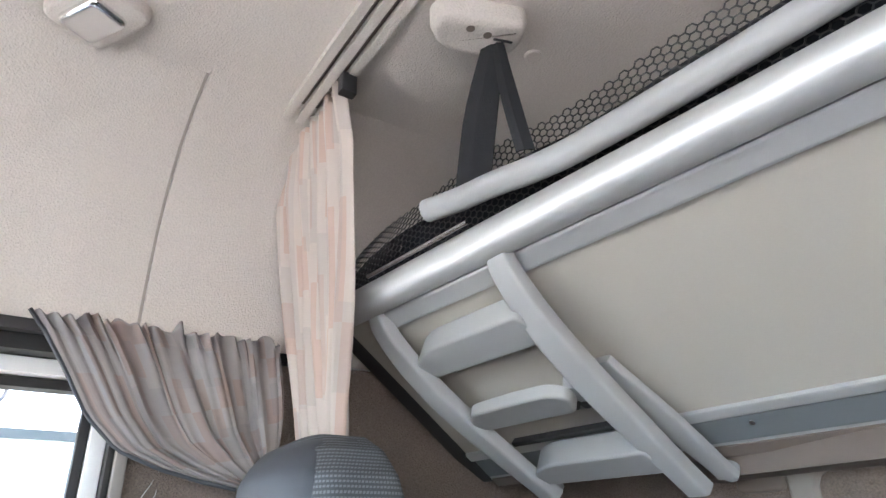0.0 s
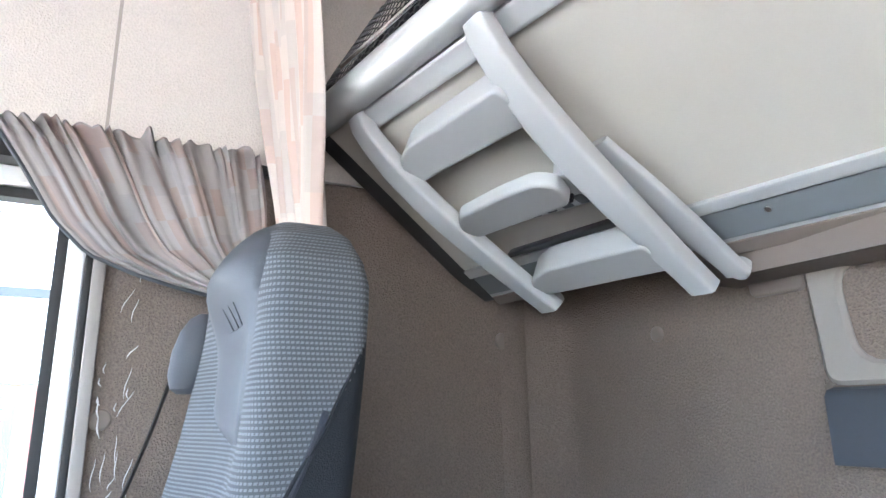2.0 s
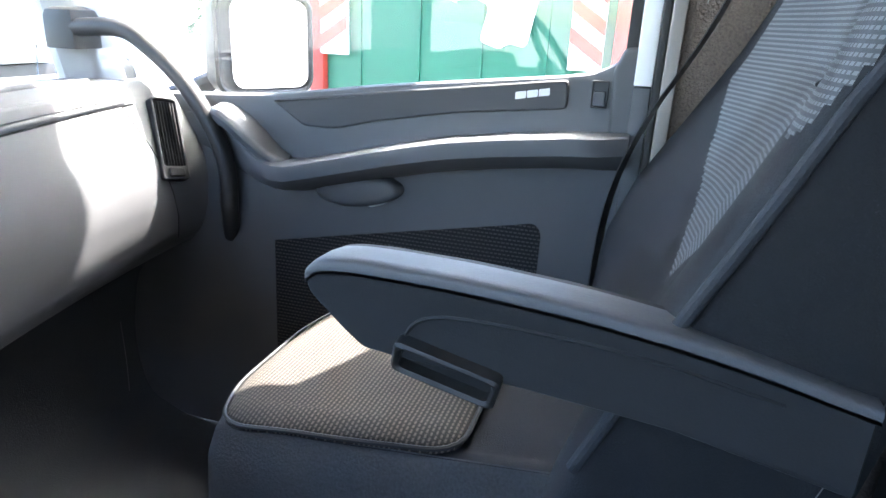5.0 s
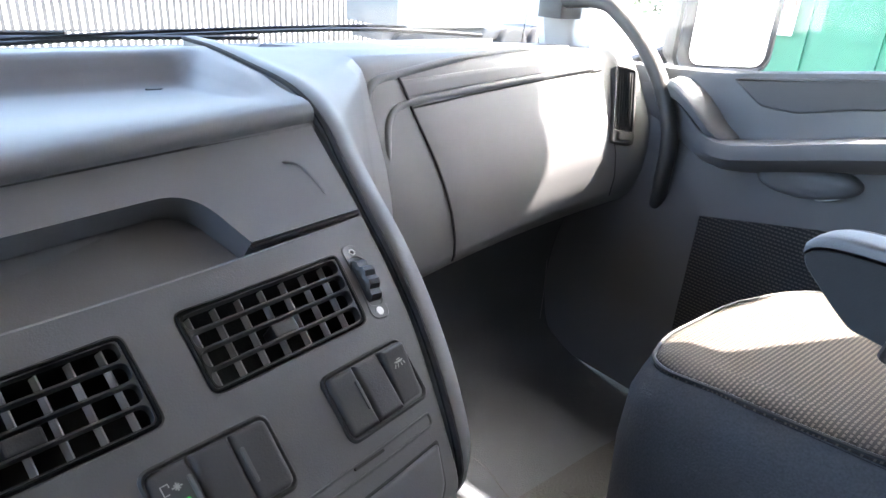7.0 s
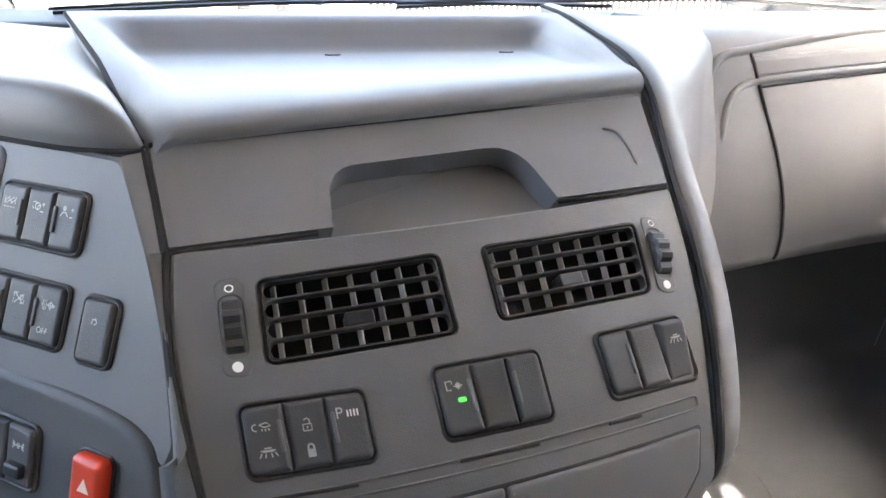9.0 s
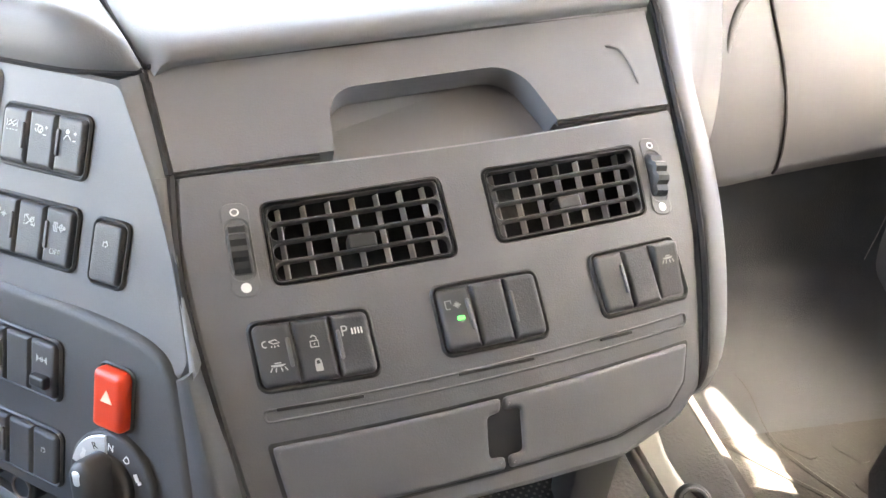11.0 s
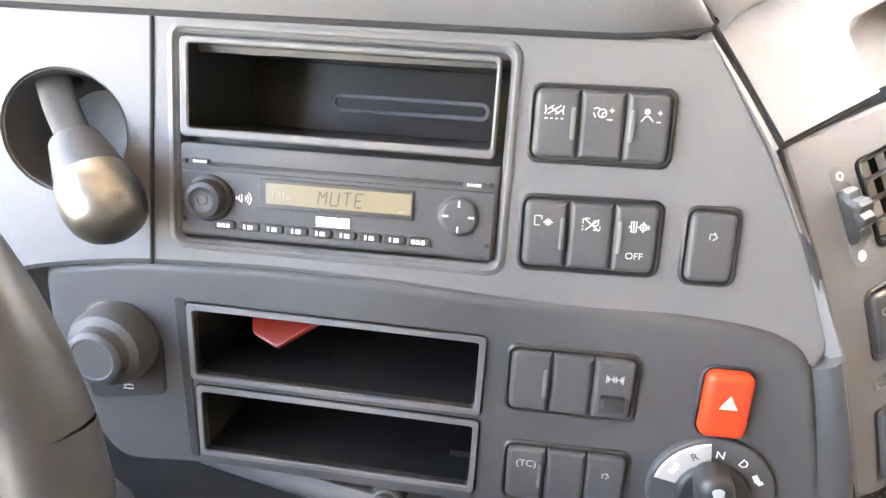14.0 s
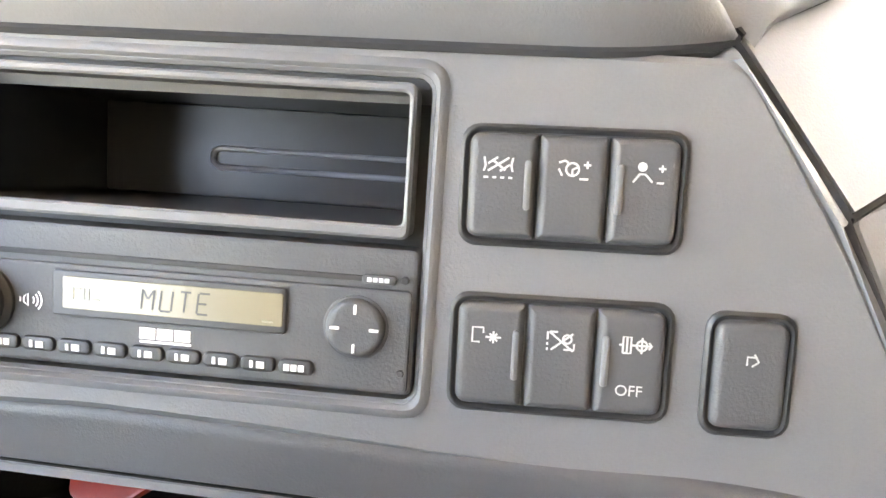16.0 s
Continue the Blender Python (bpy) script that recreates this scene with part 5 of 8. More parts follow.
def thumb_wheel(u, v, lean):
    mm = VENTS @ Matrix.Translation((u, v, 0)) @ Matrix.Rotation(radians(lean), 4, "Z")
    bm = bmesh.new()
    pan(bm, mm, rrect(-0.0082, -0.0290, 0.0082, 0.0300, 0.006), rrect(-0.0064, -0.0190, 0.0064, 0.0190, 0.0055), 0.0008, -0.006, -0.01, 0.0008)
    w = part("thumb_wheel", bm, DASH, dash, "black ribbed thumb wheel beside an air vent")
    bm = bmesh.new()
    n = 36
    prof = [(0.019 + (0.0013 if k % 3 else -0.0009), 2 * math.pi * k / n) for k in range(n)]
    rings(bm, [[mm @ Vector((x, r * s * math.cos(a), r * s * math.sin(a) - 0.0100)) for r, a in prof] for x, s in ((-0.0060, 0.88), (-0.0045, 1), (0.0045, 1), (0.0060, 0.88))])
    part("wheel", bm, BLACK, w)
    bm = bmesh.new()
    tube(bm, [mm @ Vector((0.0022 * math.cos(a), 0.0235 + 0.0022 * math.sin(a), 0.001)) for a in np.linspace(0, 2 * math.pi, 16)], 0.0005, 5, False)
    slab(bm, mm, disc(0, -0.0235, 0.003, 14), 0.0006, 0.0013, 0.0002, 1)
    part("print", bm, PRINT, w)


thumb_wheel(0.0315, -0.0530, 0)
thumb_wheel(0.3178, -0.0460, -10)
switch_block(VENTS, 0.0292, -0.1340, 0.0945, -0.0985, (("r", "lamp", "lamp2", 0), ("", "unlock", "lock2", 0), ("l", "", "", 0)), "three black rocker switches with lamp, lock and P signs")
label_text("lettering", "P", VENTS, 0.0795, -0.1090, 0.0045, 0.0085, dash)
bm = bmesh.new()
ticks(bm, VENTS, [(0.0835 + 0.0018 * k, -0.1112, 0.0844 + 0.0018 * k, -0.1076) for k in range(4)], 0.0045)
part("symbol", bm, PRINT, dash, smooth=False)
switch_block(VENTS, 0.1368, -0.1312, 0.2030, -0.0932, (("r", "truck", "", -7), ("", "", "", 0), ("l", "", "", 0)), "three black rocker switches, one with a green lamp")
LED = bpy.data.materials.new("green_lamp")
LED.use_nodes = True
LED.node_tree.nodes["Principled BSDF"].inputs["Base Color"].default_value = (0.02, 0.5, 0.08, 1)
LED.node_tree.nodes["Principled BSDF"].inputs["Emission Color"].default_value = (0.02, 1.0, 0.12, 1)
LED.node_tree.nodes["Principled BSDF"].inputs["Emission Strength"].default_value = 0.06
bm = bmesh.new()
slab(bm, VENTS, rrect(0.1468, -0.1138, 0.1518, -0.1112, 0.001), 0.004, 0.0048, 0.0003)
part("green_lamp", bm, LED, dash)
switch_block(VENTS, 0.2466, -0.1288, 0.3120, -0.0915, (("r", "", "", 0), ("", "", "", 0), ("", "beam", "", 14)), "three black rocker switches, one with a lamp sign")
# finger slot and drawer
bm = bmesh.new()
slot = rpoly([(0.026, -0.1525), (0.306, -0.1475), (0.3075, -0.1385), (0.026, -0.1445)], 0.004, 4)
pan(bm, VENTS, slot, inset(slot, 0.0016), 0.0018, -0.002, -0.004, 0.0008)
slice_up(bm)
part("finger_slot", bm, DASH, dash)
for a, b in ((0.034, 0.083), (0.1407, 0.190), (0.238, 0.262)):
    bm = bmesh.new()
    slab(bm, VENTS, rrect(a, -0.1475 + (a + b) / 2 * 0.018, b, -0.1457 + (a + b) / 2 * 0.018, 0.0008), 0.0005, 0.0022, 0.0003)
    part("slit", bm, RUBBER, dash)
bm = bmesh.new()
slab(bm, VENTS, rpoly([(0.0262, -0.2062), (0.236, -0.2005), (0.278, -0.1925), (0.294, -0.180), (0.3040, -0.1555), (0.0245, -0.1628)], 0.003, 3), -0.004, 0.0002, 0.0001, 1)
slice_up(bm)
part("drawer_gap", bm, BLACK, dash)
bm = bmesh.new()
slab(bm, VENTS, rpoly([(0.0290, -0.2040), (0.1560, -0.2010), (0.1570, -0.1935), (0.1480, -0.1932), (0.1475, -0.1905), (0.1515, -0.1700), (0.1605, -0.1690), (0.1625, -0.1612), (0.0268, -0.1648)], 0.0030, 3), -0.006, 0.004, 0.0025, 3)
slice_up(bm)
part("drawer_front", bm, DASH, dash)
bm = bmesh.new()
slab(bm, VENTS, rpoly([(0.1640, -0.1612), (0.1630, -0.1685), (0.1725, -0.1685), (0.1735, -0.1700), (0.1695, -0.1930), (0.1590, -0.1935), (0.1585, -0.2008), (0.234, -0.1985), (0.276, -0.1910), (0.2915, -0.1790), (0.3010, -0.1573)], 0.0030, 3), -0.006, 0.004, 0.0025, 3)
slice_up(bm)
part("drawer_front", bm, DASH, dash)
bm = bmesh.new()
box(bm, (0.144, -0.200, -0.03), (0.178, -0.165, -0.018), VENTS)
part("latch_recess", bm, BLACK, dash)
for ob in [o for o in bpy.data.objects if o not in built_before and o.type == "MESH"]:
    for vt in ob.data.vertices:
        vt.co = bowed(vt.co)

# slanted band between the vents and the top tray, with its notch
VL, VR, CL, CR = Vector((0.0, 0.0, 1.0)), Vector((0.343, 0.0645, 1.001)), Vector((-0.015, 0.054, 1.045)), Vector((0.362, 0.172, 1.041))


def band(s, t, out=0.0):
    a, b = VL.lerp(VR, s), CL.lerp(CR, s)
    n = (VR - VL).cross(CL - VL).normalized()
    return a.lerp(b, t) + n * out


NOTCH = [(u / 0.36, v / 0.07) for u, v in rpoly([(0.0995, 0.001), (0.1010, 0.0405), (0.2357, 0.0415), (0.2626, 0.001)], [0, 0.020, 0.024, 0], 8)]
bm = bmesh.new()
poly = [(0.004, 0.02)] + NOTCH + [(0.992, 0.02), (0.992, 0.98), (0.004, 0.98)]
rings(bm, [[band(s, t, -0.022) for s, t in poly], [band(s, t, 0.002) for s, t in poly], ], True, True)
part("band", bm, DASH, dash, "", True, 25)
bm = bmesh.new()
rings(bm, [[band(s, t, -0.04) for s, t in poly[0:1] + poly[-3:]], [band(s, t, -0.020) for s, t in poly[0:1] + poly[-3:]]])
part("band_back", bm, DASH, dash)
for crease in ([(0.872, 0.66), (0.905, 0.60), (0.925, 0.42), (0.935, 0.22)], [(0.10, 0.86), (0.088, 0.70), (0.098, 0.40), (0.104, 0.22)]):
    bm = bmesh.new()
    tube(bm, smooth_path([band(s, t, 0.0012) for s, t in crease], 4), [0.0004] + [0.0016] * 11 + [0.0004], 6)
    part("crease", bm, DASH, dash)

# top tray of the centre console
bm = bmesh.new()
BL, BR = Vector((-0.200, 0.50, 1.060)), Vector((0.398, 0.50, 1.066))
rows = []
for k, z in ((0.0, 1.043), (-0.012, 1.048), (-0.014, 1.052), (-0.006, 1.056), (0.02, 1.0595), (0.07, 1.0605), (0.15, 1.058), (0.25, 1.053), (0.4, 1.046), (0.6, 1.038), (0.74, 1.033), (0.82, 1.030), (0.86, 1.0305), (0.89, 1.035), (0.925, 1.047), (0.955, 1.057), (0.98, 1.0615), (1.0, 1.063), (1.06, 1.061)):
    row = []
    for s in np.linspace(0, 1, 49):
        p = CL.lerp(CR, s).lerp(BL.lerp(BR, s), k)
        e = min(s, 1 - s)
        rim = max(0.0, min(1.0, (0.09 - e) / 0.055)) if s > 0.5 else max(0.0, min(1.0, (0.11 - e) / 0.07))
        rim = rim * rim * (3 - 2 * rim)
        p.z = z + (max(z, 1.0635) - z) * rim * min(1.0, max(0.0, (k - 0.12) / 0.2))
        if s < 0.045:
            p.z -= 0.013 * (1 - s / 0.045) ** 2 * (1 - min(1.0, max(0.0, k) / 0.4))
        row.append(p)
    rows.append(row)
rows.append([Vector((p.x * 1.1, 0.80, 1.03)) for p in rows[-1]])
sheet(bm, rows, (0, 0, -0.012))
part("top_tray", bm, DASH, dash, "", True, 60)
TRAY_L = [r[0].copy() for r in rows[3:]]


def at_y(run, y):
    return Vector([np.interp(y, [p.y for p in run], [p[i] for p in run]) for i in range(3)])


bm = bmesh.new()
ends = []
for y in np.linspace(0.062, 0.66, 22):
    a, b = at_y(HOOD_R, y), at_y(TRAY_L, max(y, 0.056))
    a.y = b.y = y
    ends.append(b)
    rowf = [a.lerp(b, k) + Vector((0, 0, -(0.014 + 0.022 * max(0.0, 1 - (y - 0.062) / 0.10)) * math.sin(math.pi * k) ** 0.6)) for k in (0, 0.15, 0.35, 0.5, 0.65, 0.85, 1)]
    if len(ends) == 1:
        rows.append([p + Vector((0, -0.006, -0.035)) for p in rowf])
    rows.append(rowf)
sheet(bm, rows[-23:], (0, 0, -0.01))
part("hood_flank", bm, DASH, dash, "", True, 60)
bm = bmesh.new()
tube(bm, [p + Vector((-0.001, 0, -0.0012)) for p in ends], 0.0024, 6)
part("groove", bm, GROOVE_SHADE, dash)
for s in (0.475, 0.85):
    p = CL.lerp(CR, s).lerp(BL.lerp(BR, s), 0.78)
    bm = bmesh.new()
    slab(bm, Matrix.Translation((p.x, p.y, 1.0322)), disc(0, 0, 0.006, 14, 0.009), -0.004, 0.0012, 0.0004, 1)
    part("screw_hole", bm, BLACK, dash)

# passenger side: a curved face, with the glovebox lid in it
PROF = [(0.80, 1.030), (0.66, 1.043), (0.56, 1.049), (0.50, 1.046), (0.472, 1.034), (0.455, 1.012), (0.446, 0.990), (0.438, 0.972), (0.424, 0.945), (0.404, 0.905), (0.390, 0.865), (0.383, 0.825), (0.384, 0.775), (0.394, 0.735), (0.416, 0.708), (0.46, 0.692), (0.56, 0.66), (0.66, 0.50), (0.70, 0.34)]
prof_d = np.r_[0, np.cumsum([math.dist(a, b) for a, b in zip(PROF, PROF[1:])])]


def face(x, d, out=0.0):
    y, z = np.interp(d, prof_d, [p[0] for p in PROF]), np.interp(d, prof_d, [p[1] for p in PROF])
    y2, z2 = np.interp(d + 0.012, prof_d, [p[0] for p in PROF]), np.interp(d + 0.012, prof_d, [p[1] for p in PROF])
    ty, tz = y2 - y, z2 - z
    ln = math.hypot(ty, tz) or 1
    k = max(0.0, (x - 0.70) / 0.42)
    lift = max(0.0, x - 0.667) * np.interp(d, [0.28, 0.40, 0.62], [0.0, 0.12, 0.185])
    return Vector((x, y - 0.055 * k * k + out * tz / ln, z + lift - out * ty / ln))


# right flank of the console, a rib along the groove that runs into the passenger side
GROOVE = [(0.44, 0.72, 1.05), (0.404, 0.51, 1.064), (0.390, 0.36, 1.0635), (0.379, 0.245, 1.0605), (0.371, 0.176, 1.046), (0.360, 0.120, 1.022), (0.349, 0.066, 1.000), (0.349, 0.029, 0.972), (0.350, -0.006, 0.935), (0.349, -0.038, 0.892), (0.346, -0.062, 0.848), (0.335, -0.060, 0.825)]
groove = smooth_path(GROOVE, 4)
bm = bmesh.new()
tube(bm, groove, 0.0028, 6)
part("groove", bm, GROOVE_SHADE, dash)
bm = bmesh.new()
rows = []
for i, p in enumerate(groove):
    s = i / (len(groove) - 1)
    lowz = max(0.0, min(1.0, (1.045 - p.z) / 0.15))
    far = face(0.60, np.interp(s, [0, 0.27, 0.36, 0.55, 0.73, 0.9, 1.0], [prof_d[1], prof_d[3], prof_d[4], prof_d[7], prof_d[10], prof_d[13], prof_d[15]]))
    row = [p + Vector((0.001, 0.002, -0.002)), p + Vector((0.005, 0.002, 0.002)), p + Vector((0.014, 0.006, 0.003 - 0.002 * lowz)), p + Vector((0.026, 0.018, 0.001 - 0.004 * lowz)), p + Vector((0.036 + 0.004 * lowz, 0.036, -0.006 * (1 + lowz)))]
    a = row[-1]
    t1 = Vector((0.045, 0.16, -0.02 * lowz))
    for k in (0.2, 0.4, 0.6, 0.8, 1.0):
        q = a.lerp(far, k)
        sag = 4 * k * (1 - k)
        q += Vector((-0.05, 0.03, 0)) * sag * lowz + Vector((0, 0, -0.006)) * sag * (1 - lowz)
        row.append(q)
    rows.append(row)
sheet(bm, rows, (0, 0.0, -0.01))
part("console_flank", bm, DASH, dash, "", True, 70)
# flank between radio panel and vent panel
bm = bmesh.new()
CS_A = [RADIO @ Vector(p) for p in ((0.132, 0.0695, 0.0002), (0.1535, 0.0255, 0.0002), (0.1735, -0.028, 0.0002), (0.1775, -0.042, 0.0))]
CS_B = [vent_at(*p) for p in ((0.0005, 0.0, -0.004), (0.0, -0.05, -0.004), (0.0008, -0.095, -0.004), (0.0016, -0.112, -0.004))]
out_w = RADIO.to_3x3() @ Vector((0.6, 0, 0.8))
sheet(bm, [[a.lerp(b, k) + out_w * 0.009 * math.sin(math.pi * k) * (0.1 + 0.9 * j / 3) for j, (a, b) in enumerate(zip(CS_A, CS_B))] for k in np.linspace(0, 1, 7)], (0, 0.02, -0.01))
part("corner_strip", bm, DASH, dash)
bm = bmesh.new()
CS_A = [LOW @ Vector(p) for p in ((0.171, -0.041, -0.002), (0.180, -0.075, -0.002), (0.1885, -0.11, -0.002), (0.187, -0.158, -0.004))]
CS_B = [vent_at(*p) for p in ((0.0006, -0.113, -0.003), (0.003, -0.14, -0.003), (0.006, -0.17, -0.003), (0.009, -0.208, -0.003))]
sheet(bm, [[a.lerp(b, k) + out_w * 0.011 * math.sin(math.pi * k) for a, b in zip(CS_A, CS_B)] for k in np.linspace(0, 1, 7)], (0, 0.02, -0.01))
part("corner_strip", bm, DASH_DARK, dash)
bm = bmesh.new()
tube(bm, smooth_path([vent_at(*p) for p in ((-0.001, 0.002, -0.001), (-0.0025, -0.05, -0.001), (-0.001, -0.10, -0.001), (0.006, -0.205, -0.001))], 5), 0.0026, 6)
part("groove", bm, GROOVE_SHADE, dash)
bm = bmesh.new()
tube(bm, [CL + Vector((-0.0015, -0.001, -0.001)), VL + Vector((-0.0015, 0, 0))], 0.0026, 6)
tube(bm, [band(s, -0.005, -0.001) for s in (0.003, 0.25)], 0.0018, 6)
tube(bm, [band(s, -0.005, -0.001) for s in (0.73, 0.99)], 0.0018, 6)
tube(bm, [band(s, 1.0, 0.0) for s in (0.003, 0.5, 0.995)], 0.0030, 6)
part("seam", bm, GROOVE_SHADE, dash)
bm = bmesh.new()
sheet(bm, [[a.lerp(b, k) + out_w * 0.0008 * math.sin(math.pi * k) for a, b in zip([RADIO @ Vector(p) for p in ((0.096, 0.1215, 0.0002), (0.1145, 0.095, 0.0002), (0.132, 0.0695, 0.0002))], [CL + Vector((-0.002, -0.001, -0.002)), CL.lerp(VL, 0.5) + Vector((-0.001, 0, 0)), VL + Vector((-0.001, 0, 0))])] for k in np.linspace(0, 1, 7)], (0, 0.02, -0.01))
part("corner_strip", bm, DASH, dash)
# body below the console faces
bm = bmesh.new()
sheet(bm, [[Vector((0.035, -0.105, 0.812)), Vector((0.15, -0.09, 0.808)), Vector((0.30, -0.06, 0.822))], [Vector((0.0, 0.05, 0.80)), Vector((0.15, 0.08, 0.80)), Vector((0.29, 0.10, 0.80))], [Vector((0.0, 0.3, 0.62)), Vector((0.15, 0.3, 0.62)), Vector((0.34, 0.3, 0.62))], [Vector((0.0, 0.5, 0.4)), Vector((0.15, 0.5, 0.4)), Vector((0.36, 0.5, 0.4))]], (0, 0.01, 0))
part("console_underside", bm, DASH_DARK, dash)


fine = sorted(set([round(d, 4) for d in np.linspace(0, prof_d[15], 50)]))
bm = bmesh.new()
KICK = smooth_path([(0, 0.452, 0.694), (0, 0.53, 0.655), (0, 0.555, 0.56), (0, 0.545, 0.46), (0, 0.50, 0.425), (0, 0.43, 0.402), (0, 0.33, 0.394), (0, 0.20, 0.3935)], 5)
sheet(bm, [[Vector((x, p.y - 0.05 * max(0.0, (x - 0.95) / 0.17) ** 2, p.z + 0.185 * max(0.0, x - 0.667) * float(np.interp(p.z, [0.60, 0.69], [0, 1])))) for x in np.linspace(0.36, 1.116, 14)] for p in KICK], (0, 0.02, -0.004))
part("kick_panel", bm, make_mat("footwell_carpet", (0.060, 0.064, 0.071), 0.85, bump=0.0008, size=420, vary=0.3, stain=0.2, spec=0.2), dash, "dark carpeted footwell panel")
bm = bmesh.new()
sheet(bm, [[face(x, d) for x in np.linspace(0.60, 1.118, 22)] for d in fine], (0, 0.02, -0.01))
part("passenger_panel", bm, DASH, dash, "", True, 60)
D0 = prof_d[7]


def lid(x0, x1, d0, d1, lean, name, thick=0.0035):
    bm = bmesh.new()
    rows, top = [], []
    ds = np.linspace(d0, d1, 18)
    for k, d in enumerate(ds):
        f = k / 17
        rows.append([face(x0 + lean[0] * f + (x1 + lean[1] * f - x0 - lean[0] * f) * s, d, thick - (0.0022 if k in (0, 17) or s in (0.0, 1.0) else 0)) for s in np.linspace(0, 1, 14)])
    sheet(bm, rows, (0, 0.004, -0.002))
    return part(name, bm, DASH, dash, "", True, 60)


lid(0.669, 1.022, D0 - 0.006, prof_d[13], (0.060, 0.034), "glovebox_lid", 0.004)
lid(0.655, 1.04, 0.352, 0.379, (0.006, 0.004), "glovebox_upper_strip", 0.002)
bm = bmesh.new()
tube(bm, [face(0.669 + 0.060 * f - 0.0015, D0 - 0.006 + (prof_d[13] - D0 + 0.006) * f, 0.0008) for f in np.linspace(-0.20, 1.05, 20)], 0.0022, 6)
tube(bm, [face(1.022 + 0.034 * f + 0.0015, D0 - 0.006 + (prof_d[13] - D0 + 0.006) * f, 0.0008) for f in np.linspace(0, 1.0, 20)], 0.0012, 6)
tube(bm, [face(x, D0 - 0.0085, 0.0012) for x in np.linspace(0.668, 1.045, 20)], 0.0015, 6)
part("seam", bm, GROOVE_SHADE, dash)
# two rounded ledges over the lid, turning down at its hinge end and fading into the panel
for run, r in (([(1.03, 0.293, 0.0), (0.90, 0.308, 0.0), (0.77, 0.327, 0.0), (0.66, 0.342, 0.0), (0.620, 0.349, 0.0), (0.600, 0.364, 0.0), (0.592, 0.384, -0.001), (0.588, 0.410, -0.006)], 0.0062), ([(1.03, 0.386, 0.0), (0.87, 0.386, 0.0), (0.75, 0.385, 0.0), (0.668, 0.386, 0.0), (0.638, 0.394, 0.0), (0.622, 0.412, 0.0), (0.613, 0.440, -0.001), (0.609, 0.470, -0.006)], 0.0052)):
    bm = bmesh.new()
    tube(bm, smooth_path([face(*p) for p in run], 6), r, 12)
    part("raised_edge", bm, DASH, dash)
# narrow upright vent at the door end
bm = bmesh.new()
NV = frame_of(face(1.068, D0 + 0.062, 0.006), (0.93, -0.28, 0), (0.0, 0.42, 0.9), -10)
pan(bm, NV, rrect(-0.0225, -0.074, 0.0225, 0.060, 0.005), rrect(-0.0180, -0.052, 0.0180, 0.056, 0.003), 0.004, -0.012, -0.02, 0.001)
nv = part("air_vent", bm, BLACK, dash, "tall narrow black air vent at the door end")
for k in range(7):
    bm = bmesh.new()
    slab(bm, NV @ Matrix.Translation((-0.0150 + 0.0050 * k, 0.002, 0)) @ Matrix.Rotation(radians(20), 4, "Y"), rrect(-0.0006, -0.053, 0.0006, 0.053, 0.0005, 1), -0.01, 0.0015, 0.0003, 1)
    part("slat", bm, BLACK, nv)
bm = bmesh.new()
slab(bm, NV, rrect(-0.013, -0.070, 0.013, -0.056, 0.003), 0.003, 0.010, 0.002)
part("tab", bm, BLACK, nv)
# defroster grille on the end of the dashboard top
bm = bmesh.new()
GR = frame_of((1.06, 0.455, 1.040), (0.88, -0.47, 0), (0.47, 0.88, 0.12))
pan(bm, GR, rrect(-0.028, -0.04, 0.028, 0.04, 0.006), rrect(-0.024, -0.036, 0.024, 0.036, 0.004), 0.002, -0.006, -0.012, 0.001)
gr = part("side_grille", bm, DASH, dash)
for k in range(6):
    bm = bmesh.new()
    slab(bm, GR, rrect(-0.023, -0.032 + 0.012 * k, 0.023, -0.028 + 0.012 * k, 0.001, 2), -0.006, 0.0015, 0.0006, 1)
    part("slat", bm, DASH, gr)

# ---- passenger door ----
door = thing("door_1", (DOOR_X, 0.1, FLOOR_Z), "dark grey truck door trim with armrest ledge and open window view", "door", kind="structure")


def sill(y):
    return np.interp(-y, [-0.70, -0.30, -0.216, -0.015, 0.251, 0.290, 0.318, 0.345], [1.02, 1.041, 1.046, 1.076, 1.107, 1.114, 1.128, 1.150])


def ledge(y):
    return np.interp(-y, [-0.34, -0.23, -0.19, -0.15, -0.10, -0.05, 0.0, 0.05, 0.10, 0.18, 0.267, 0.35], [1.0, 0.945, 0.939, 0.944, 0.956, 0.969, 0.982, 0.994, 1.005, 1.017, 1.027, 1.031])


bm = bmesh.new()
ys = np.linspace(0.70, -0.345, 54)
# section from sill down: (inward offset, z)
rows = []
for y in ys:
    s, l = sill(y), ledge(y)
    gap = s - l
    f = np.interp(y, [-0.35, -0.30, 0.15, 0.28], [0.6, 1, 1, 0.1])
    rows.append([(DOOR_X + o, y, z) for o, z in ((0.06, s - 0.006), (0.012, s - 0.001), (0.004, s - 0.004), (0.0, s - 0.012), (-0.002, s - gap * 0.75), (-0.006 * f, l + 0.006), (-0.066 * f, l + 0.007), (-0.072 * f, l + 0.0045), (-0.074 * f, l - 0.002), (-0.072 * f, l - 0.018), (-0.048 * f, l - 0.036), (-0.008 * f, l - 0.046), (-0.008, l - 0.075), (-0.016, 0.80), (-0.022, 0.60), (-0.012, FLOOR_Z + 0.02))])
sheet(bm, rows, (0.05, 0, -0.004))
part("door_trim", bm, DOOR, door, "", True, 32)
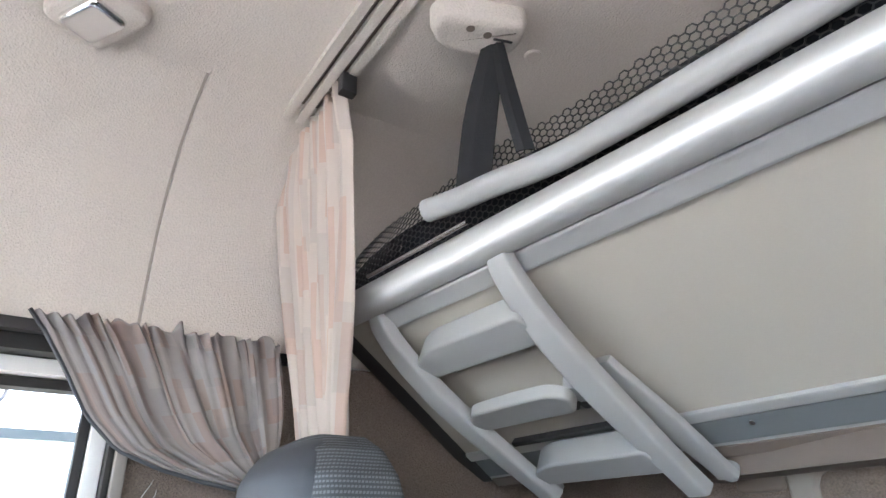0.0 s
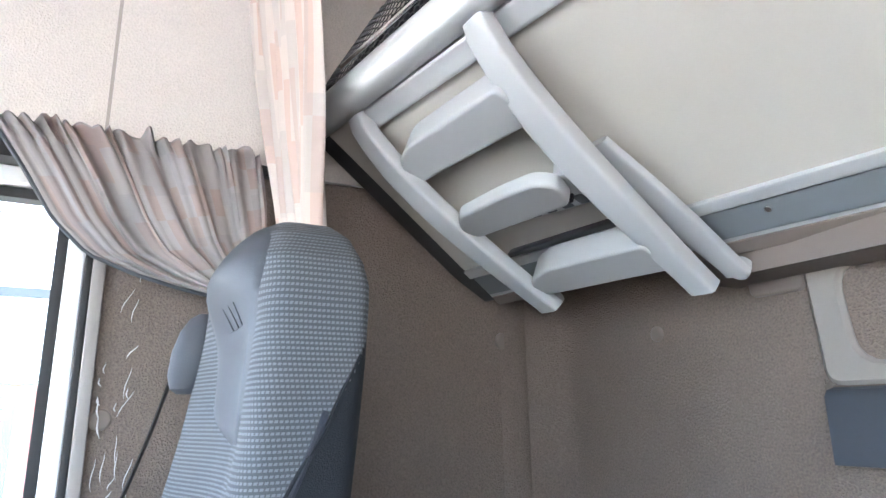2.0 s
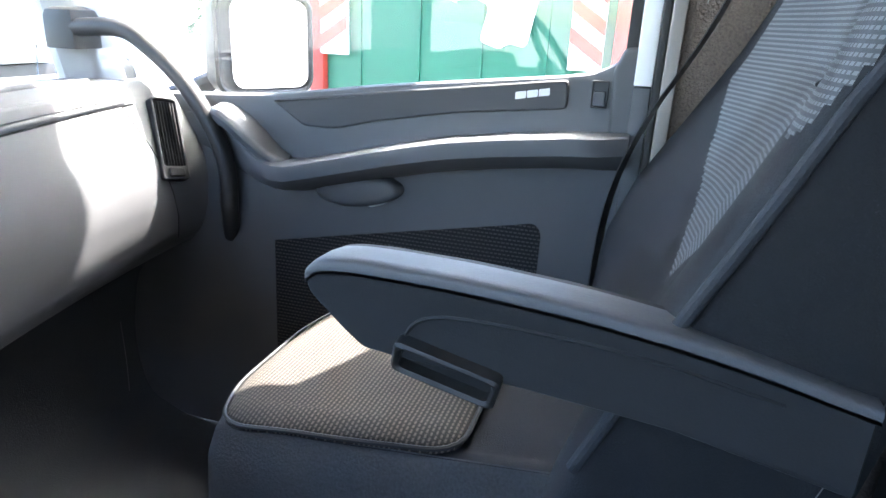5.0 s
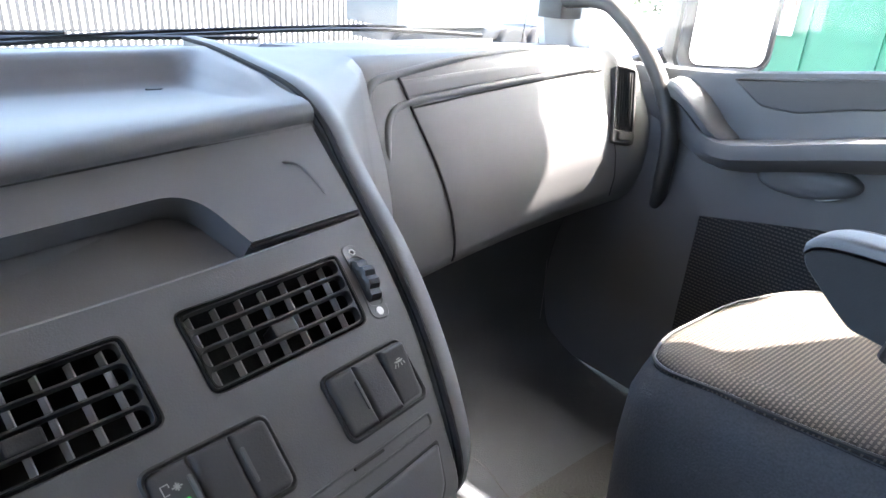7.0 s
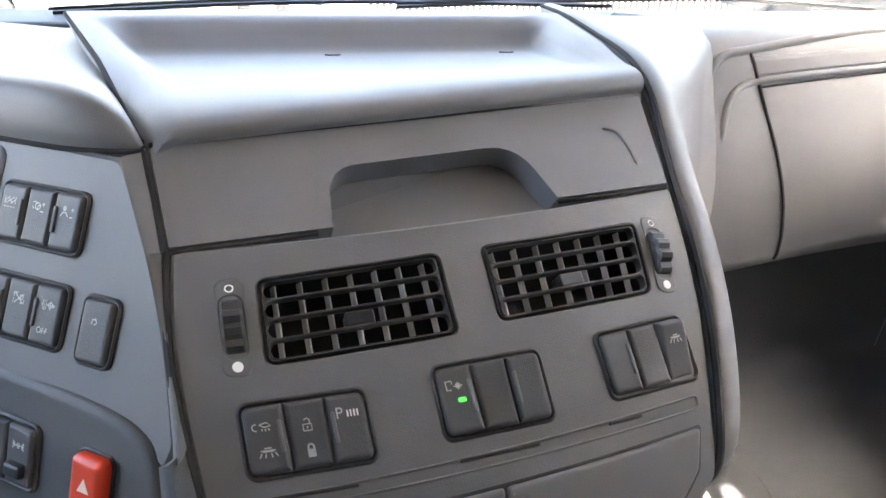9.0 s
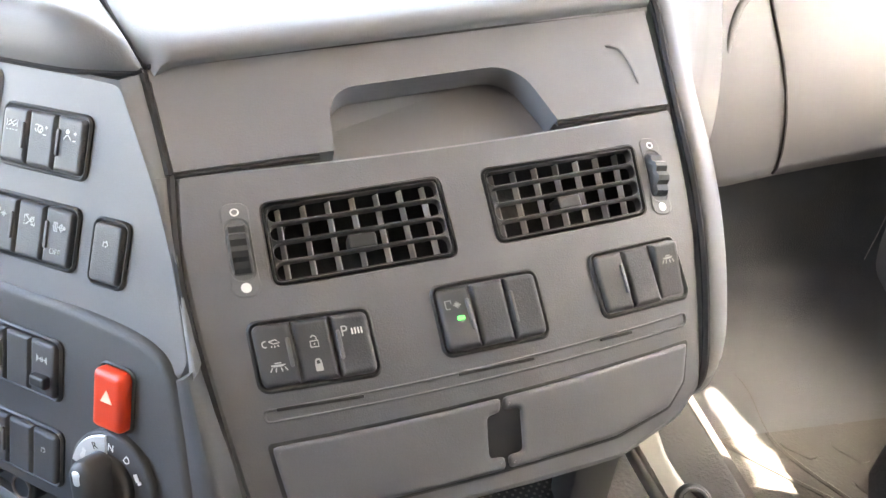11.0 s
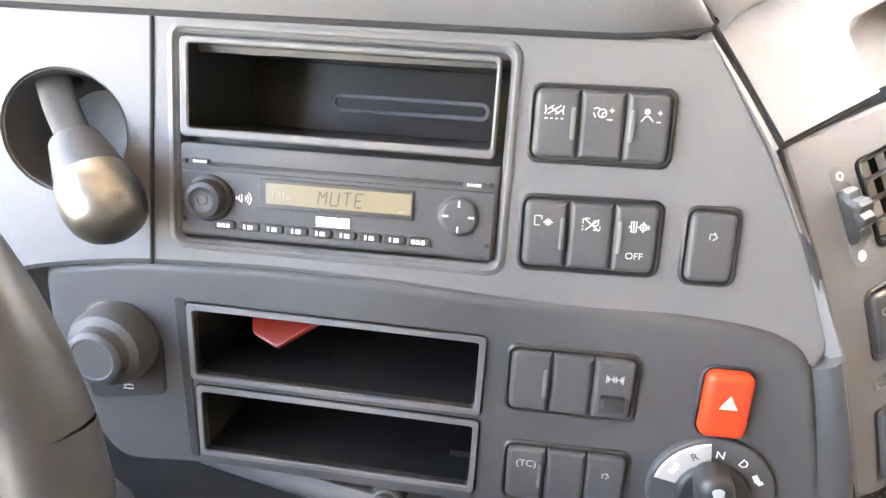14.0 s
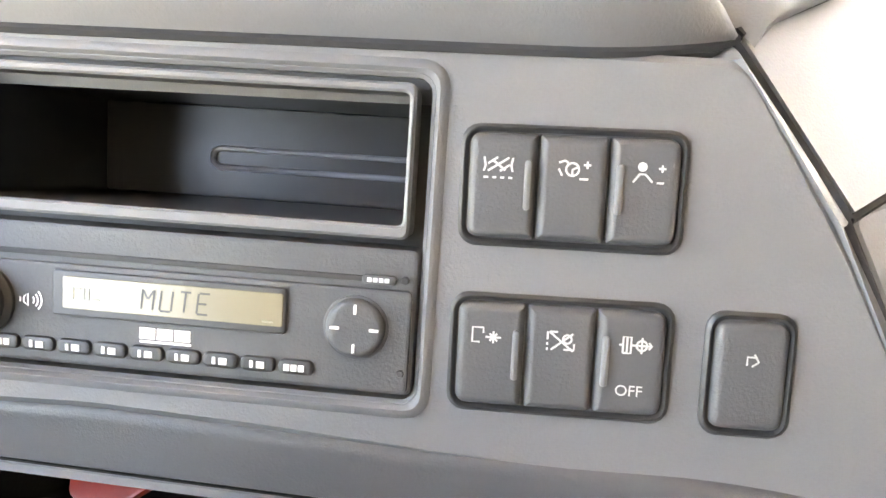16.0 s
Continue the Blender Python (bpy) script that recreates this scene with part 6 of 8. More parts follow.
# inset strip with a pale badge
strip = [(0.205, 1.039), (0.05, 1.061), (-0.10, 1.081), (-0.256, 1.102), (-0.257, 1.062), (-0.10, 1.044), (0.02, 1.022), (0.095, 1.003), (0.15, 1.003)]
DF = frame_of((DOOR_X - 0.002, 0, 0), (0, -1, 0), (0, 0, 1))
bm = bmesh.new()
slab(bm, DF, rpoly([(-y, z - 0.001) for y, z in strip], 0.008, 4), -0.004, 0.0035, 0.003, 3)
sp = part("door_strip", bm, DASH_DARK, door)
bm = bmesh.new()
for k in range(3):
    u, v = 0.184 + k * 0.0163, 1.0695 + k * 0.0030
    slab(bm, DF, rpoly([(u, v), (u + 0.0150, v + 0.0026), (u + 0.0150, v + 0.0126), (u, v + 0.0100)], 0.0015, 2), 0.003, 0.0042, 0.0004, 1)
part("badge", bm, PRINT, sp, "pale badge of three blocks")
bm = bmesh.new()
pan(bm, DF, rrect(0.287, 1.066, 0.310, 1.103, 0.003), rrect(0.2895, 1.0685, 0.3075, 1.1005, 0.002), 0.003, -0.001, -0.004, 0.001)
lb = part("lock_button", bm, DASH_DARK, door)
bm = bmesh.new()
slab(bm, DF, rrect(0.2905, 1.0695, 0.3065, 1.089, 0.002), -0.001, 0.005, 0.002)
part("lock_tab", bm, DOOR, lb)
# rounded foot of the window frame
bm = bmesh.new()
slab(bm, DF, rpoly([(0.313, 1.118), (0.324, 1.146), (0.351, 1.149), (0.356, 1.036), (0.316, 1.030)], 0.008, 4), -0.03, 0.006, 0.005, 3)
part("frame_foot", bm, DOOR, door)
# pull handle recess, silver arc painting the highlight on its lower edge, cloth panel
bm = bmesh.new()
HR = frame_of((DOOR_X - 0.012, 0.05, 0.912), (0, -1, 0.12), (0, 0.1, 1))
rings(bm, [[HR @ Vector((u, v, w)) for u, v in disc(0, 0, 0.026 * k, 36, 0.074 * k)] for k, w in ((1.0, -0.012), (1.0, 0.0), (0.96, 0.008), (0.86, 0.014), (0.65, 0.018), (0.35, 0.020))])
hd = part("handle_recess", bm, DOOR, door)
bm = bmesh.new()
tube(bm, smooth_path([HR @ Vector(p) for p in ((0.015, -0.0245, 0.006), (0.032, -0.0225, 0.008), (0.048, -0.017, 0.007), (0.058, -0.009, 0.005))], 4), [0.0006] + [0.0017] * 11 + [0.0006], 6)
part("release_lever", bm, SILVER, hd)
bm = bmesh.new()
rows = []
for z_t in np.linspace(0, 1, 6):
    row = []
    for y in np.r_[np.linspace(0.20, -0.215, 16), np.linspace(-0.22, -0.24, 8)]:
        top = np.interp(-y, [-0.23, 0.23], [0.812, 0.905]) - 0.01 - 0.02 * (1 - math.sqrt(max(0.0, 1 - max(0.0, (-y - 0.22) / 0.0201) ** 2)))
        z = top + (0.50 - top) * z_t
        row.append((DOOR_X - np.interp(z, [0.33, 0.6, 0.8, 0.92], [0.012, 0.022, 0.016, 0.008]) - 0.003, y, z))
    rows.append(row)
sheet(bm, rows, (0.006, 0, 0))
part("cloth_panel", bm, CLOTHDOOR, door, "dark woven door cloth")
# sloping grip at the front end of the ledge, its flat top turned to the window
bm = bmesh.new()
rows = []
run = smooth_path([(0, 0.300, 1.022), (0, 0.278, 1.021), (0, 0.250, 1.008), (0, 0.222, 0.986), (0, 0.196, 0.962), (0, 0.172, 0.948)], 4)
for k, p in enumerate(run):
    f = math.sin(math.pi * (0.12 + 0.80 * k / (len(run) - 1)))
    x0 = 1.106 - 0.036 * f
    rows.append([(x0 + 0.010, p.y, p.z - 0.026), (x0, p.y, p.z - 0.010), (x0 + 0.001, p.y, p.z - 0.005), (x0 + 0.005, p.y, p.z - 0.001), (x0 + 0.012, p.y, p.z), (1.112, p.y, p.z + 0.001), (1.124, p.y, p.z + 0.004)])
sheet(bm, rows, (0.004, 0, -0.004))
part("grip", bm, DOOR, door)
# window frame, seals and glass
PILLAR = make_mat("pillar_trim_vinyl", (0.27, 0.245, 0.225), 0.6, bump=0.0003, size=500, stain=0.08)
for nm, y0, y1, x0, x1, mat in (("window_channel", -0.325, -0.340, 1.128, 1.16, RUBBER), ("door_frame", -0.3405, -0.364, 1.115, 1.19, WHITE), ("door_frame_foot", -0.3405, -0.364, 1.112, 1.19, DOOR), ("door_seal", -0.3645, -0.3745, 1.085, 1.17, RUBBER), ("pillar_trim", -0.3750, -0.3915, 1.072, 1.16, PILLAR)):
    bm = bmesh.new()
    box(bm, (x0, y1, 1.10 if nm in ("window_channel", "door_frame") else FLOOR_Z), (x1, y0, 1.098 if nm == "door_frame_foot" else 1.70), bevel=0.003)
    part(nm, bm, mat, door)
for nm, z0, z1, x0, x1, mat in (("window_channel_top", 1.632, 1.648, 1.118, 1.15, RUBBER), ("door_frame_top", 1.6485, 1.672, 1.095, 1.145, WHITE), ("door_seal_top", 1.6725, 1.702, 1.06, 1.15, RUBBER)):
    bm = bmesh.new()
    box(bm, (x0, -0.339, z0), (x1, 0.66, z1), bevel=0.003)
    part(nm, bm, mat, door)
bm = bmesh.new()
box(bm, (1.147, -0.33, 1.0), (1.151, 0.66, 1.64))
g = part("window_pane", bm, GLASS, door, smooth=False)
g.visible_shadow = False
# front pillar with its grab handle
bm = bmesh.new()
tube(bm, [(1.178, 0.60, 0.985), (1.178, 0.60, 1.02), (1.145, 0.64, 1.3), (1.095, 0.72, 1.9)], 0.06, 12, True, 0.8)
tagged(part("pillar", bm, GREYPL), "grey trimmed windscreen pillar", "pillar", kind="structure")
gh = thing("grab_handle", (1.07, 0.35, 0.9), "black curved grab handle beside the dashboard end", "handle")
bm = bmesh.new()
tube(bm, smooth_path([(1.12, 0.60, 1.125), (1.102, 0.565, 1.128), (1.10, 0.465, 1.132), (1.10, 0.408, 1.104), (1.10, 0.350, 1.055), (1.10, 0.306, 0.993), (1.10, 0.281, 0.927), (1.10, 0.279, 0.850), (1.120, 0.292, 0.800)], 5), 0.0145, 12)
part("handle_bar", bm, BLACK, gh)
bm = bmesh.new()
box(bm, (1.085, 0.545, 1.095), (1.15, 0.61, 1.16), bevel=0.014)
part("handle_foot", bm, BLACK, gh)

# plastic film buttons on the felt walls
for loc, nrm in (((side_x(-1.02) - 0.001, -1.02, 1.443), (-1, 0, 0)), ((0.741, REAR_Y + 0.001, 1.432), (0, 1, 0)), ((side_x(-0.395) - 0.001, -0.405, 1.321), (-1, 0, 0))):
    bm = bmesh.new()
    n = Vector(nrm)
    m = n.to_track_quat("Z", "Y").to_matrix().to_4x4()
    m.translation = loc
    slab(bm, m, disc(0, 0, 0.0115 if nrm[1] else 0.015, 20), -0.002, 0.005, 0.004, 3)
    tagged(part("wall_button", bm, BROWN), "round brown button pressed into the felt wall", "button", "wall buttons")
# opaque white strokes paint the glints on the film's creases
FILM_GLINT = make_mat("clear_film", (0.72, 0.72, 0.72), 0.12)
random.seed(9)
film = thing("clear_film", (side_x(-0.42), -0.42, 1.35), "painted glints of crumpled clear plastic film on the pillar wall", "film")
for k in range(22):
    y, z = -0.402 - random.random() * 0.050, 1.20 + random.random() * 0.33
    bm = bmesh.new()
    a = random.uniform(-0.6, 0.6)
    ln = random.uniform(0.010, 0.045)
    p = [(side_x(y) - 0.003 - 0.004 * math.sin(math.pi * t), y + math.sin(a) * ln * t + 0.002 * math.sin(5 * t), z + math.cos(a) * ln * t) for t in np.linspace(0, 1, 6)]
    tube(bm, p, [0.0002, 0.0011, 0.0016, 0.0013, 0.0010, 0.0002], 6, True, 0.4)
    part("crease", bm, FILM_GLINT, film)

# ---- upper bunk, folded up at a slant ----
BUNK = frame_of((0.93, -0.652, 1.748), (-0.993, -0.115, 0), (0.0, 0.82, 0.575))
bunk = thing("upper_bunk", (0.3, -0.9, 1.6), "raised upper bunk with beige underside and silver front tube", "bunk")
LEN = 1.86
bm = bmesh.new()
box(bm, (-0.0, -0.335, -0.03), (LEN, -0.02, 0.0), BUNK)
part("bunk_board", bm, BOARD, bunk)
bm = bmesh.new()
tube(bm, [BUNK @ Vector((u, 0.006, 0.004 + 0.0)) for u in np.linspace(-0.04, LEN, 10)], 0.0255, 18)
part("front_tube", bm, SILVER, bunk, "satin silver front tube")
bm = bmesh.new()
box(bm, (0.10, -0.052, -0.002), (LEN, -0.02, 0.010), BUNK, 0.004)
part("front_profile", bm, SILVER, bunk)
bm = bmesh.new()
box(bm, (0.0, -0.353, -0.03), (LEN, -0.3345, 0.006), BUNK, 0.003)
part("rear_trim", bm, SILVER, bunk)
bm = bmesh.new()
box(bm, (0.0, -0.425, -0.035), (LEN, -0.3535, 0.0), BUNK, 0.003)
part("rear_beam", bm, GREYPL, bunk)
bm = bmesh.new()
box(bm, (0.004, -0.398, -0.004), (LEN, -0.3545, 0.0022), BUNK, 0.0015)
part("beam_inlay", bm, tint_copy(GREYPL, "mid_grey_inlay", (0.42, 0.46, 0.49)), bunk, "darker grey inlay strip")
bm = bmesh.new()
box(bm, (0.004, -0.4245, -0.004), (LEN, -0.4045, 0.0022), BUNK, 0.0015)
part("beam_inlay", bm, BROWN, bunk, "grey-brown inlay strip")
for u in (0.505, 1.0):
    bm = bmesh.new()
    slab(bm, BUNK, disc(u, -0.368, 0.0045, 14), -0.002, 0.005, 0.002, 2)
    part("screw", bm, CHROME, bunk)
bm = bmesh.new()
box(bm, (-0.05, -0.42, -0.032), (-0.004, 0.0, -0.006), BUNK, 0.004)
part("end_cap", bm, BLACK, bunk, "black end cap")
# guard rail
bm = bmesh.new()
tube(bm, smooth_path([(0.656, -0.655, 1.826), (0.60, -0.668, 1.820), (0.53, -0.676, 1.812), (0.46, -0.686, 1.802), (0.38, -0.702, 1.803), (0.15, -0.735, 1.812), (-0.5, -0.81, 1.84)], 5), 0.0165, 14)
part("guard_rail", bm, GREYPL, bunk, "pale grey guard rail")
bm = bmesh.new()
tube(bm, [BUNK @ Vector((u, 0.042, 0.004)) for u in (0.14, 0.36)], 0.003, 8)
part("rod", bm, CHROME, bunk)


# honeycomb net over the edge of the mattress
def net_point(u, v):
    f = v / 0.16
    p = BUNK @ Vector((u, 0.012, 0.0)) + Vector((0, -0.012 - 0.030 * min(1.0, max(0.0, (u - 0.12) / 0.15)), 0.008))
    top = Vector((p.x, -0.702 - 0.03 * max(0.0, u - 0.3), np.interp(u, [-0.09, -0.02, 0.17, 0.42, 0.58, 1.0], [1.872, 1.893, 1.898, 1.886, 1.862, 1.865]) + 0.004 * math.sin(u * 23)))
    return p.lerp(top, f) + Vector((0.0, 0.010, 0.0)) * math.sin(3.1 * f) * max(0.2, 1 - max(0.0, u) * 2)


bm = bmesh.new()
sheet(bm, [[net_point(u, v) + Vector((0, -0.014, -0.006)) for u in np.linspace(-0.085, 1.0, 60)] for v in np.linspace(0, 0.14, 8)], (0, -0.03, 0))
part("bunk_mattress", bm, make_mat("navy_cloth", (0.010, 0.011, 0.015), 0.9, bump=0.0005, size=500, spec=0.2), bunk, "dark folded mattress edge")
verts, faces = [], []
S = 0.0072


def bar(a, b):
    a, b = net_point(*a), net_point(*b)
    d = (b - a).normalized()
    x = d.orthogonal().normalized()
    y = d.cross(x)
    n0 = len(verts)
    for p in (a, b):
        for k in range(3):
            verts.append(tuple(p + 0.0011 * (x * math.cos(2.094 * k) + y * math.sin(2.094 * k))))
    for k in range(3):
        faces.append((n0 + k, n0 + (k + 1) % 3, n0 + 3 + (k + 1) % 3, n0 + 3 + k))


col = 0
u = -0.09
while u < 1.02:
    row = 0
    v = 0.0 if col % 2 == 0 else S * 0.866
    while v < 0.16:
        p = [(u + S * math.cos(a), v + S * math.sin(a)) for a in (0, math.pi / 3, 2 * math.pi / 3, math.pi)]
        bar(p[0], p[1]), bar(p[1], p[2]), bar(p[2], p[3])
        v += S * 1.732
    u += S * 1.5
    col += 1
me = bpy.data.meshes.new("net")
me.from_pydata(verts, [], faces)
me.materials.append(BLACK)
net = new("net", me)
net.parent = bunk
net.matrix_parent_inverse = Matrix.Translation(-bunk.location)
tagged(net, "black honeycomb safety net", "", "", "stuff")

# wall trim under the bunk
bm = bmesh.new()
box(bm, (-0.9, REAR_Y - 0.0, 1.478), (0.60, REAR_Y + 0.075, 1.512), bevel=0.004)
tagged(part("wall_trim", bm, BROWN), "brown trim strip along the rear wall", "trim", kind="structure")
bm = bmesh.new()
slab(bm, frame_of((0.54, REAR_Y + 0.002, 1.494), (-1, 0, 0), (0, 0, 1)), rrect(-0.037, -0.034, 0.037, 0.03, 0.010), -0.004, 0.006, 0.004, 3)
tagged(part("blank_plate", bm, BROWN), "brown blanking plate with rounded corners on the wall", "plate")
bm = bmesh.new()
RF = frame_of((0.3, REAR_Y + 0.002, 1.42), (-1, 0, 0), (0, 0, 1))
pan(bm, RF, rpoly([(-0.205, 0.085), (-0.195, -0.075), (0.45, -0.075), (0.45, 0.085)], 0.02, 4), rpoly([(-0.165, 0.06), (-0.155, -0.05), (0.42, -0.05), (0.42, 0.06)], 0.03, 4), 0.006, -0.03, -0.035, 0.005)
tagged(part("wall_recess", bm, RECESS), "beige moulded storage recess in the rear wall", "recess")
bm = bmesh.new()
box(bm, (-0.4, REAR_Y + 0.002, 1.26), (0.49, REAR_Y + 0.03, 1.343), bevel=0.01)
tagged(part("dark_shelf_cover", bm, SEATPAD), "dark blue-grey cloth cover below the recess", "cover")

# ---- folding ladder under the bunk ----
ladder = thing("bunk_ladder", (0.7, -0.85, 1.48), "pale grey plastic folding bunk ladder with three treads", "ladder")
LAD = frame_of((0.838, -0.676, 1.751), (-0.998, -0.05, -0.02), (0.034, 0.304, 0.268))


def lad(u, v, w=0.0):
    bow = 0.03 * math.sin(math.pi * min(1.0, max(0.0, -v / 0.43)) ** 0.62)
    return LAD @ Vector((u, v, w + bow))


def stringer(u_top, u_bot, name, v0=0.0, v1=-0.415, wid=0.021, thick=0.012, w=0.006):
    bm = bmesh.new()
    loops = []
    for t in np.linspace(0, 1, 16):
        v = v0 + (v1 - v0) * t
        u = u_top + (u_bot - u_top) * t
        wd = wid * (0.82 + 0.3 * math.sin(math.pi * min(1, t * 1.1)))
        loops.append([lad(u + wd * math.copysign(abs(math.cos(a)) ** 0.32, math.cos(a)), v, w + thick * math.copysign(abs(math.sin(a)) ** 0.42, math.sin(a))) for a in np.linspace(0, 2 * math.pi, 28, endpoint=False)])
    rings(bm, loops)
    return part(name, bm, GREYPL, ladder, "", True, 50)


stringer(0.0, 0.0545, "stringer", 0.0, -0.408)
stringer(0.282, 0.303, "stringer", 0.0, -0.427, w=0.0)
for u in (0.282, 0.004):
    bm = bmesh.new()
    tube(bm, [lad(u, 0.012, 0.002), lad(u, -0.004, 0.002)], 0.008, 10)
    part("hinge_pin", bm, CHROME, ladder)


def tread(v0, v1, w0, w1, tilt, u0=None, u1=None, name="tread", outline=None):
    u0 = 0.014 - 0.135 * (v0 + v1) / 2 if u0 is None else u0
    u1 = 0.272 - 0.055 * (v0 + v1) / 2 if u1 is None else u1
    bm = bmesh.new()
    o = rpoly(outline or [(u0 - 0.012, v0), (u0 - 0.004, v0 + 0.45 * (v1 - v0)), (u0 + 0.020, v1 - 0.012), (u0 + 0.060, v1), (u1, v1), (u1, v0)], 0.014, 5)
    vm = (v0 + v1) / 2
    c = lad(0.13, vm, 0)
    base = LAD.copy()
    base.translation = c
    m = base @ Matrix.Rotation(radians(tilt), 4, "X") @ Matrix.Translation((-0.13, -vm, 0))
    slab(bm, m, o, w0, w1, 0.0045, 3)
    return part(name, bm, GREYPL, ladder, "", True, 50), m


tread(-0.140, -0.078, -0.028, 0.010, 20)
t2, m2 = tread(-0.245, -0.185, 0.002, 0.020, 30, outline=[(0.052, -0.246), (0.050, -0.215), (0.085, -0.186), (0.180, -0.180), (0.245, -0.182), (0.262, -0.205), (0.240, -0.246)])
bm = bmesh.new()
box(bm, (0.060, -0.2490, 0.004), (0.240, -0.2450, 0.0150), m2, 0.0015)
part("rubber_edge", bm, BLACK, t2)
bm = bmesh.new()
slab(bm, m2, rpoly([(0.070, -0.266), (0.262, -0.282), (0.276, -0.215), (0.250, -0.200), (0.240, -0.244), (0.075, -0.249)], 0.008, 4), -0.022, 0.003, 0.004, 2)
lip = part("lip", bm, GREYPL, t2, "ribbed pale lip under the tread")
for k in range(6):
    bm = bmesh.new()
    slab(bm, m2, rpoly([(0.086 + 0.028 * k, -0.2635 - 0.0022 * k), (0.104 + 0.028 * k, -0.265 - 0.0022 * k), (0.106 + 0.028 * k, -0.2525), (0.090 + 0.028 * k, -0.2515)], 0.003, 2), 0.000, 0.0037, 0.0008, 1)
    part("slot", bm, DASH, lip)
tread(-0.385, -0.325, -0.028, 0.010, 20)
bm = bmesh.new()
box(bm, (0.03, -0.318, -0.02), (0.26, -0.309, -0.008), LAD, 0.002)
part("dark_slot", bm, BLACK, ladder)
stringer(0.296, 0.327, "folded_arm", -0.205, -0.440, 0.0180, 0.007, -0.034)
for u, v, w in ((0.3285, -0.438, -0.040), (0.045, -0.410, -0.014)):
    bm = bmesh.new()
    slab(bm, Matrix.Translation(lad(u, v, w) - LAD.translation) @ LAD, disc(0, 0, 0.0125, 18), -0.008, 0.009, 0.003, 2)
    kk = part("pivot", bm, GREYPL, ladder)
    bm = bmesh.new()
    slab(bm, Matrix.Translation(lad(u, v, w) - LAD.translation) @ LAD, disc(0, 0, 0.003, 12), 0.006, 0.0098, 0.001, 1)
    part("screw", bm, CHROME, kk)

# ---- roof bracket and straps ----
br = thing("strap_bracket", (0.5, -0.65, 2.05), "beige plastic roof bracket holding two dark straps", "bracket")
bm = bmesh.new()
BR_M = frame_of((0.515, -0.650, ROOF_Z), (0.30, 0.95, 0), (0.95, -0.30, 0))
slab(bm, BR_M, rpoly([(-0.062, -0.035), (0.055, -0.03), (0.07, 0.0), (0.045, 0.035), (-0.045, 0.045), (-0.065, 0.01)], 0.014, 4), -0.004, 0.034, 0.012, 4)
bd = part("bracket_body", bm, HEAD, br, "", True, 60)
bm = bmesh.new()
slab(bm, BR_M, rrect(-0.05, -0.004, -0.022, 0.001, 0.002), 0.03, 0.0346, 0.0004, 1)
part("slot", bm, BLACK, bd)
for u, v in ((-0.012, -0.006), (0.014, -0.012)):
    bm = bmesh.new()
    slab(bm, BR_M, disc(u, v, 0.006, 14), 0.03, 0.0347, 0.0004, 1)
    part("screw_hole", bm, BROWN, bd)
for a, b, wd in (((0.516, -0.678, 2.034), (0.572, -0.672, 1.826), 0.024), ((0.512, -0.682, 2.034), (0.480, -0.685, 1.835), 0.012)):
    bm = bmesh.new()
    a, b = Vector(a), Vector(b)
    e1 = Vector((0.80, 0.58, 0.1)).normalized()
    rows = []
    for t in np.linspace(0, 1, 8):
        p = a.lerp(b, t) + Vector((0, 0.004, 0)) * math.sin(math.pi * t)
        w = wd * (0.65 + 0.35 * min(1, t * 2))
        rows.append([p + e1 * w * k + Vector((-0.3, 0.6, 0)) * 0.006 * (1 - abs(k)) for k in (-1, -0.5, 0, 0.2, 1)])
    sheet(bm, rows, (0.0015, -0.002, 0))
    part("strap", bm, tint_copy(CLOTHSIDE, "strap_webbing", (1.4, 1.3, 1.2)), br, "", True, 20)
bm = bmesh.new()
slab(bm, Matrix.Translation((0.531, -0.765, ROOF_Z)) @ Matrix.Rotation(math.pi, 4, "X"), disc(0, 0, 0.013, 20), -0.002, 0.005, 0.003, 2)
tagged(part("roof_button", bm, HEAD), "round beige roof button", "button")

# ---- curtain rail and the drawn-back privacy curtain ----
rail = thing("curtain_rail", (0.2, -0.53, ROOF_Z), "beige ribbed curtain rail along the ceiling", "rail")
bm = bmesh.new()
for k, y in enumerate((-0.505, -0.528, -0.552)):
    box(bm, (-0.9, y - 0.007, ROOF_Z - 0.014), (0.90, y + 0.007, ROOF_Z + 0.001), bevel=0.004)
part("rail_ribs", bm, HEAD, rail)
for y in (-0.5165, -0.540):
    bm = bmesh.new()
    box(bm, (-0.9, y - 0.0045, ROOF_Z - 0.004), (0.90, y + 0.0045, ROOF_Z + 0.001))
    part("rail_groove", bm, BROWN, rail)


def cloth(name, rows, material, parent=None, thick=(0, 0.001, 0)):
    bm = bmesh.new()
    layer = bm.loops.layers.uv.new("UVMap")
    n, m = len(rows), len(rows[0])
    g = [[bm.verts.new(p) for p in r] for r in rows]
    for i in range(n - 1):
        for j in range(m - 1):
            f = bm.faces.new((g[i][j], g[i][j + 1], g[i + 1][j + 1], g[i + 1][j]))
            for lp, (a, b) in zip(f.loops, ((i, j), (i, j + 1), (i + 1, j + 1), (i + 1, j))):
                lp[layer].uv = (b / (m - 1), 1 - a / (n - 1))
    ob = part(name, bm, material, parent, "", True, 75)
    sol = ob.modifiers.new("thickness", "SOLIDIFY")
    sol.thickness = 0.0012
    return ob


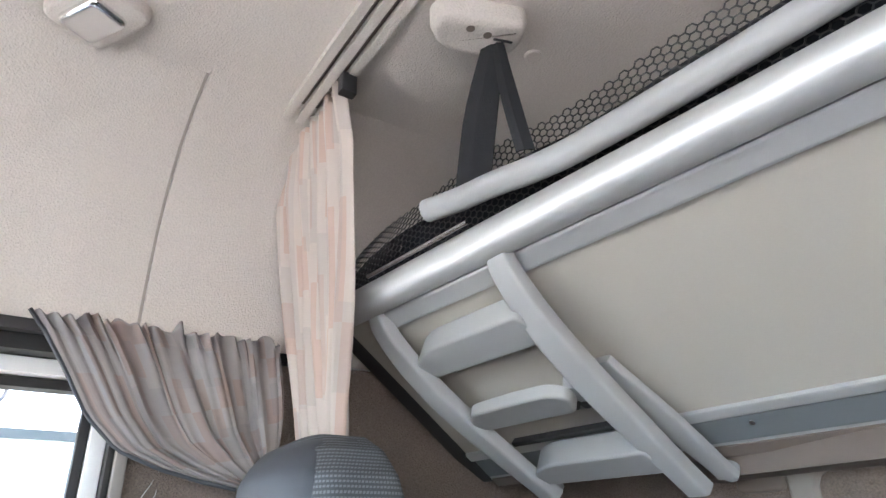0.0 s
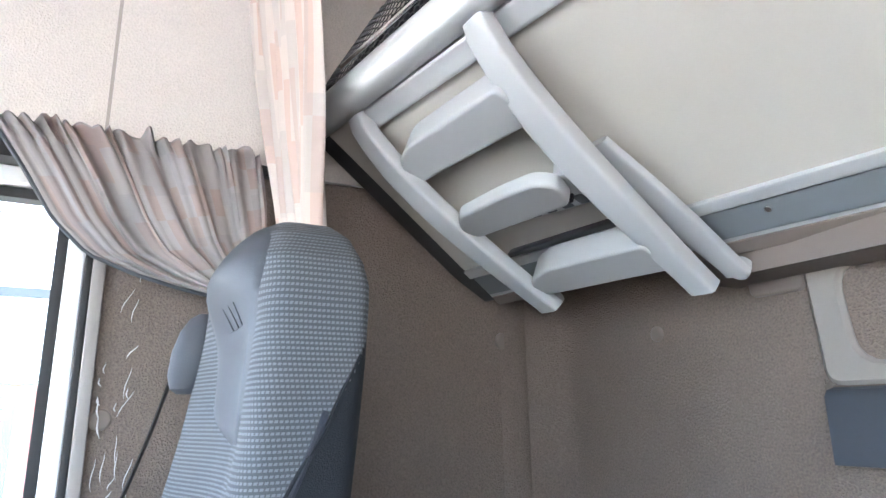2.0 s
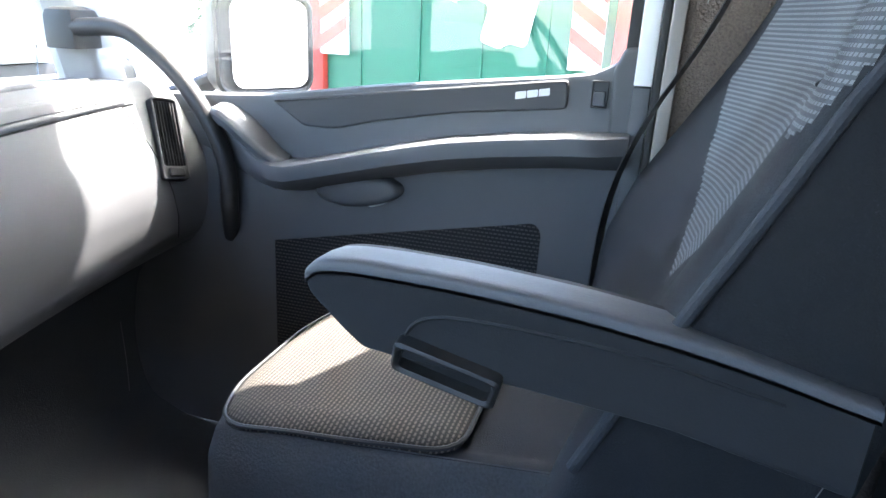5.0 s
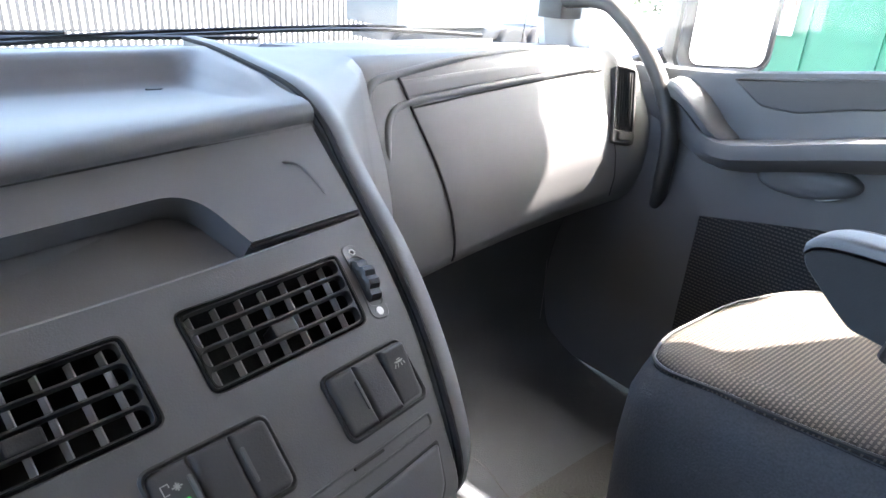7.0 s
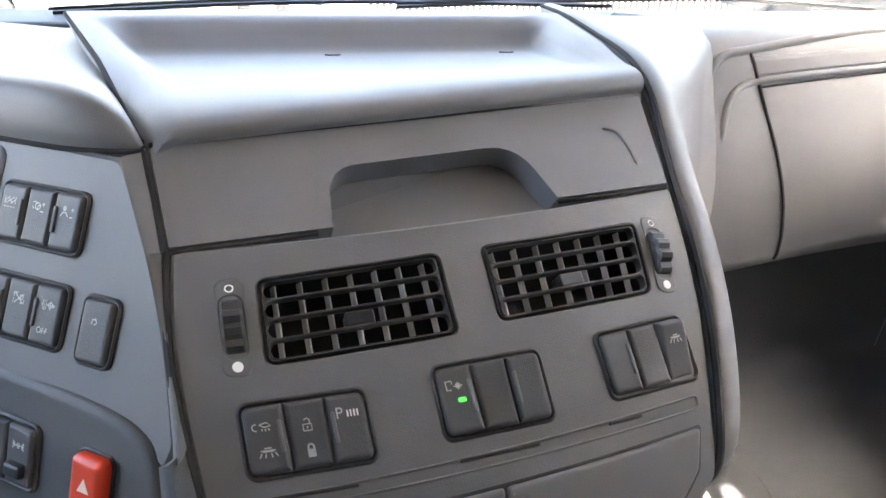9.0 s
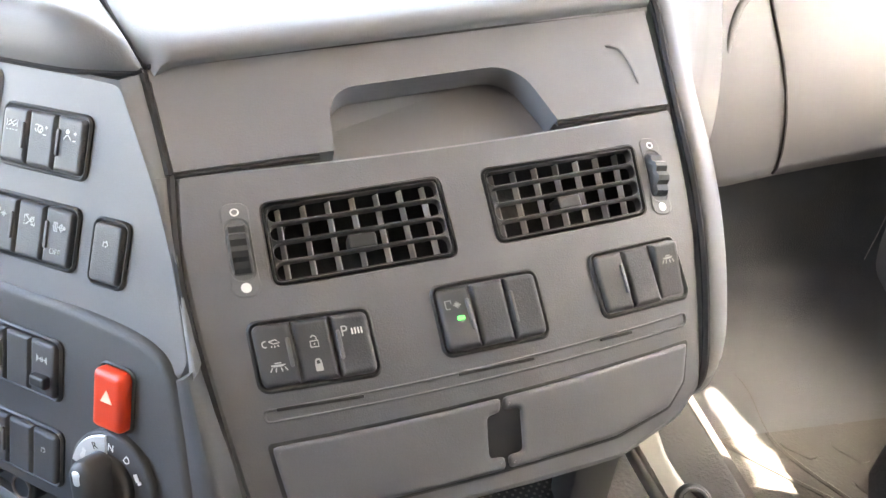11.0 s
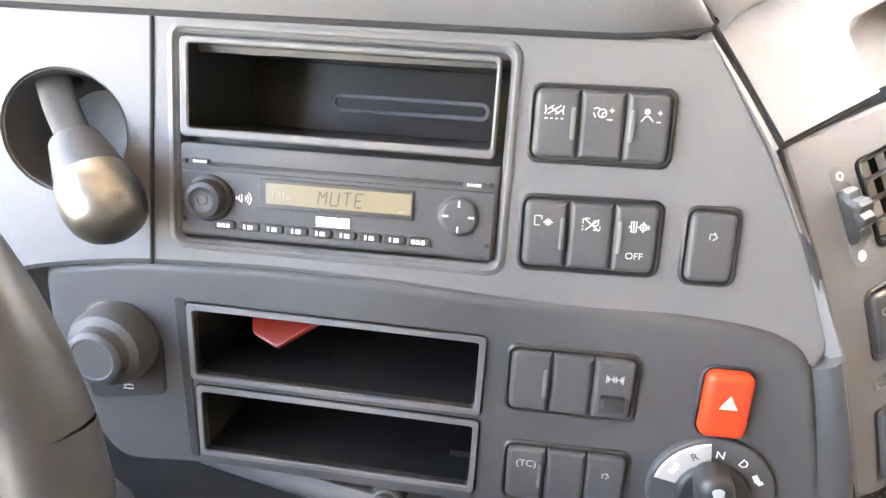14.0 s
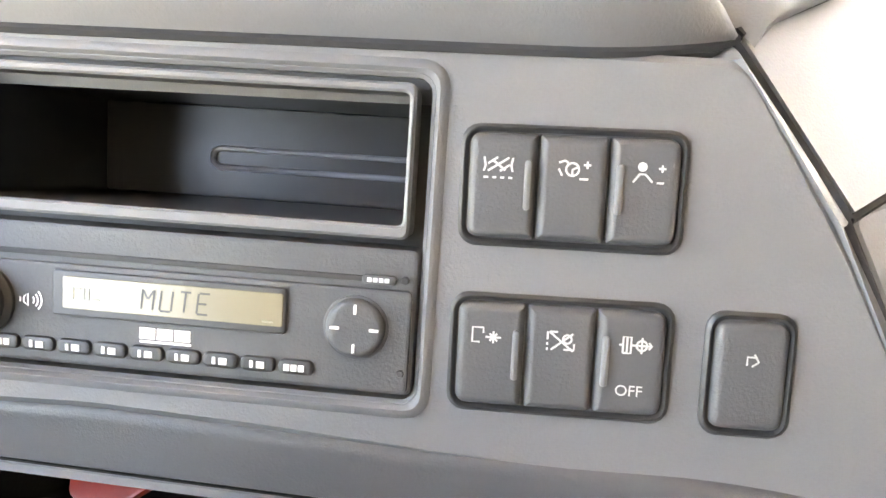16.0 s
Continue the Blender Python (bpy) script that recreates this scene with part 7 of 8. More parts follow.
random.seed(21)
ph = [random.uniform(0, 6.28) for _ in range(8)]
rows = []
for t in np.linspace(0, 1, 30):
    z = 2.046 - 0.60 * t
    yc = np.interp(z, [1.45, 1.52, 2.04], [-0.64, -0.632, -0.545])
    x0 = np.interp(z, [1.45, 1.54, 1.66, 1.78, 1.94, 2.04], [0.85, 0.842, 0.80, 0.762, 0.712, 0.715])
    x1 = np.interp(z, [1.45, 1.55, 1.72, 1.95, 2.046], [0.975, 0.985, 1.0, 0.99, 0.94])
    row = []
    for s in np.linspace(0, 1, 100):
        amp = (0.008 + 0.006 * t) * (0.7 + 0.3 * math.sin(7 * s + ph[0]))
        y = yc + amp * math.sin(2 * math.pi * (6.5 * s + 0.10 * math.sin(5 * s + ph[1])) + 0.4 * math.sin(3 * t + ph[2])) + 0.003 * math.sin(31 * s + 9 * t)
        row.append((x0 + (x1 - x0) * s + 0.004 * math.sin(40 * s), y, z + 0.006 * math.sin(2 * math.pi * 6.5 * s) * (1 - t)))
    rows.append(row)
tagged(cloth("privacy_curtain", rows, CURTAIN), "beige curtain with broken pink and grey stripes, gathered aside", "curtain")
bm = bmesh.new()
box(bm, (0.695, -0.56, 2.015), (0.712, -0.535, 2.05), bevel=0.003)
tagged(part("curtain_runner", bm, BLACK), "small black curtain runner", "runner")

# window curtain, gathered on its wire and tied back
bm = bmesh.new()
box(bm, (1.035, -0.62, 1.694), (1.052, 0.6, 1.712), bevel=0.003)
tagged(part("window_curtain_rail", bm, BLACK), "thin dark rail above the side window", "rail")
ph = [random.uniform(0, 6.28) for _ in range(8)]
rows = []
left = [(-0.228, 1.716), (-0.25, 1.695), (-0.285, 1.645), (-0.325, 1.58), (-0.37, 1.536), (-0.43, 1.512), (-0.49, 1.497), (-0.54, 1.488)]
right = [(-0.592, 1.716), (-0.596, 1.70), (-0.600, 1.67), (-0.603, 1.64), (-0.604, 1.60), (-0.602, 1.565), (-0.598, 1.53), (-0.592, 1.50)]
for i, t in enumerate(np.linspace(0, 1, 30)):
    f = np.interp(t, np.linspace(0, 1, 8), range(8))
    lo = int(min(6, f))
    A = np.array(left[lo]) + (np.array(left[lo + 1]) - np.array(left[lo])) * (f - lo)
    B = np.array(right[lo]) + (np.array(right[lo + 1]) - np.array(right[lo])) * (f - lo)
    row = []
    for s in np.linspace(0, 1, 120):
        c = A + (B - A) * s
        pl = 7.0
        wave = math.sin(2 * math.pi * (pl * s + 0.30 * math.sin(9 * s + ph[0])) + 1.1 * math.sin(2.5 * t + ph[1])) * np.interp(s, [0, 0.25, 0.6, 1], [0.45, 0.6, 1.0, 1.0])
        amp = 0.014 * (1 - 0.35 * t) * (0.6 + 0.25 * math.sin(11 * s + ph[2]) + 0.25 * math.sin(23 * s + 3 * t + ph[5]))
        fine = (0.003 + 0.009 * max(0.0, 1 - 4.5 * t)) * math.sin(2 * math.pi * (19 * s + 0.6 * math.sin(7 * s) + 0.3 * math.sin(31 * s)) + 3 * t) * (1 - 0.7 * t) + 0.003 * math.sin(9 * t + 14 * s + ph[6])
        ruff = (0.016 + 0.010 * math.sin(17 * s + ph[4])) * max(0.0, wave) * max(0.0, 1 - t * 9)
        sag = -0.01 * math.sin(math.pi * s) * math.sin(math.pi * t)
        row.append((1.018 + amp * wave + fine - 0.01 * t, c[0] + 0.004 * math.cos(2 * math.pi * pl * s), c[1] + ruff + sag))
    rows.append(row)
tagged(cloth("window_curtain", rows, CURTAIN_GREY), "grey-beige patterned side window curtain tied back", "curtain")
bm = bmesh.new()
tube(bm, [Vector(r[0]) for r in rows], 0.0032, 6)
tagged(part("curtain_hem", bm, SEATPAD), "dark rolled hem of the window curtain", "hem")

# dome lamp
lamp = thing("dome_lamp", (0.78, -0.22, 2.05), "beige dome lamp with clear lens on the ceiling", "lamp")
DL = frame_of((0.765, -0.215, ROOF_Z), (0.5, -0.86, 0), (-0.86, -0.5, 0))
bm = bmesh.new()
slab(bm, DL, rrect(-0.045, -0.06, 0.045, 0.06, 0.02), -0.002, 0.018, 0.008, 3)
part("lamp_body", bm, HEAD, lamp)
bm = bmesh.new()
slab(bm, DL, rrect(-0.028, -0.045, 0.028, 0.03, 0.012), 0.015, 0.026, 0.006, 3)
part("lens", bm, CHROME, lamp)

# ---- lower bunk ----
def quilt(name, base):
    """Mattress cloth: pale, with slanting broken bars in grey and red-brown."""
    m = make_mat(name, base, 0.9, bump=0.0004, size=800, vary=0.15, stain=0.15, spec=0.15)
    t = m.node_tree
    b = t.nodes["Principled BSDF"]
    co = t.nodes.new("ShaderNodeTexCoord")
    old = b.inputs["Base Color"].links[0].from_socket
    for sc, col, lo, seed, rot in (((16, 42, 1), (0.20, 0.19, 0.195), 0.80, 2.0, 24), ((13, 58, 1), (0.26, 0.13, 0.095), 0.90, 7.0, 30), ((11, 30, 1), (0.34, 0.33, 0.33), 0.84, 5.0, 22)):
        mp = t.nodes.new("ShaderNodeMapping")
        mp.inputs["Scale"].default_value = (sc[0] * 1.7, sc[1] * 1.7, 1)
        mp.inputs["Rotation"].default_value = (0, 0, radians(rot))
        mp.inputs["Location"].default_value = (seed, seed, 0)
        flat = t.nodes.new("ShaderNodeVectorMath")
        flat.operation = "MULTIPLY"
        flat.inputs[1].default_value = (1, 1, 0)
        sh = t.nodes.new("ShaderNodeSeparateXYZ")
        cb = t.nodes.new("ShaderNodeCombineXYZ")
        ad = t.nodes.new("ShaderNodeMath")
        ad.operation = "SUBTRACT"
        t.links.new(co.outputs["Object"], sh.inputs[0])
        t.links.new(sh.outputs["Y"], ad.inputs[0])
        t.links.new(sh.outputs["Z"], ad.inputs[1])
        t.links.new(sh.outputs["X"], cb.inputs["X"])
        t.links.new(ad.outputs[0], cb.inputs["Y"])
        t.links.new(cb.outputs[0], mp.inputs["Vector"])
        fl = t.nodes.new("ShaderNodeVectorMath")
        fl.operation = "FLOOR"
        t.links.new(mp.outputs[0], fl.inputs[0])
        wn = t.nodes.new("ShaderNodeTexWhiteNoise")
        wn.noise_dimensions = "2D"
        t.links.new(fl.outputs[0], wn.inputs["Vector"])
        gt = t.nodes.new("ShaderNodeMath")
        gt.operation = "GREATER_THAN"
        t.links.new(wn.outputs["Value"], gt.inputs[0])
        gt.inputs[1].default_value = lo
        fr = t.nodes.new("ShaderNodeVectorMath")
        fr.operation = "FRACTION"
        t.links.new(mp.outputs[0], fr.inputs[0])
        sp_ = t.nodes.new("ShaderNodeSeparateXYZ")
        t.links.new(fr.outputs[0], sp_.inputs[0])
        lt = t.nodes.new("ShaderNodeMath")
        lt.operation = "LESS_THAN"
        t.links.new(sp_.outputs["Y"], lt.inputs[0])
        lt.inputs[1].default_value = 0.55
        mu = t.nodes.new("ShaderNodeMath")
        mu.operation = "MULTIPLY"
        t.links.new(gt.outputs[0], mu.inputs[0])
        t.links.new(lt.outputs[0], mu.inputs[1])
        mix = t.nodes.new("ShaderNodeMix")
        mix.data_type = "RGBA"
        t.links.new(mu.outputs[0], mix.inputs["Factor"])
        t.links.new(old, mix.inputs["A"])
        mix.inputs["B"].default_value = (*col, 1)
        old = mix.outputs["Result"]
    t.links.new(old, b.inputs["Base Color"])
    return m


# one cloth twice: darkened for the shaded mattress, lightened for the brighter-lit blanket
QUILT_SHADED = quilt("quilt_cloth_shaded", (0.25, 0.222, 0.20))
QUILT_LIT = quilt("quilt_cloth_lit", (0.68, 0.65, 0.61))
bm = bmesh.new()
rows = []
profm = [(-0.70, 0.90), (-0.683, 0.915), (-0.675, 0.94), (-0.678, 0.97), (-0.69, 1.0), (-0.71, 1.025), (-0.735, 1.043), (-0.75, 1.052), (-0.85, 1.053), (-0.97, 1.054), (-1.06, 1.052), (-1.10, 1.045), (REAR_Y + 0.01, 1.02)]
for x in np.linspace(-0.9, 0.955, 40):
    rows.append([(x, y, z + 0.004 * math.sin(9 * x + 4 * y) + 0.003 * math.sin(23 * x)) for y, z in profm])
sheet(bm, rows, (0, -0.01, -0.05))
mattress = tagged(part("mattress", bm, QUILT_SHADED, None, "", True, 70), "pale mattress with slanting grey and brown bars on the lower bunk", "mattress")
bm = bmesh.new()
tube(bm, [(x, -0.712, 1.026 + 0.004 * math.sin(9 * x - 2.85) + 0.003 * math.sin(23 * x)) for x in np.linspace(-0.9, 0.955, 60)], 0.0042, 8)
part("piping", bm, QUILT_SHADED, mattress)
bm = bmesh.new()
box(bm, (-0.9, REAR_Y + 0.002, FLOOR_Z + 0.002), (0.985, -0.69, 0.92), bevel=0.01)
tagged(part("bunk_box", bm, DASH_DARK), "dark bunk box below the mattress", "box")
bm = bmesh.new()
rows = []
for x in np.linspace(0.05, 0.835, 32):
    k = math.sqrt(max(0.02, 1 - max(0.0, (x - 0.66) / 0.178) ** 2))
    zc = float(np.interp(x, [0.4, 0.6, 0.72, 0.835], [0.985, 0.972, 0.928, 0.880]))
    rows.append([(x, -0.655 + 0.070 * math.cos(a) * k, zc + 0.068 * math.sin(a) * k + 0.004 * math.sin(17 * x) + 0.002 * math.sin(41 * x + 3 * a)) for a in np.linspace(0, 2 * math.pi, 26)])
sheet(bm, rows)
bmesh.ops.holes_fill(bm, edges=bm.edges)
bolster = tagged(part("bolster", bm, QUILT_LIT, None, "", True, 70), "rolled pale patterned blanket on the edge of the mattress", "blanket")
bm = bmesh.new()
tube(bm, [Vector(r[8]) for r in rows], 0.0022, 6)
part("seam", bm, SEATPAD, bolster, "blue-grey stitched seam")

# ---- floor furniture by the console ----
sup = thing("console_bracket", (0.36, -0.03, 0.56), "grey plastic bracket with a rubber cup below the console", "bracket")
bm = bmesh.new()
SB = frame_of((0.36, -0.07, 0.706), (0.95, -0.3, 0), (0.2, 0.75, 0.62))
slab(bm, SB, rpoly([(-0.075, 0.085), (-0.03, 0.085), (-0.010, 0.032), (0.0082, 0.0085), (0.0278, -0.008), (0.0385, -0.029), (0.056, -0.09), (0.028, -0.10), (0.0043, -0.0333), (-0.0123, -0.0108), (-0.0351, 0.021)], 0.006, 4), -0.03, 0.0, 0.005, 3)
part("bracket_plate", bm, tint_copy(GREYPL, "bracket_grey", (0.55, 0.53, 0.5)), sup)
bm = bmesh.new()
rings(bm, [[SB @ Vector((u, v, w)) for u, v in disc(0.0112, -0.002, r * 0.66, 24)] for r, w in ((0.023, -0.004), (0.024, 0.004), (0.021, 0.007), (0.015, 0.007), (0.0135, 0.002), (0.012, -0.012))], True, True)
cup = part("rubber_cup", bm, BLACK, sup)
bm = bmesh.new()
tube(bm, [SB @ Vector((0.0112 + 0.0118 * math.cos(a), -0.002 + 0.0118 * math.sin(a), 0.0068)) for a in np.linspace(0, 2 * math.pi, 24)], 0.0015, 6, False)
part("ring", bm, DASH, cup)
bm = bmesh.new()
box(bm, (0.30, 0.0, 0.555), (0.345, 0.05, 0.70), bevel=0.008)
part("bracket_leg", bm, DASH_DARK, sup)
# embossed ridges in the floor mat: a long curved rib and two rows of short lozenges
RIBS = [smooth_path([(0.58, 0.26, FLOOR_Z), (0.66, 0.17, FLOOR_Z), (0.78, 0.045, FLOOR_Z)], 6), smooth_path([(0.70, 0.42, FLOOR_Z), (0.735, 0.30, FLOOR_Z), (0.72, 0.18, FLOOR_Z), (0.78, 0.06, FLOOR_Z)], 6)]
for run in RIBS:
    bm = bmesh.new()
    tube(bm, run, 0.004, 6)
    tagged(part("mat_ridge", bm, MAT), "raised ridge moulded in the rubber floor", "trim", "ridges of the floor mat", "structure")
for k in range(12):
    cx, cy, turn = 0.625 + 0.062 * (k % 4) + 0.012 * (k // 4), 0.335 - 0.085 * (k % 4) + 0.07 * (k // 4), radians(-62 + 9 * (k % 3))
    lm = Matrix.Translation((cx, cy, FLOOR_Z)) @ Matrix.Rotation(turn, 4, "Z")
    ring = rpoly([(-0.028, -0.004), (-0.018, -0.009), (0.018, -0.009), (0.028, 0.004), (0.018, 0.009), (-0.018, 0.009)], 0.004, 2)
    bm = bmesh.new()
    slab(bm, lm, ring, -0.002, 0.0028, 0.0012, 2)
    tagged(part("mat_ridge", bm, MAT), "raised ridge moulded in the rubber floor", "trim", "ridges of the floor mat", "structure")
# dangling cable under the glovebox
bm = bmesh.new()
tube(bm, smooth_path([(0.935, 0.375, 0.70), (0.932, 0.37, 0.64), (0.925, 0.365, 0.585)], 4), 0.0006, 6)
tagged(part("cable", bm, DASH), "thin pale cable hanging under the glovebox", "cable")
# steering wheel rim
wheel = thing("steering_wheel", (-0.55, -0.06, 0.9), "dark grey steering wheel", "steering wheel")
WM = frame_of((-0.567, -0.025, 0.995), (1, 0, 0), (0, 0.55, 0.83))
bm = bmesh.new()
tube(bm, [WM @ Vector((0.225 * math.cos(a), 0.225 * math.sin(a), 0)) for a in np.linspace(0, 2 * math.pi, 65)], 0.016, 14, False)
bmesh.ops.remove_doubles(bm, verts=bm.verts, dist=0.0005)
part("rim", bm, BLACK, wheel)
bm = bmesh.new()
slab(bm, WM, disc(0, 0, 0.08, 28), -0.06, -0.01, 0.02, 3)
hub = part("hub", bm, BLACK, wheel)
for a in (200, 340, 270):
    bm = bmesh.new()
    tube(bm, [WM @ Vector((r * math.cos(radians(a)), r * math.sin(radians(a)), -0.03 + 0.03 * r / 0.225)) for r in (0.06, 0.15, 0.22)], 0.014, 8, True, 1.6)
    part("spoke", bm, BLACK, hub)

# ---- outside ----
GZ = -1.1
CONC = make_mat("yard_concrete", (0.36, 0.345, 0.32), 0.85, bump=0.003, size=30, vary=0.2, stain=0.3, stain_size=0.8)
bm = bmesh.new()
box(bm, (-600, -600, GZ - 0.2), (600, 600, GZ))
tagged(part("ground", bm, CONC), "pale sunlit concrete yard", "ground", kind="structure")

GREEN = make_mat("green_paint", (0.007, 0.105, 0.062), 0.5, bump=0.002, size=4, vary=0.1, stain=0.35, stain_size=1.5)
REDP = make_mat("red_paint", (0.33, 0.026, 0.014), 0.5, stain=0.2)
BLUE = make_mat("blue_paint", (0.002, 0.026, 0.085), 0.4, stain=0.1)
FLAT_WHITE = make_mat("flat_white", (0.75, 0.76, 0.75), 0.6, stain=0.1)
TYRE = make_mat("tyre_rubber", (0.02, 0.02, 0.02), 0.8, bump=0.003, size=40)
STEEL = make_mat("grey_steel", (0.07, 0.075, 0.075), 0.6, stain=0.3)
PALE = make_mat("fence_steel", (0.022, 0.023, 0.024), 0.7, stain=0.3)
LEAF = make_mat("leaves", (0.03, 0.05, 0.02), 0.7, vary=0.6, size=30)

# green container beside the cab
BX = 3.3
cont = thing("container", (4.5, -1.0, GZ), "green steel container with red frame and ragged white patches", "container")
bm = bmesh.new()
box(bm, (BX + 0.02, -3.2, GZ + 0.15), (BX + 2.4, 1.30, 1.455))
part("container_body", bm, GREEN, cont, smooth=False)
for y in np.arange(-3.0, 1.2, 0.31):
    bm = bmesh.new()
    box(bm, (BX + 0.008, y, GZ + 0.2), (BX + 0.03, y + 0.018, 1.42))
    part("seam", bm, GREEN, cont, smooth=False)
for lo, hi in (((BX - 0.03, -3.2, 1.42), (BX + 0.05, 1.30, 1.462)), ((BX - 0.03, 1.22, GZ + 0.15), (BX + 0.05, 1.30, 1.42)), ((BX - 0.03, -3.2, GZ + 0.12), (BX + 0.05, 1.30, GZ + 0.22)), ((BX - 0.03, -0.26, GZ + 0.2), (BX + 0.05, -0.19, 1.42))):
    bm = bmesh.new()
    box(bm, lo, hi, bevel=0.01)
    part("frame_rail", bm, REDP, cont)
bm = bmesh.new()
box(bm, (BX - 0.04, -3.2, 1.464), (BX + 0.04, 1.31, 1.478), bevel=0.004)
part("top_rim", bm, GREEN, cont)
CM = frame_of((BX - 0.01, 0, 0), (0, -1, 0), (0, 0, 1))
# ragged flat white shapes on the container's side
for poly in ([(-1.27, 1.42), (-0.98, 1.40), (-1.0, 1.30), (-1.10, 1.25), (-1.26, 1.20)], [(-0.32, 1.42), (-0.14, 1.37), (-0.20, 1.06), (-0.28, 1.08), (-0.32, 1.05), (-0.42, 1.08), (-0.38, 1.24), (-0.46, 1.27), (-0.56, 1.31)], [(-0.68, 1.34), (-0.60, 1.32), (-0.53, 1.24), (-0.60, 1.27)]):
    bm = bmesh.new()
    slab(bm, CM, rpoly(poly, 0.03, 3), -0.012, 0.012, 0.003, 2)
    part("torn_sheet", bm, FLAT_WHITE, cont)
for u0 in (-1.24, 0.0):
    bm = bmesh.new()
    slab(bm, CM, [(u0, 0.98), (u0 + 0.15, 0.98), (u0 + 0.15, 1.36), (u0, 1.36)], -0.01, 0.02, 0.002, 1)
    mk = part("marker_board", bm, FLAT_WHITE, cont)
    for c in (1.00, 1.13, 1.26):
        bm = bmesh.new()
        lift = 0.0 if u0 < -1 else 0.10
        pts = [(u0, c + lift), (u0 + 0.15, c + 0.10 - lift), (u0 + 0.15, c + 0.165 - lift), (u0, c + 0.065 + lift)]
        slab(bm, CM, [(u, min(1.358, max(0.982, v))) for u, v in pts], 0.015, 0.026, 0.001, 1)
        part("red_stripe", bm, REDP, mk)

# white trailer behind it
tr = thing("trailer", (9, -2, GZ), "white box trailer with a dark roof rail", "trailer")
bm = bmesh.new()
box(bm, (8.0, -9.0, GZ + 1.0), (10.4, 4.0, 2.65))
part("trailer_box", bm, WHITE, tr, smooth=False)
bm = bmesh.new()
box(bm, (7.96, -9.0, 2.56), (8.02, 4.0, 2.66))
part("roof_rail", bm, STEEL, tr, smooth=False)
for y in (-7.5, -6.2, 2.4):
    bm = bmesh.new()
    m = frame_of((8.0, y, GZ + 0.5), (0, 1, 0), (0, 0, 1))
    slab(bm, m, disc(0, 0, 0.5, 28), -0.3, 0.0, 0.05, 2)
    part("wheel", bm, TYRE, tr)

# door mirrors
mir = thing("door_mirror", (1.42, 0.36, 1.0), "pair of black framed truck door mirrors on an arm", "mirror")
nrm = Vector((-0.50, -0.86, 0.0)).normalized()
right = Vector((0.86, -0.50, 0)).normalized()
for z0, z1 in ((1.025, 1.19), (1.275, 1.56)):
    MM = frame_of((1.36, 0.36, 0), tuple(right), (0, 0, 1))
    bm = bmesh.new()
    o = rrect(-0.105, z0 - 0.014, 0.105, z1 + 0.014, 0.035, 6)
    rings(bm, [[MM @ Vector((u, v, w)) for u, v in p] for p, w in ((inset(o, 0.05), -0.09), (inset(o, 0.015), -0.07), (o, -0.02), (o, 0.004), (inset(o, 0.006), 0.008), (inset(o, 0.011), 0.004), (inset(o, 0.012), -0.004))])
    hs = part("mirror_housing", bm, BLACK, mir)
    bm = bmesh.new()
    slab(bm, MM, rrect(-0.070, z0, 0.0935, z1, 0.026, 6), -0.004, 0.0015, 0.0005, 1)
    part("mirror_glass", bm, MIRROR, hs, smooth=False)
bm = bmesh.new()
tube(bm, smooth_path([(1.20, 0.56, 1.66), (1.34, 0.50, 1.60), (1.40, 0.46, 1.45), (1.41, 0.45, 1.23), (1.40, 0.46, 1.06), (1.20, 0.56, 0.98)], 5), 0.02, 10)
part("mirror_arm", bm, BLACK, mir)
bm = bmesh.new()
box(bm, (1.36, 0.36, 1.19), (1.46, 0.46, 1.27), bevel=0.015)
part("mirror_joint", bm, BLACK, mir)

# kerb mirror above the passenger window: a mount on the roof edge and a shallow dish hanging out from it
kerb = thing("kerb_mirror", (1.22, -0.06, 1.80), "kerb mirror painted white for its reflection, dark rim, black mount extended for shade", "mirror")
# the mount's unseen upper part is added to shade glovebox and cushion
bm = bmesh.new()
slab(bm, frame_of((1.45, 0, 0), (0, -1, 0), (0, 0, 1)), rpoly([(0.10, 1.74), (0.13, 1.80), (0.29, 1.80), (0.335, 1.84), (0.345, 1.93), (0.30, 1.99), (0.12, 2.02), (0.12, 2.19), (-0.26, 2.19), (-0.26, 1.985), (-0.11, 1.960), (-0.076, 1.875), (-0.045, 1.845), (-0.01, 1.738)], 0.012, 3), -0.016, 0.016, 0.008, 3)
part("mirror_mount", bm, BLACK, kerb)
bm = bmesh.new()
tube(bm, smooth_path([(1.19, 0.03, 2.08), (1.30, 0.03, 2.10), (1.45, 0.03, 2.09)], 5), 0.022, 10)
part("mirror_arm", bm, BLACK, kerb)
KM = frame_of((1.45, -0.065, 1.695), (0.12, -0.99, 0.0), (0.62, 0.06, 0.78))
# plain white takes the place of the glass and its bright reflection
bm = bmesh.new()
o = disc(0, 0, 0.095, 40, 0.155)
rings(bm, [[KM @ Vector((u, v, w)) for u, v in p] for p, w in ((inset(o, 0.06), -0.060), (inset(o, 0.03), -0.050), (inset(o, 0.008), -0.025), (o, -0.004), (o, 0.004), (inset(o, 0.003), 0.006), (inset(o, 0.007), 0.003))])
dish = part("mirror_dish", bm, FLAT_WHITE, kerb)
bm = bmesh.new()
tube(bm, [KM @ Vector((u, v, 0.004)) for u, v in o + o[:1]], 0.004, 6)
part("rim", bm, BLACK, dish)
# windscreen base: cowl and wipers
bm = bmesh.new()
box(bm, (-0.93, 0.775, 0.96), (1.17, 0.95, 1.015), bevel=0.01)
tagged(part("cowl", bm, RUBBER), "black cowl at the foot of the windscreen", "trim", kind="structure")
bm = bmesh.new()
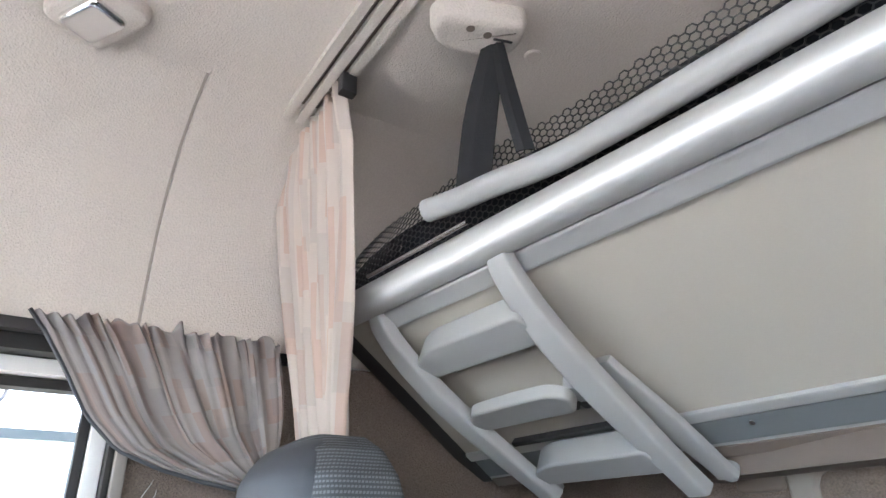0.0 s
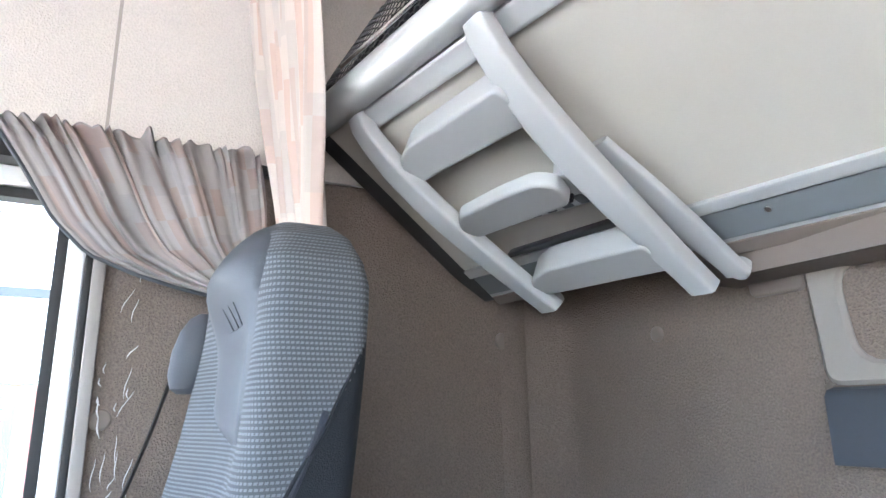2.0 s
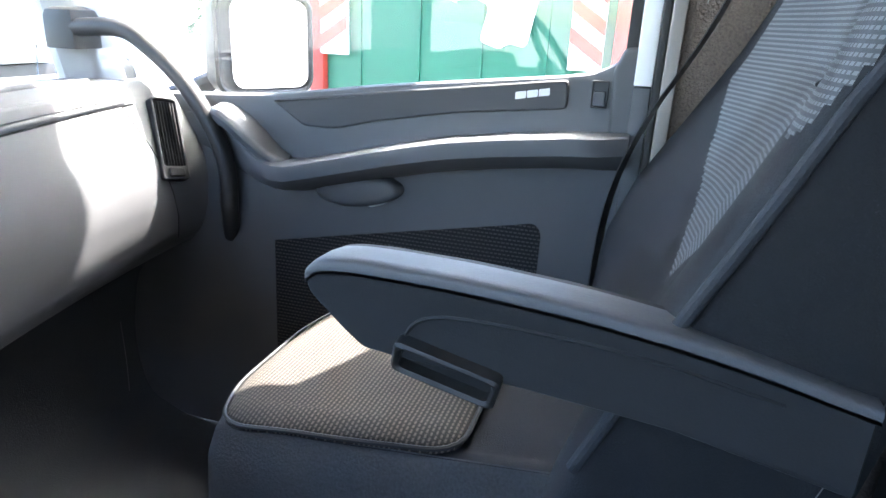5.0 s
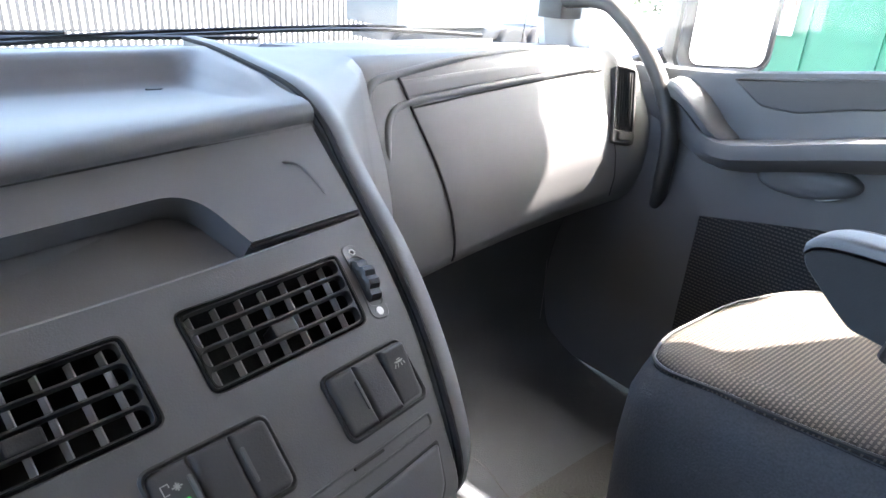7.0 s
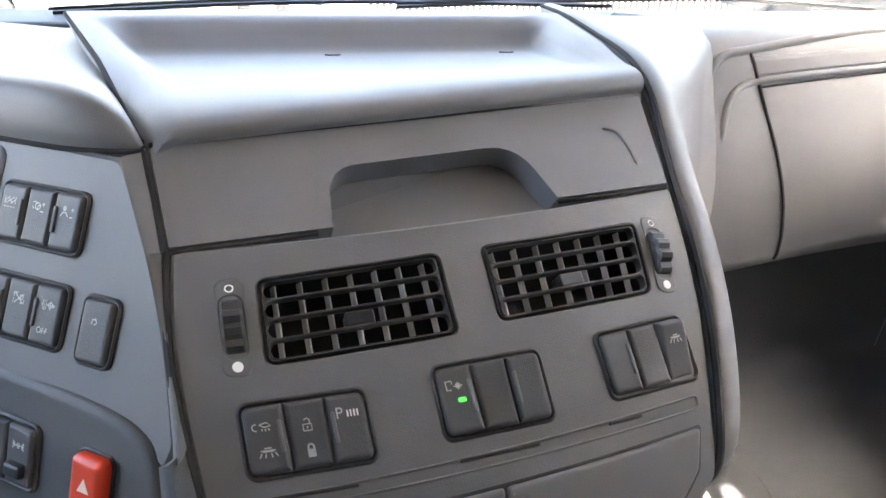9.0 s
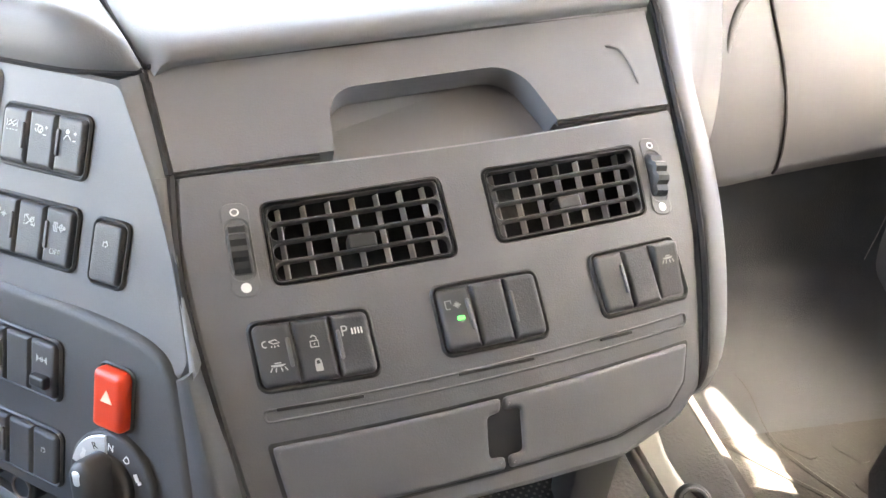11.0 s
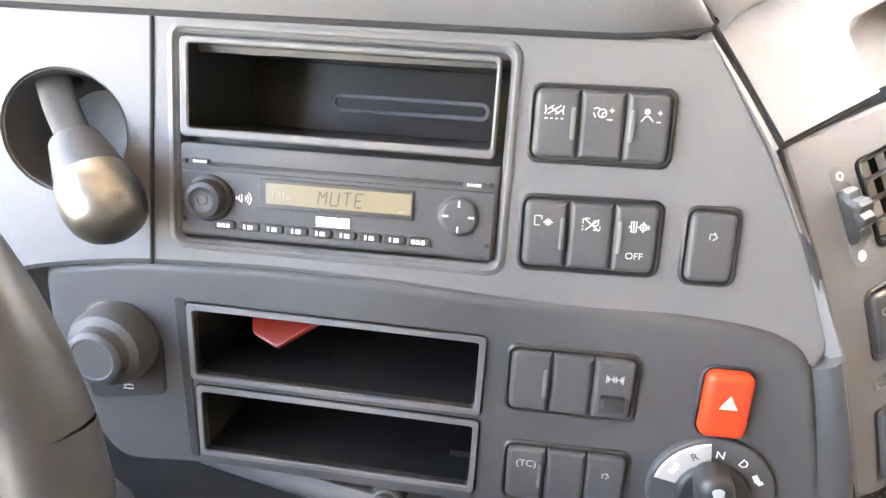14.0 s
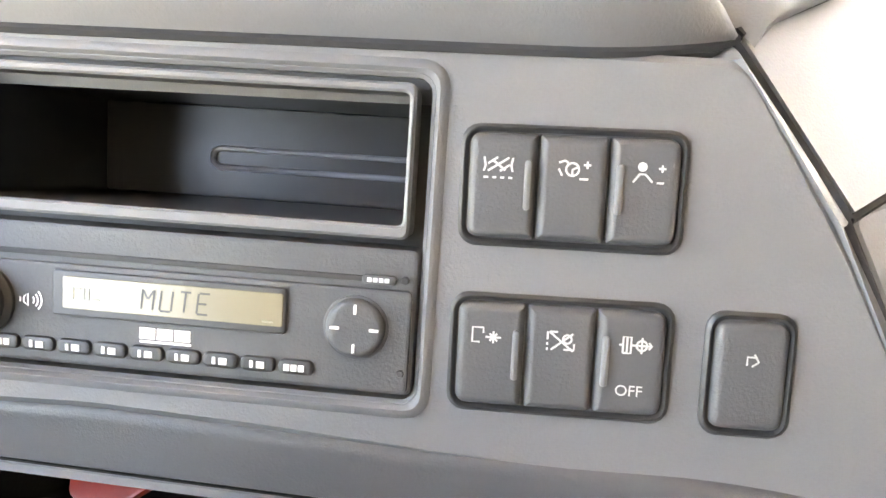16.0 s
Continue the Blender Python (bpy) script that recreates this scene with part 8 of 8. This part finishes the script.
sheet(bm, [[(x, 0.80 - 0.10 * ((x - XC) / 1.03) ** 2 + 0.0, 1.0) for x in np.linspace(-0.92, 1.14, 20)], [(x, 0.70 - 0.10 * ((x - XC) / 1.03) ** 2, 1.90) for x in np.linspace(-0.92, 1.14, 20)]], (0, 0.004, 0))
ws = tagged(part("windscreen", bm, GLASS), "clear curved windscreen", "window", kind="structure")
ws.visible_shadow = False
for pts in ([(0.62, 0.86, 1.045), (0.2, 0.87, 1.05), (-0.1, 0.88, 1.042), (-0.35, 0.87, 1.03)], [(1.12, 0.80, 1.05), (0.85, 0.85, 1.06), (0.5, 0.87, 1.052), (0.22, 0.88, 1.04)]):
    wp = thing("wiper", pts[0], "black windscreen wiper at rest", "wiper", "wipers")
    bm = bmesh.new()
    tube(bm, smooth_path([(x, y, z - 0.012) for x, y, z in pts], 4), 0.0042, 6)
    part("wiper_arm", bm, BLACK, wp)
    bm = bmesh.new()
    tube(bm, [Vector(p) + Vector((0, -0.015, -0.004)) for p in smooth_path(pts, 4)[3:]], 0.003, 6)
    part("blade", bm, RUBBER, wp)

# blue truck, seen from its side
trk = thing("blue_truck", (-1.0, 14.5, GZ), "blue truck cab with a pale loading body", "truck")
bm = bmesh.new()
slab(bm, frame_of((-1.9, 13.4, GZ), (1, 0, 0), (0, 0, 1)), rpoly([(0, 0.7), (0.28, 0.75), (0.45, 1.1), (0.75, 1.2), (1.05, 1.1), (1.25, 0.72), (1.9, 0.6), (1.95, 1.6), (1.8, 2.9), (0.05, 2.9)], 0.05, 3), -2.3, 0, 0.05, 2)
part("cab_body", bm, BLUE, trk)
bm = bmesh.new()
slab(bm, frame_of((-1.9, 13.38, GZ), (1, 0, 0), (0, 0, 1)), rpoly([(0.75, 1.75), (1.75, 1.75), (1.65, 2.6), (0.75, 2.6)], 0.06, 3), -0.02, 0.01, 0.005, 1)
part("side_window", bm, BLACK, trk)
for x in (-1.15, -6.2, -7.5):
    bm = bmesh.new()
    slab(bm, frame_of((x, 13.36, GZ + 0.5), (1, 0, 0), (0, 0, 1)), disc(0, 0, 0.5, 32), -0.35, 0, 0.06, 3)
    w = part("tyre", bm, TYRE, trk)
    bm = bmesh.new()
    slab(bm, frame_of((x, 13.33, GZ + 0.5), (1, 0, 0), (0, 0, 1)), disc(0, 0, 0.27, 24), -0.1, 0, 0.05, 2)
    part("rim", bm, FLAT_WHITE, w)
for lo, hi, mat in (((-9, 13.5, GZ + 0.8), (-1.95, 15.6, GZ + 1.0), STEEL), ((-9, 13.4, GZ + 1.15), (-2.5, 15.7, GZ + 2.6), WHITE), ((-3.9, 13.38, GZ + 0.4), (-2.4, 13.7, GZ + 0.85), STEEL)):
    bm = bmesh.new()
    box(bm, lo, hi, bevel=0.02)
    part("loading_body" if mat is WHITE else "chassis_rail", bm, mat, trk)
bm = bmesh.new()
tube(bm, [(-2.15, 13.5, GZ + 0.9), (-2.15, 13.5, GZ + 3.0)], 0.09, 12)
part("exhaust_stack", bm, BROWN, trk)
# pale palisade fence
fn = thing("palisade_fence", (6, 17.5, GZ), "grey steel palisade fence of upright pales", "fence")
pale = None
for x in np.arange(1.2, 14.0, 0.17):
    if pale is None:
        bm = bmesh.new()
        slab(bm, frame_of((0, 0, 0), (1, 0, 0), (0, 0, 1)), [(-0.045, 0.05), (0.045, 0.05), (0.045, 1.85), (0, 2.0), (-0.045, 1.85)], 0, 0.03, 0.005, 1)
        pale = part("pale", bm, PALE, fn, smooth=False)
        pale.matrix_parent_inverse = Matrix.Translation(-fn.location)
        pale.location = (x, 17.5, GZ)
    else:
        o = pale.copy()
        scene.collection.objects.link(o)
        o.location = (x, 17.5, GZ)
for z in (0.4, 1.5):
    bm = bmesh.new()
    box(bm, (1.1, 17.52, GZ + z), (14.0, 17.56, GZ + z + 0.06))
    part("fence_rail", bm, STEEL, fn, smooth=False)
# grey tipper further right
tp = thing("grey_truck", (11, 13, GZ), "grey skip truck with open chassis", "truck")
bm = bmesh.new()
box(bm, (8.8, 12.0, GZ + 1.0), (11.8, 14.2, GZ + 2.9), bevel=0.05)
part("skip_body", bm, STEEL, tp)
bm = bmesh.new()
box(bm, (8.6, 12.3, GZ + 0.7), (14.5, 13.6, GZ + 0.95), bevel=0.03)
part("chassis", bm, BLACK, tp)
for x in (9.3, 12.6, 13.7):
    bm = bmesh.new()
    slab(bm, frame_of((x, 12.1, GZ + 0.5), (1, 0, 0), (0, 0, 1)), disc(0, 0, 0.5, 28), -0.35, 0, 0.06, 3)
    part("tyre", bm, TYRE, tp)
bm = bmesh.new()
box(bm, (14.2, 12.0, GZ + 0.5), (16.2, 14.3, GZ + 2.9), bevel=0.1)
part("cab_body", bm, WHITE, tp)
# far hedge line
random.seed(33)
verts, faces = [], []
for k in range(5000):
    a = random.uniform(-0.6, 1.6)
    r = random.uniform(55, 62)
    p = Vector((r * math.sin(a), r * math.cos(a), GZ + random.random() ** 1.4 * (3.2 + 1.6 * math.sin(a * 9) + 0.9 * math.sin(a * 31))))
    d1 = Vector((random.uniform(-1, 1), random.uniform(-1, 1), random.uniform(-1, 1))).normalized() * random.uniform(0.2, 0.5)
    d2 = d1.orthogonal().normalized() * 0.25
    n = len(verts)
    verts += [tuple(p - d1), tuple(p + d2), tuple(p + d1), tuple(p - d2)]
    faces.append((n, n + 1, n + 2, n + 3))
me = bpy.data.meshes.new("far_trees")
me.from_pydata(verts, [], faces)
me.materials.append(LEAF)
tagged(new("far_trees", me), "distant line of green trees", "trees", kind="stuff")
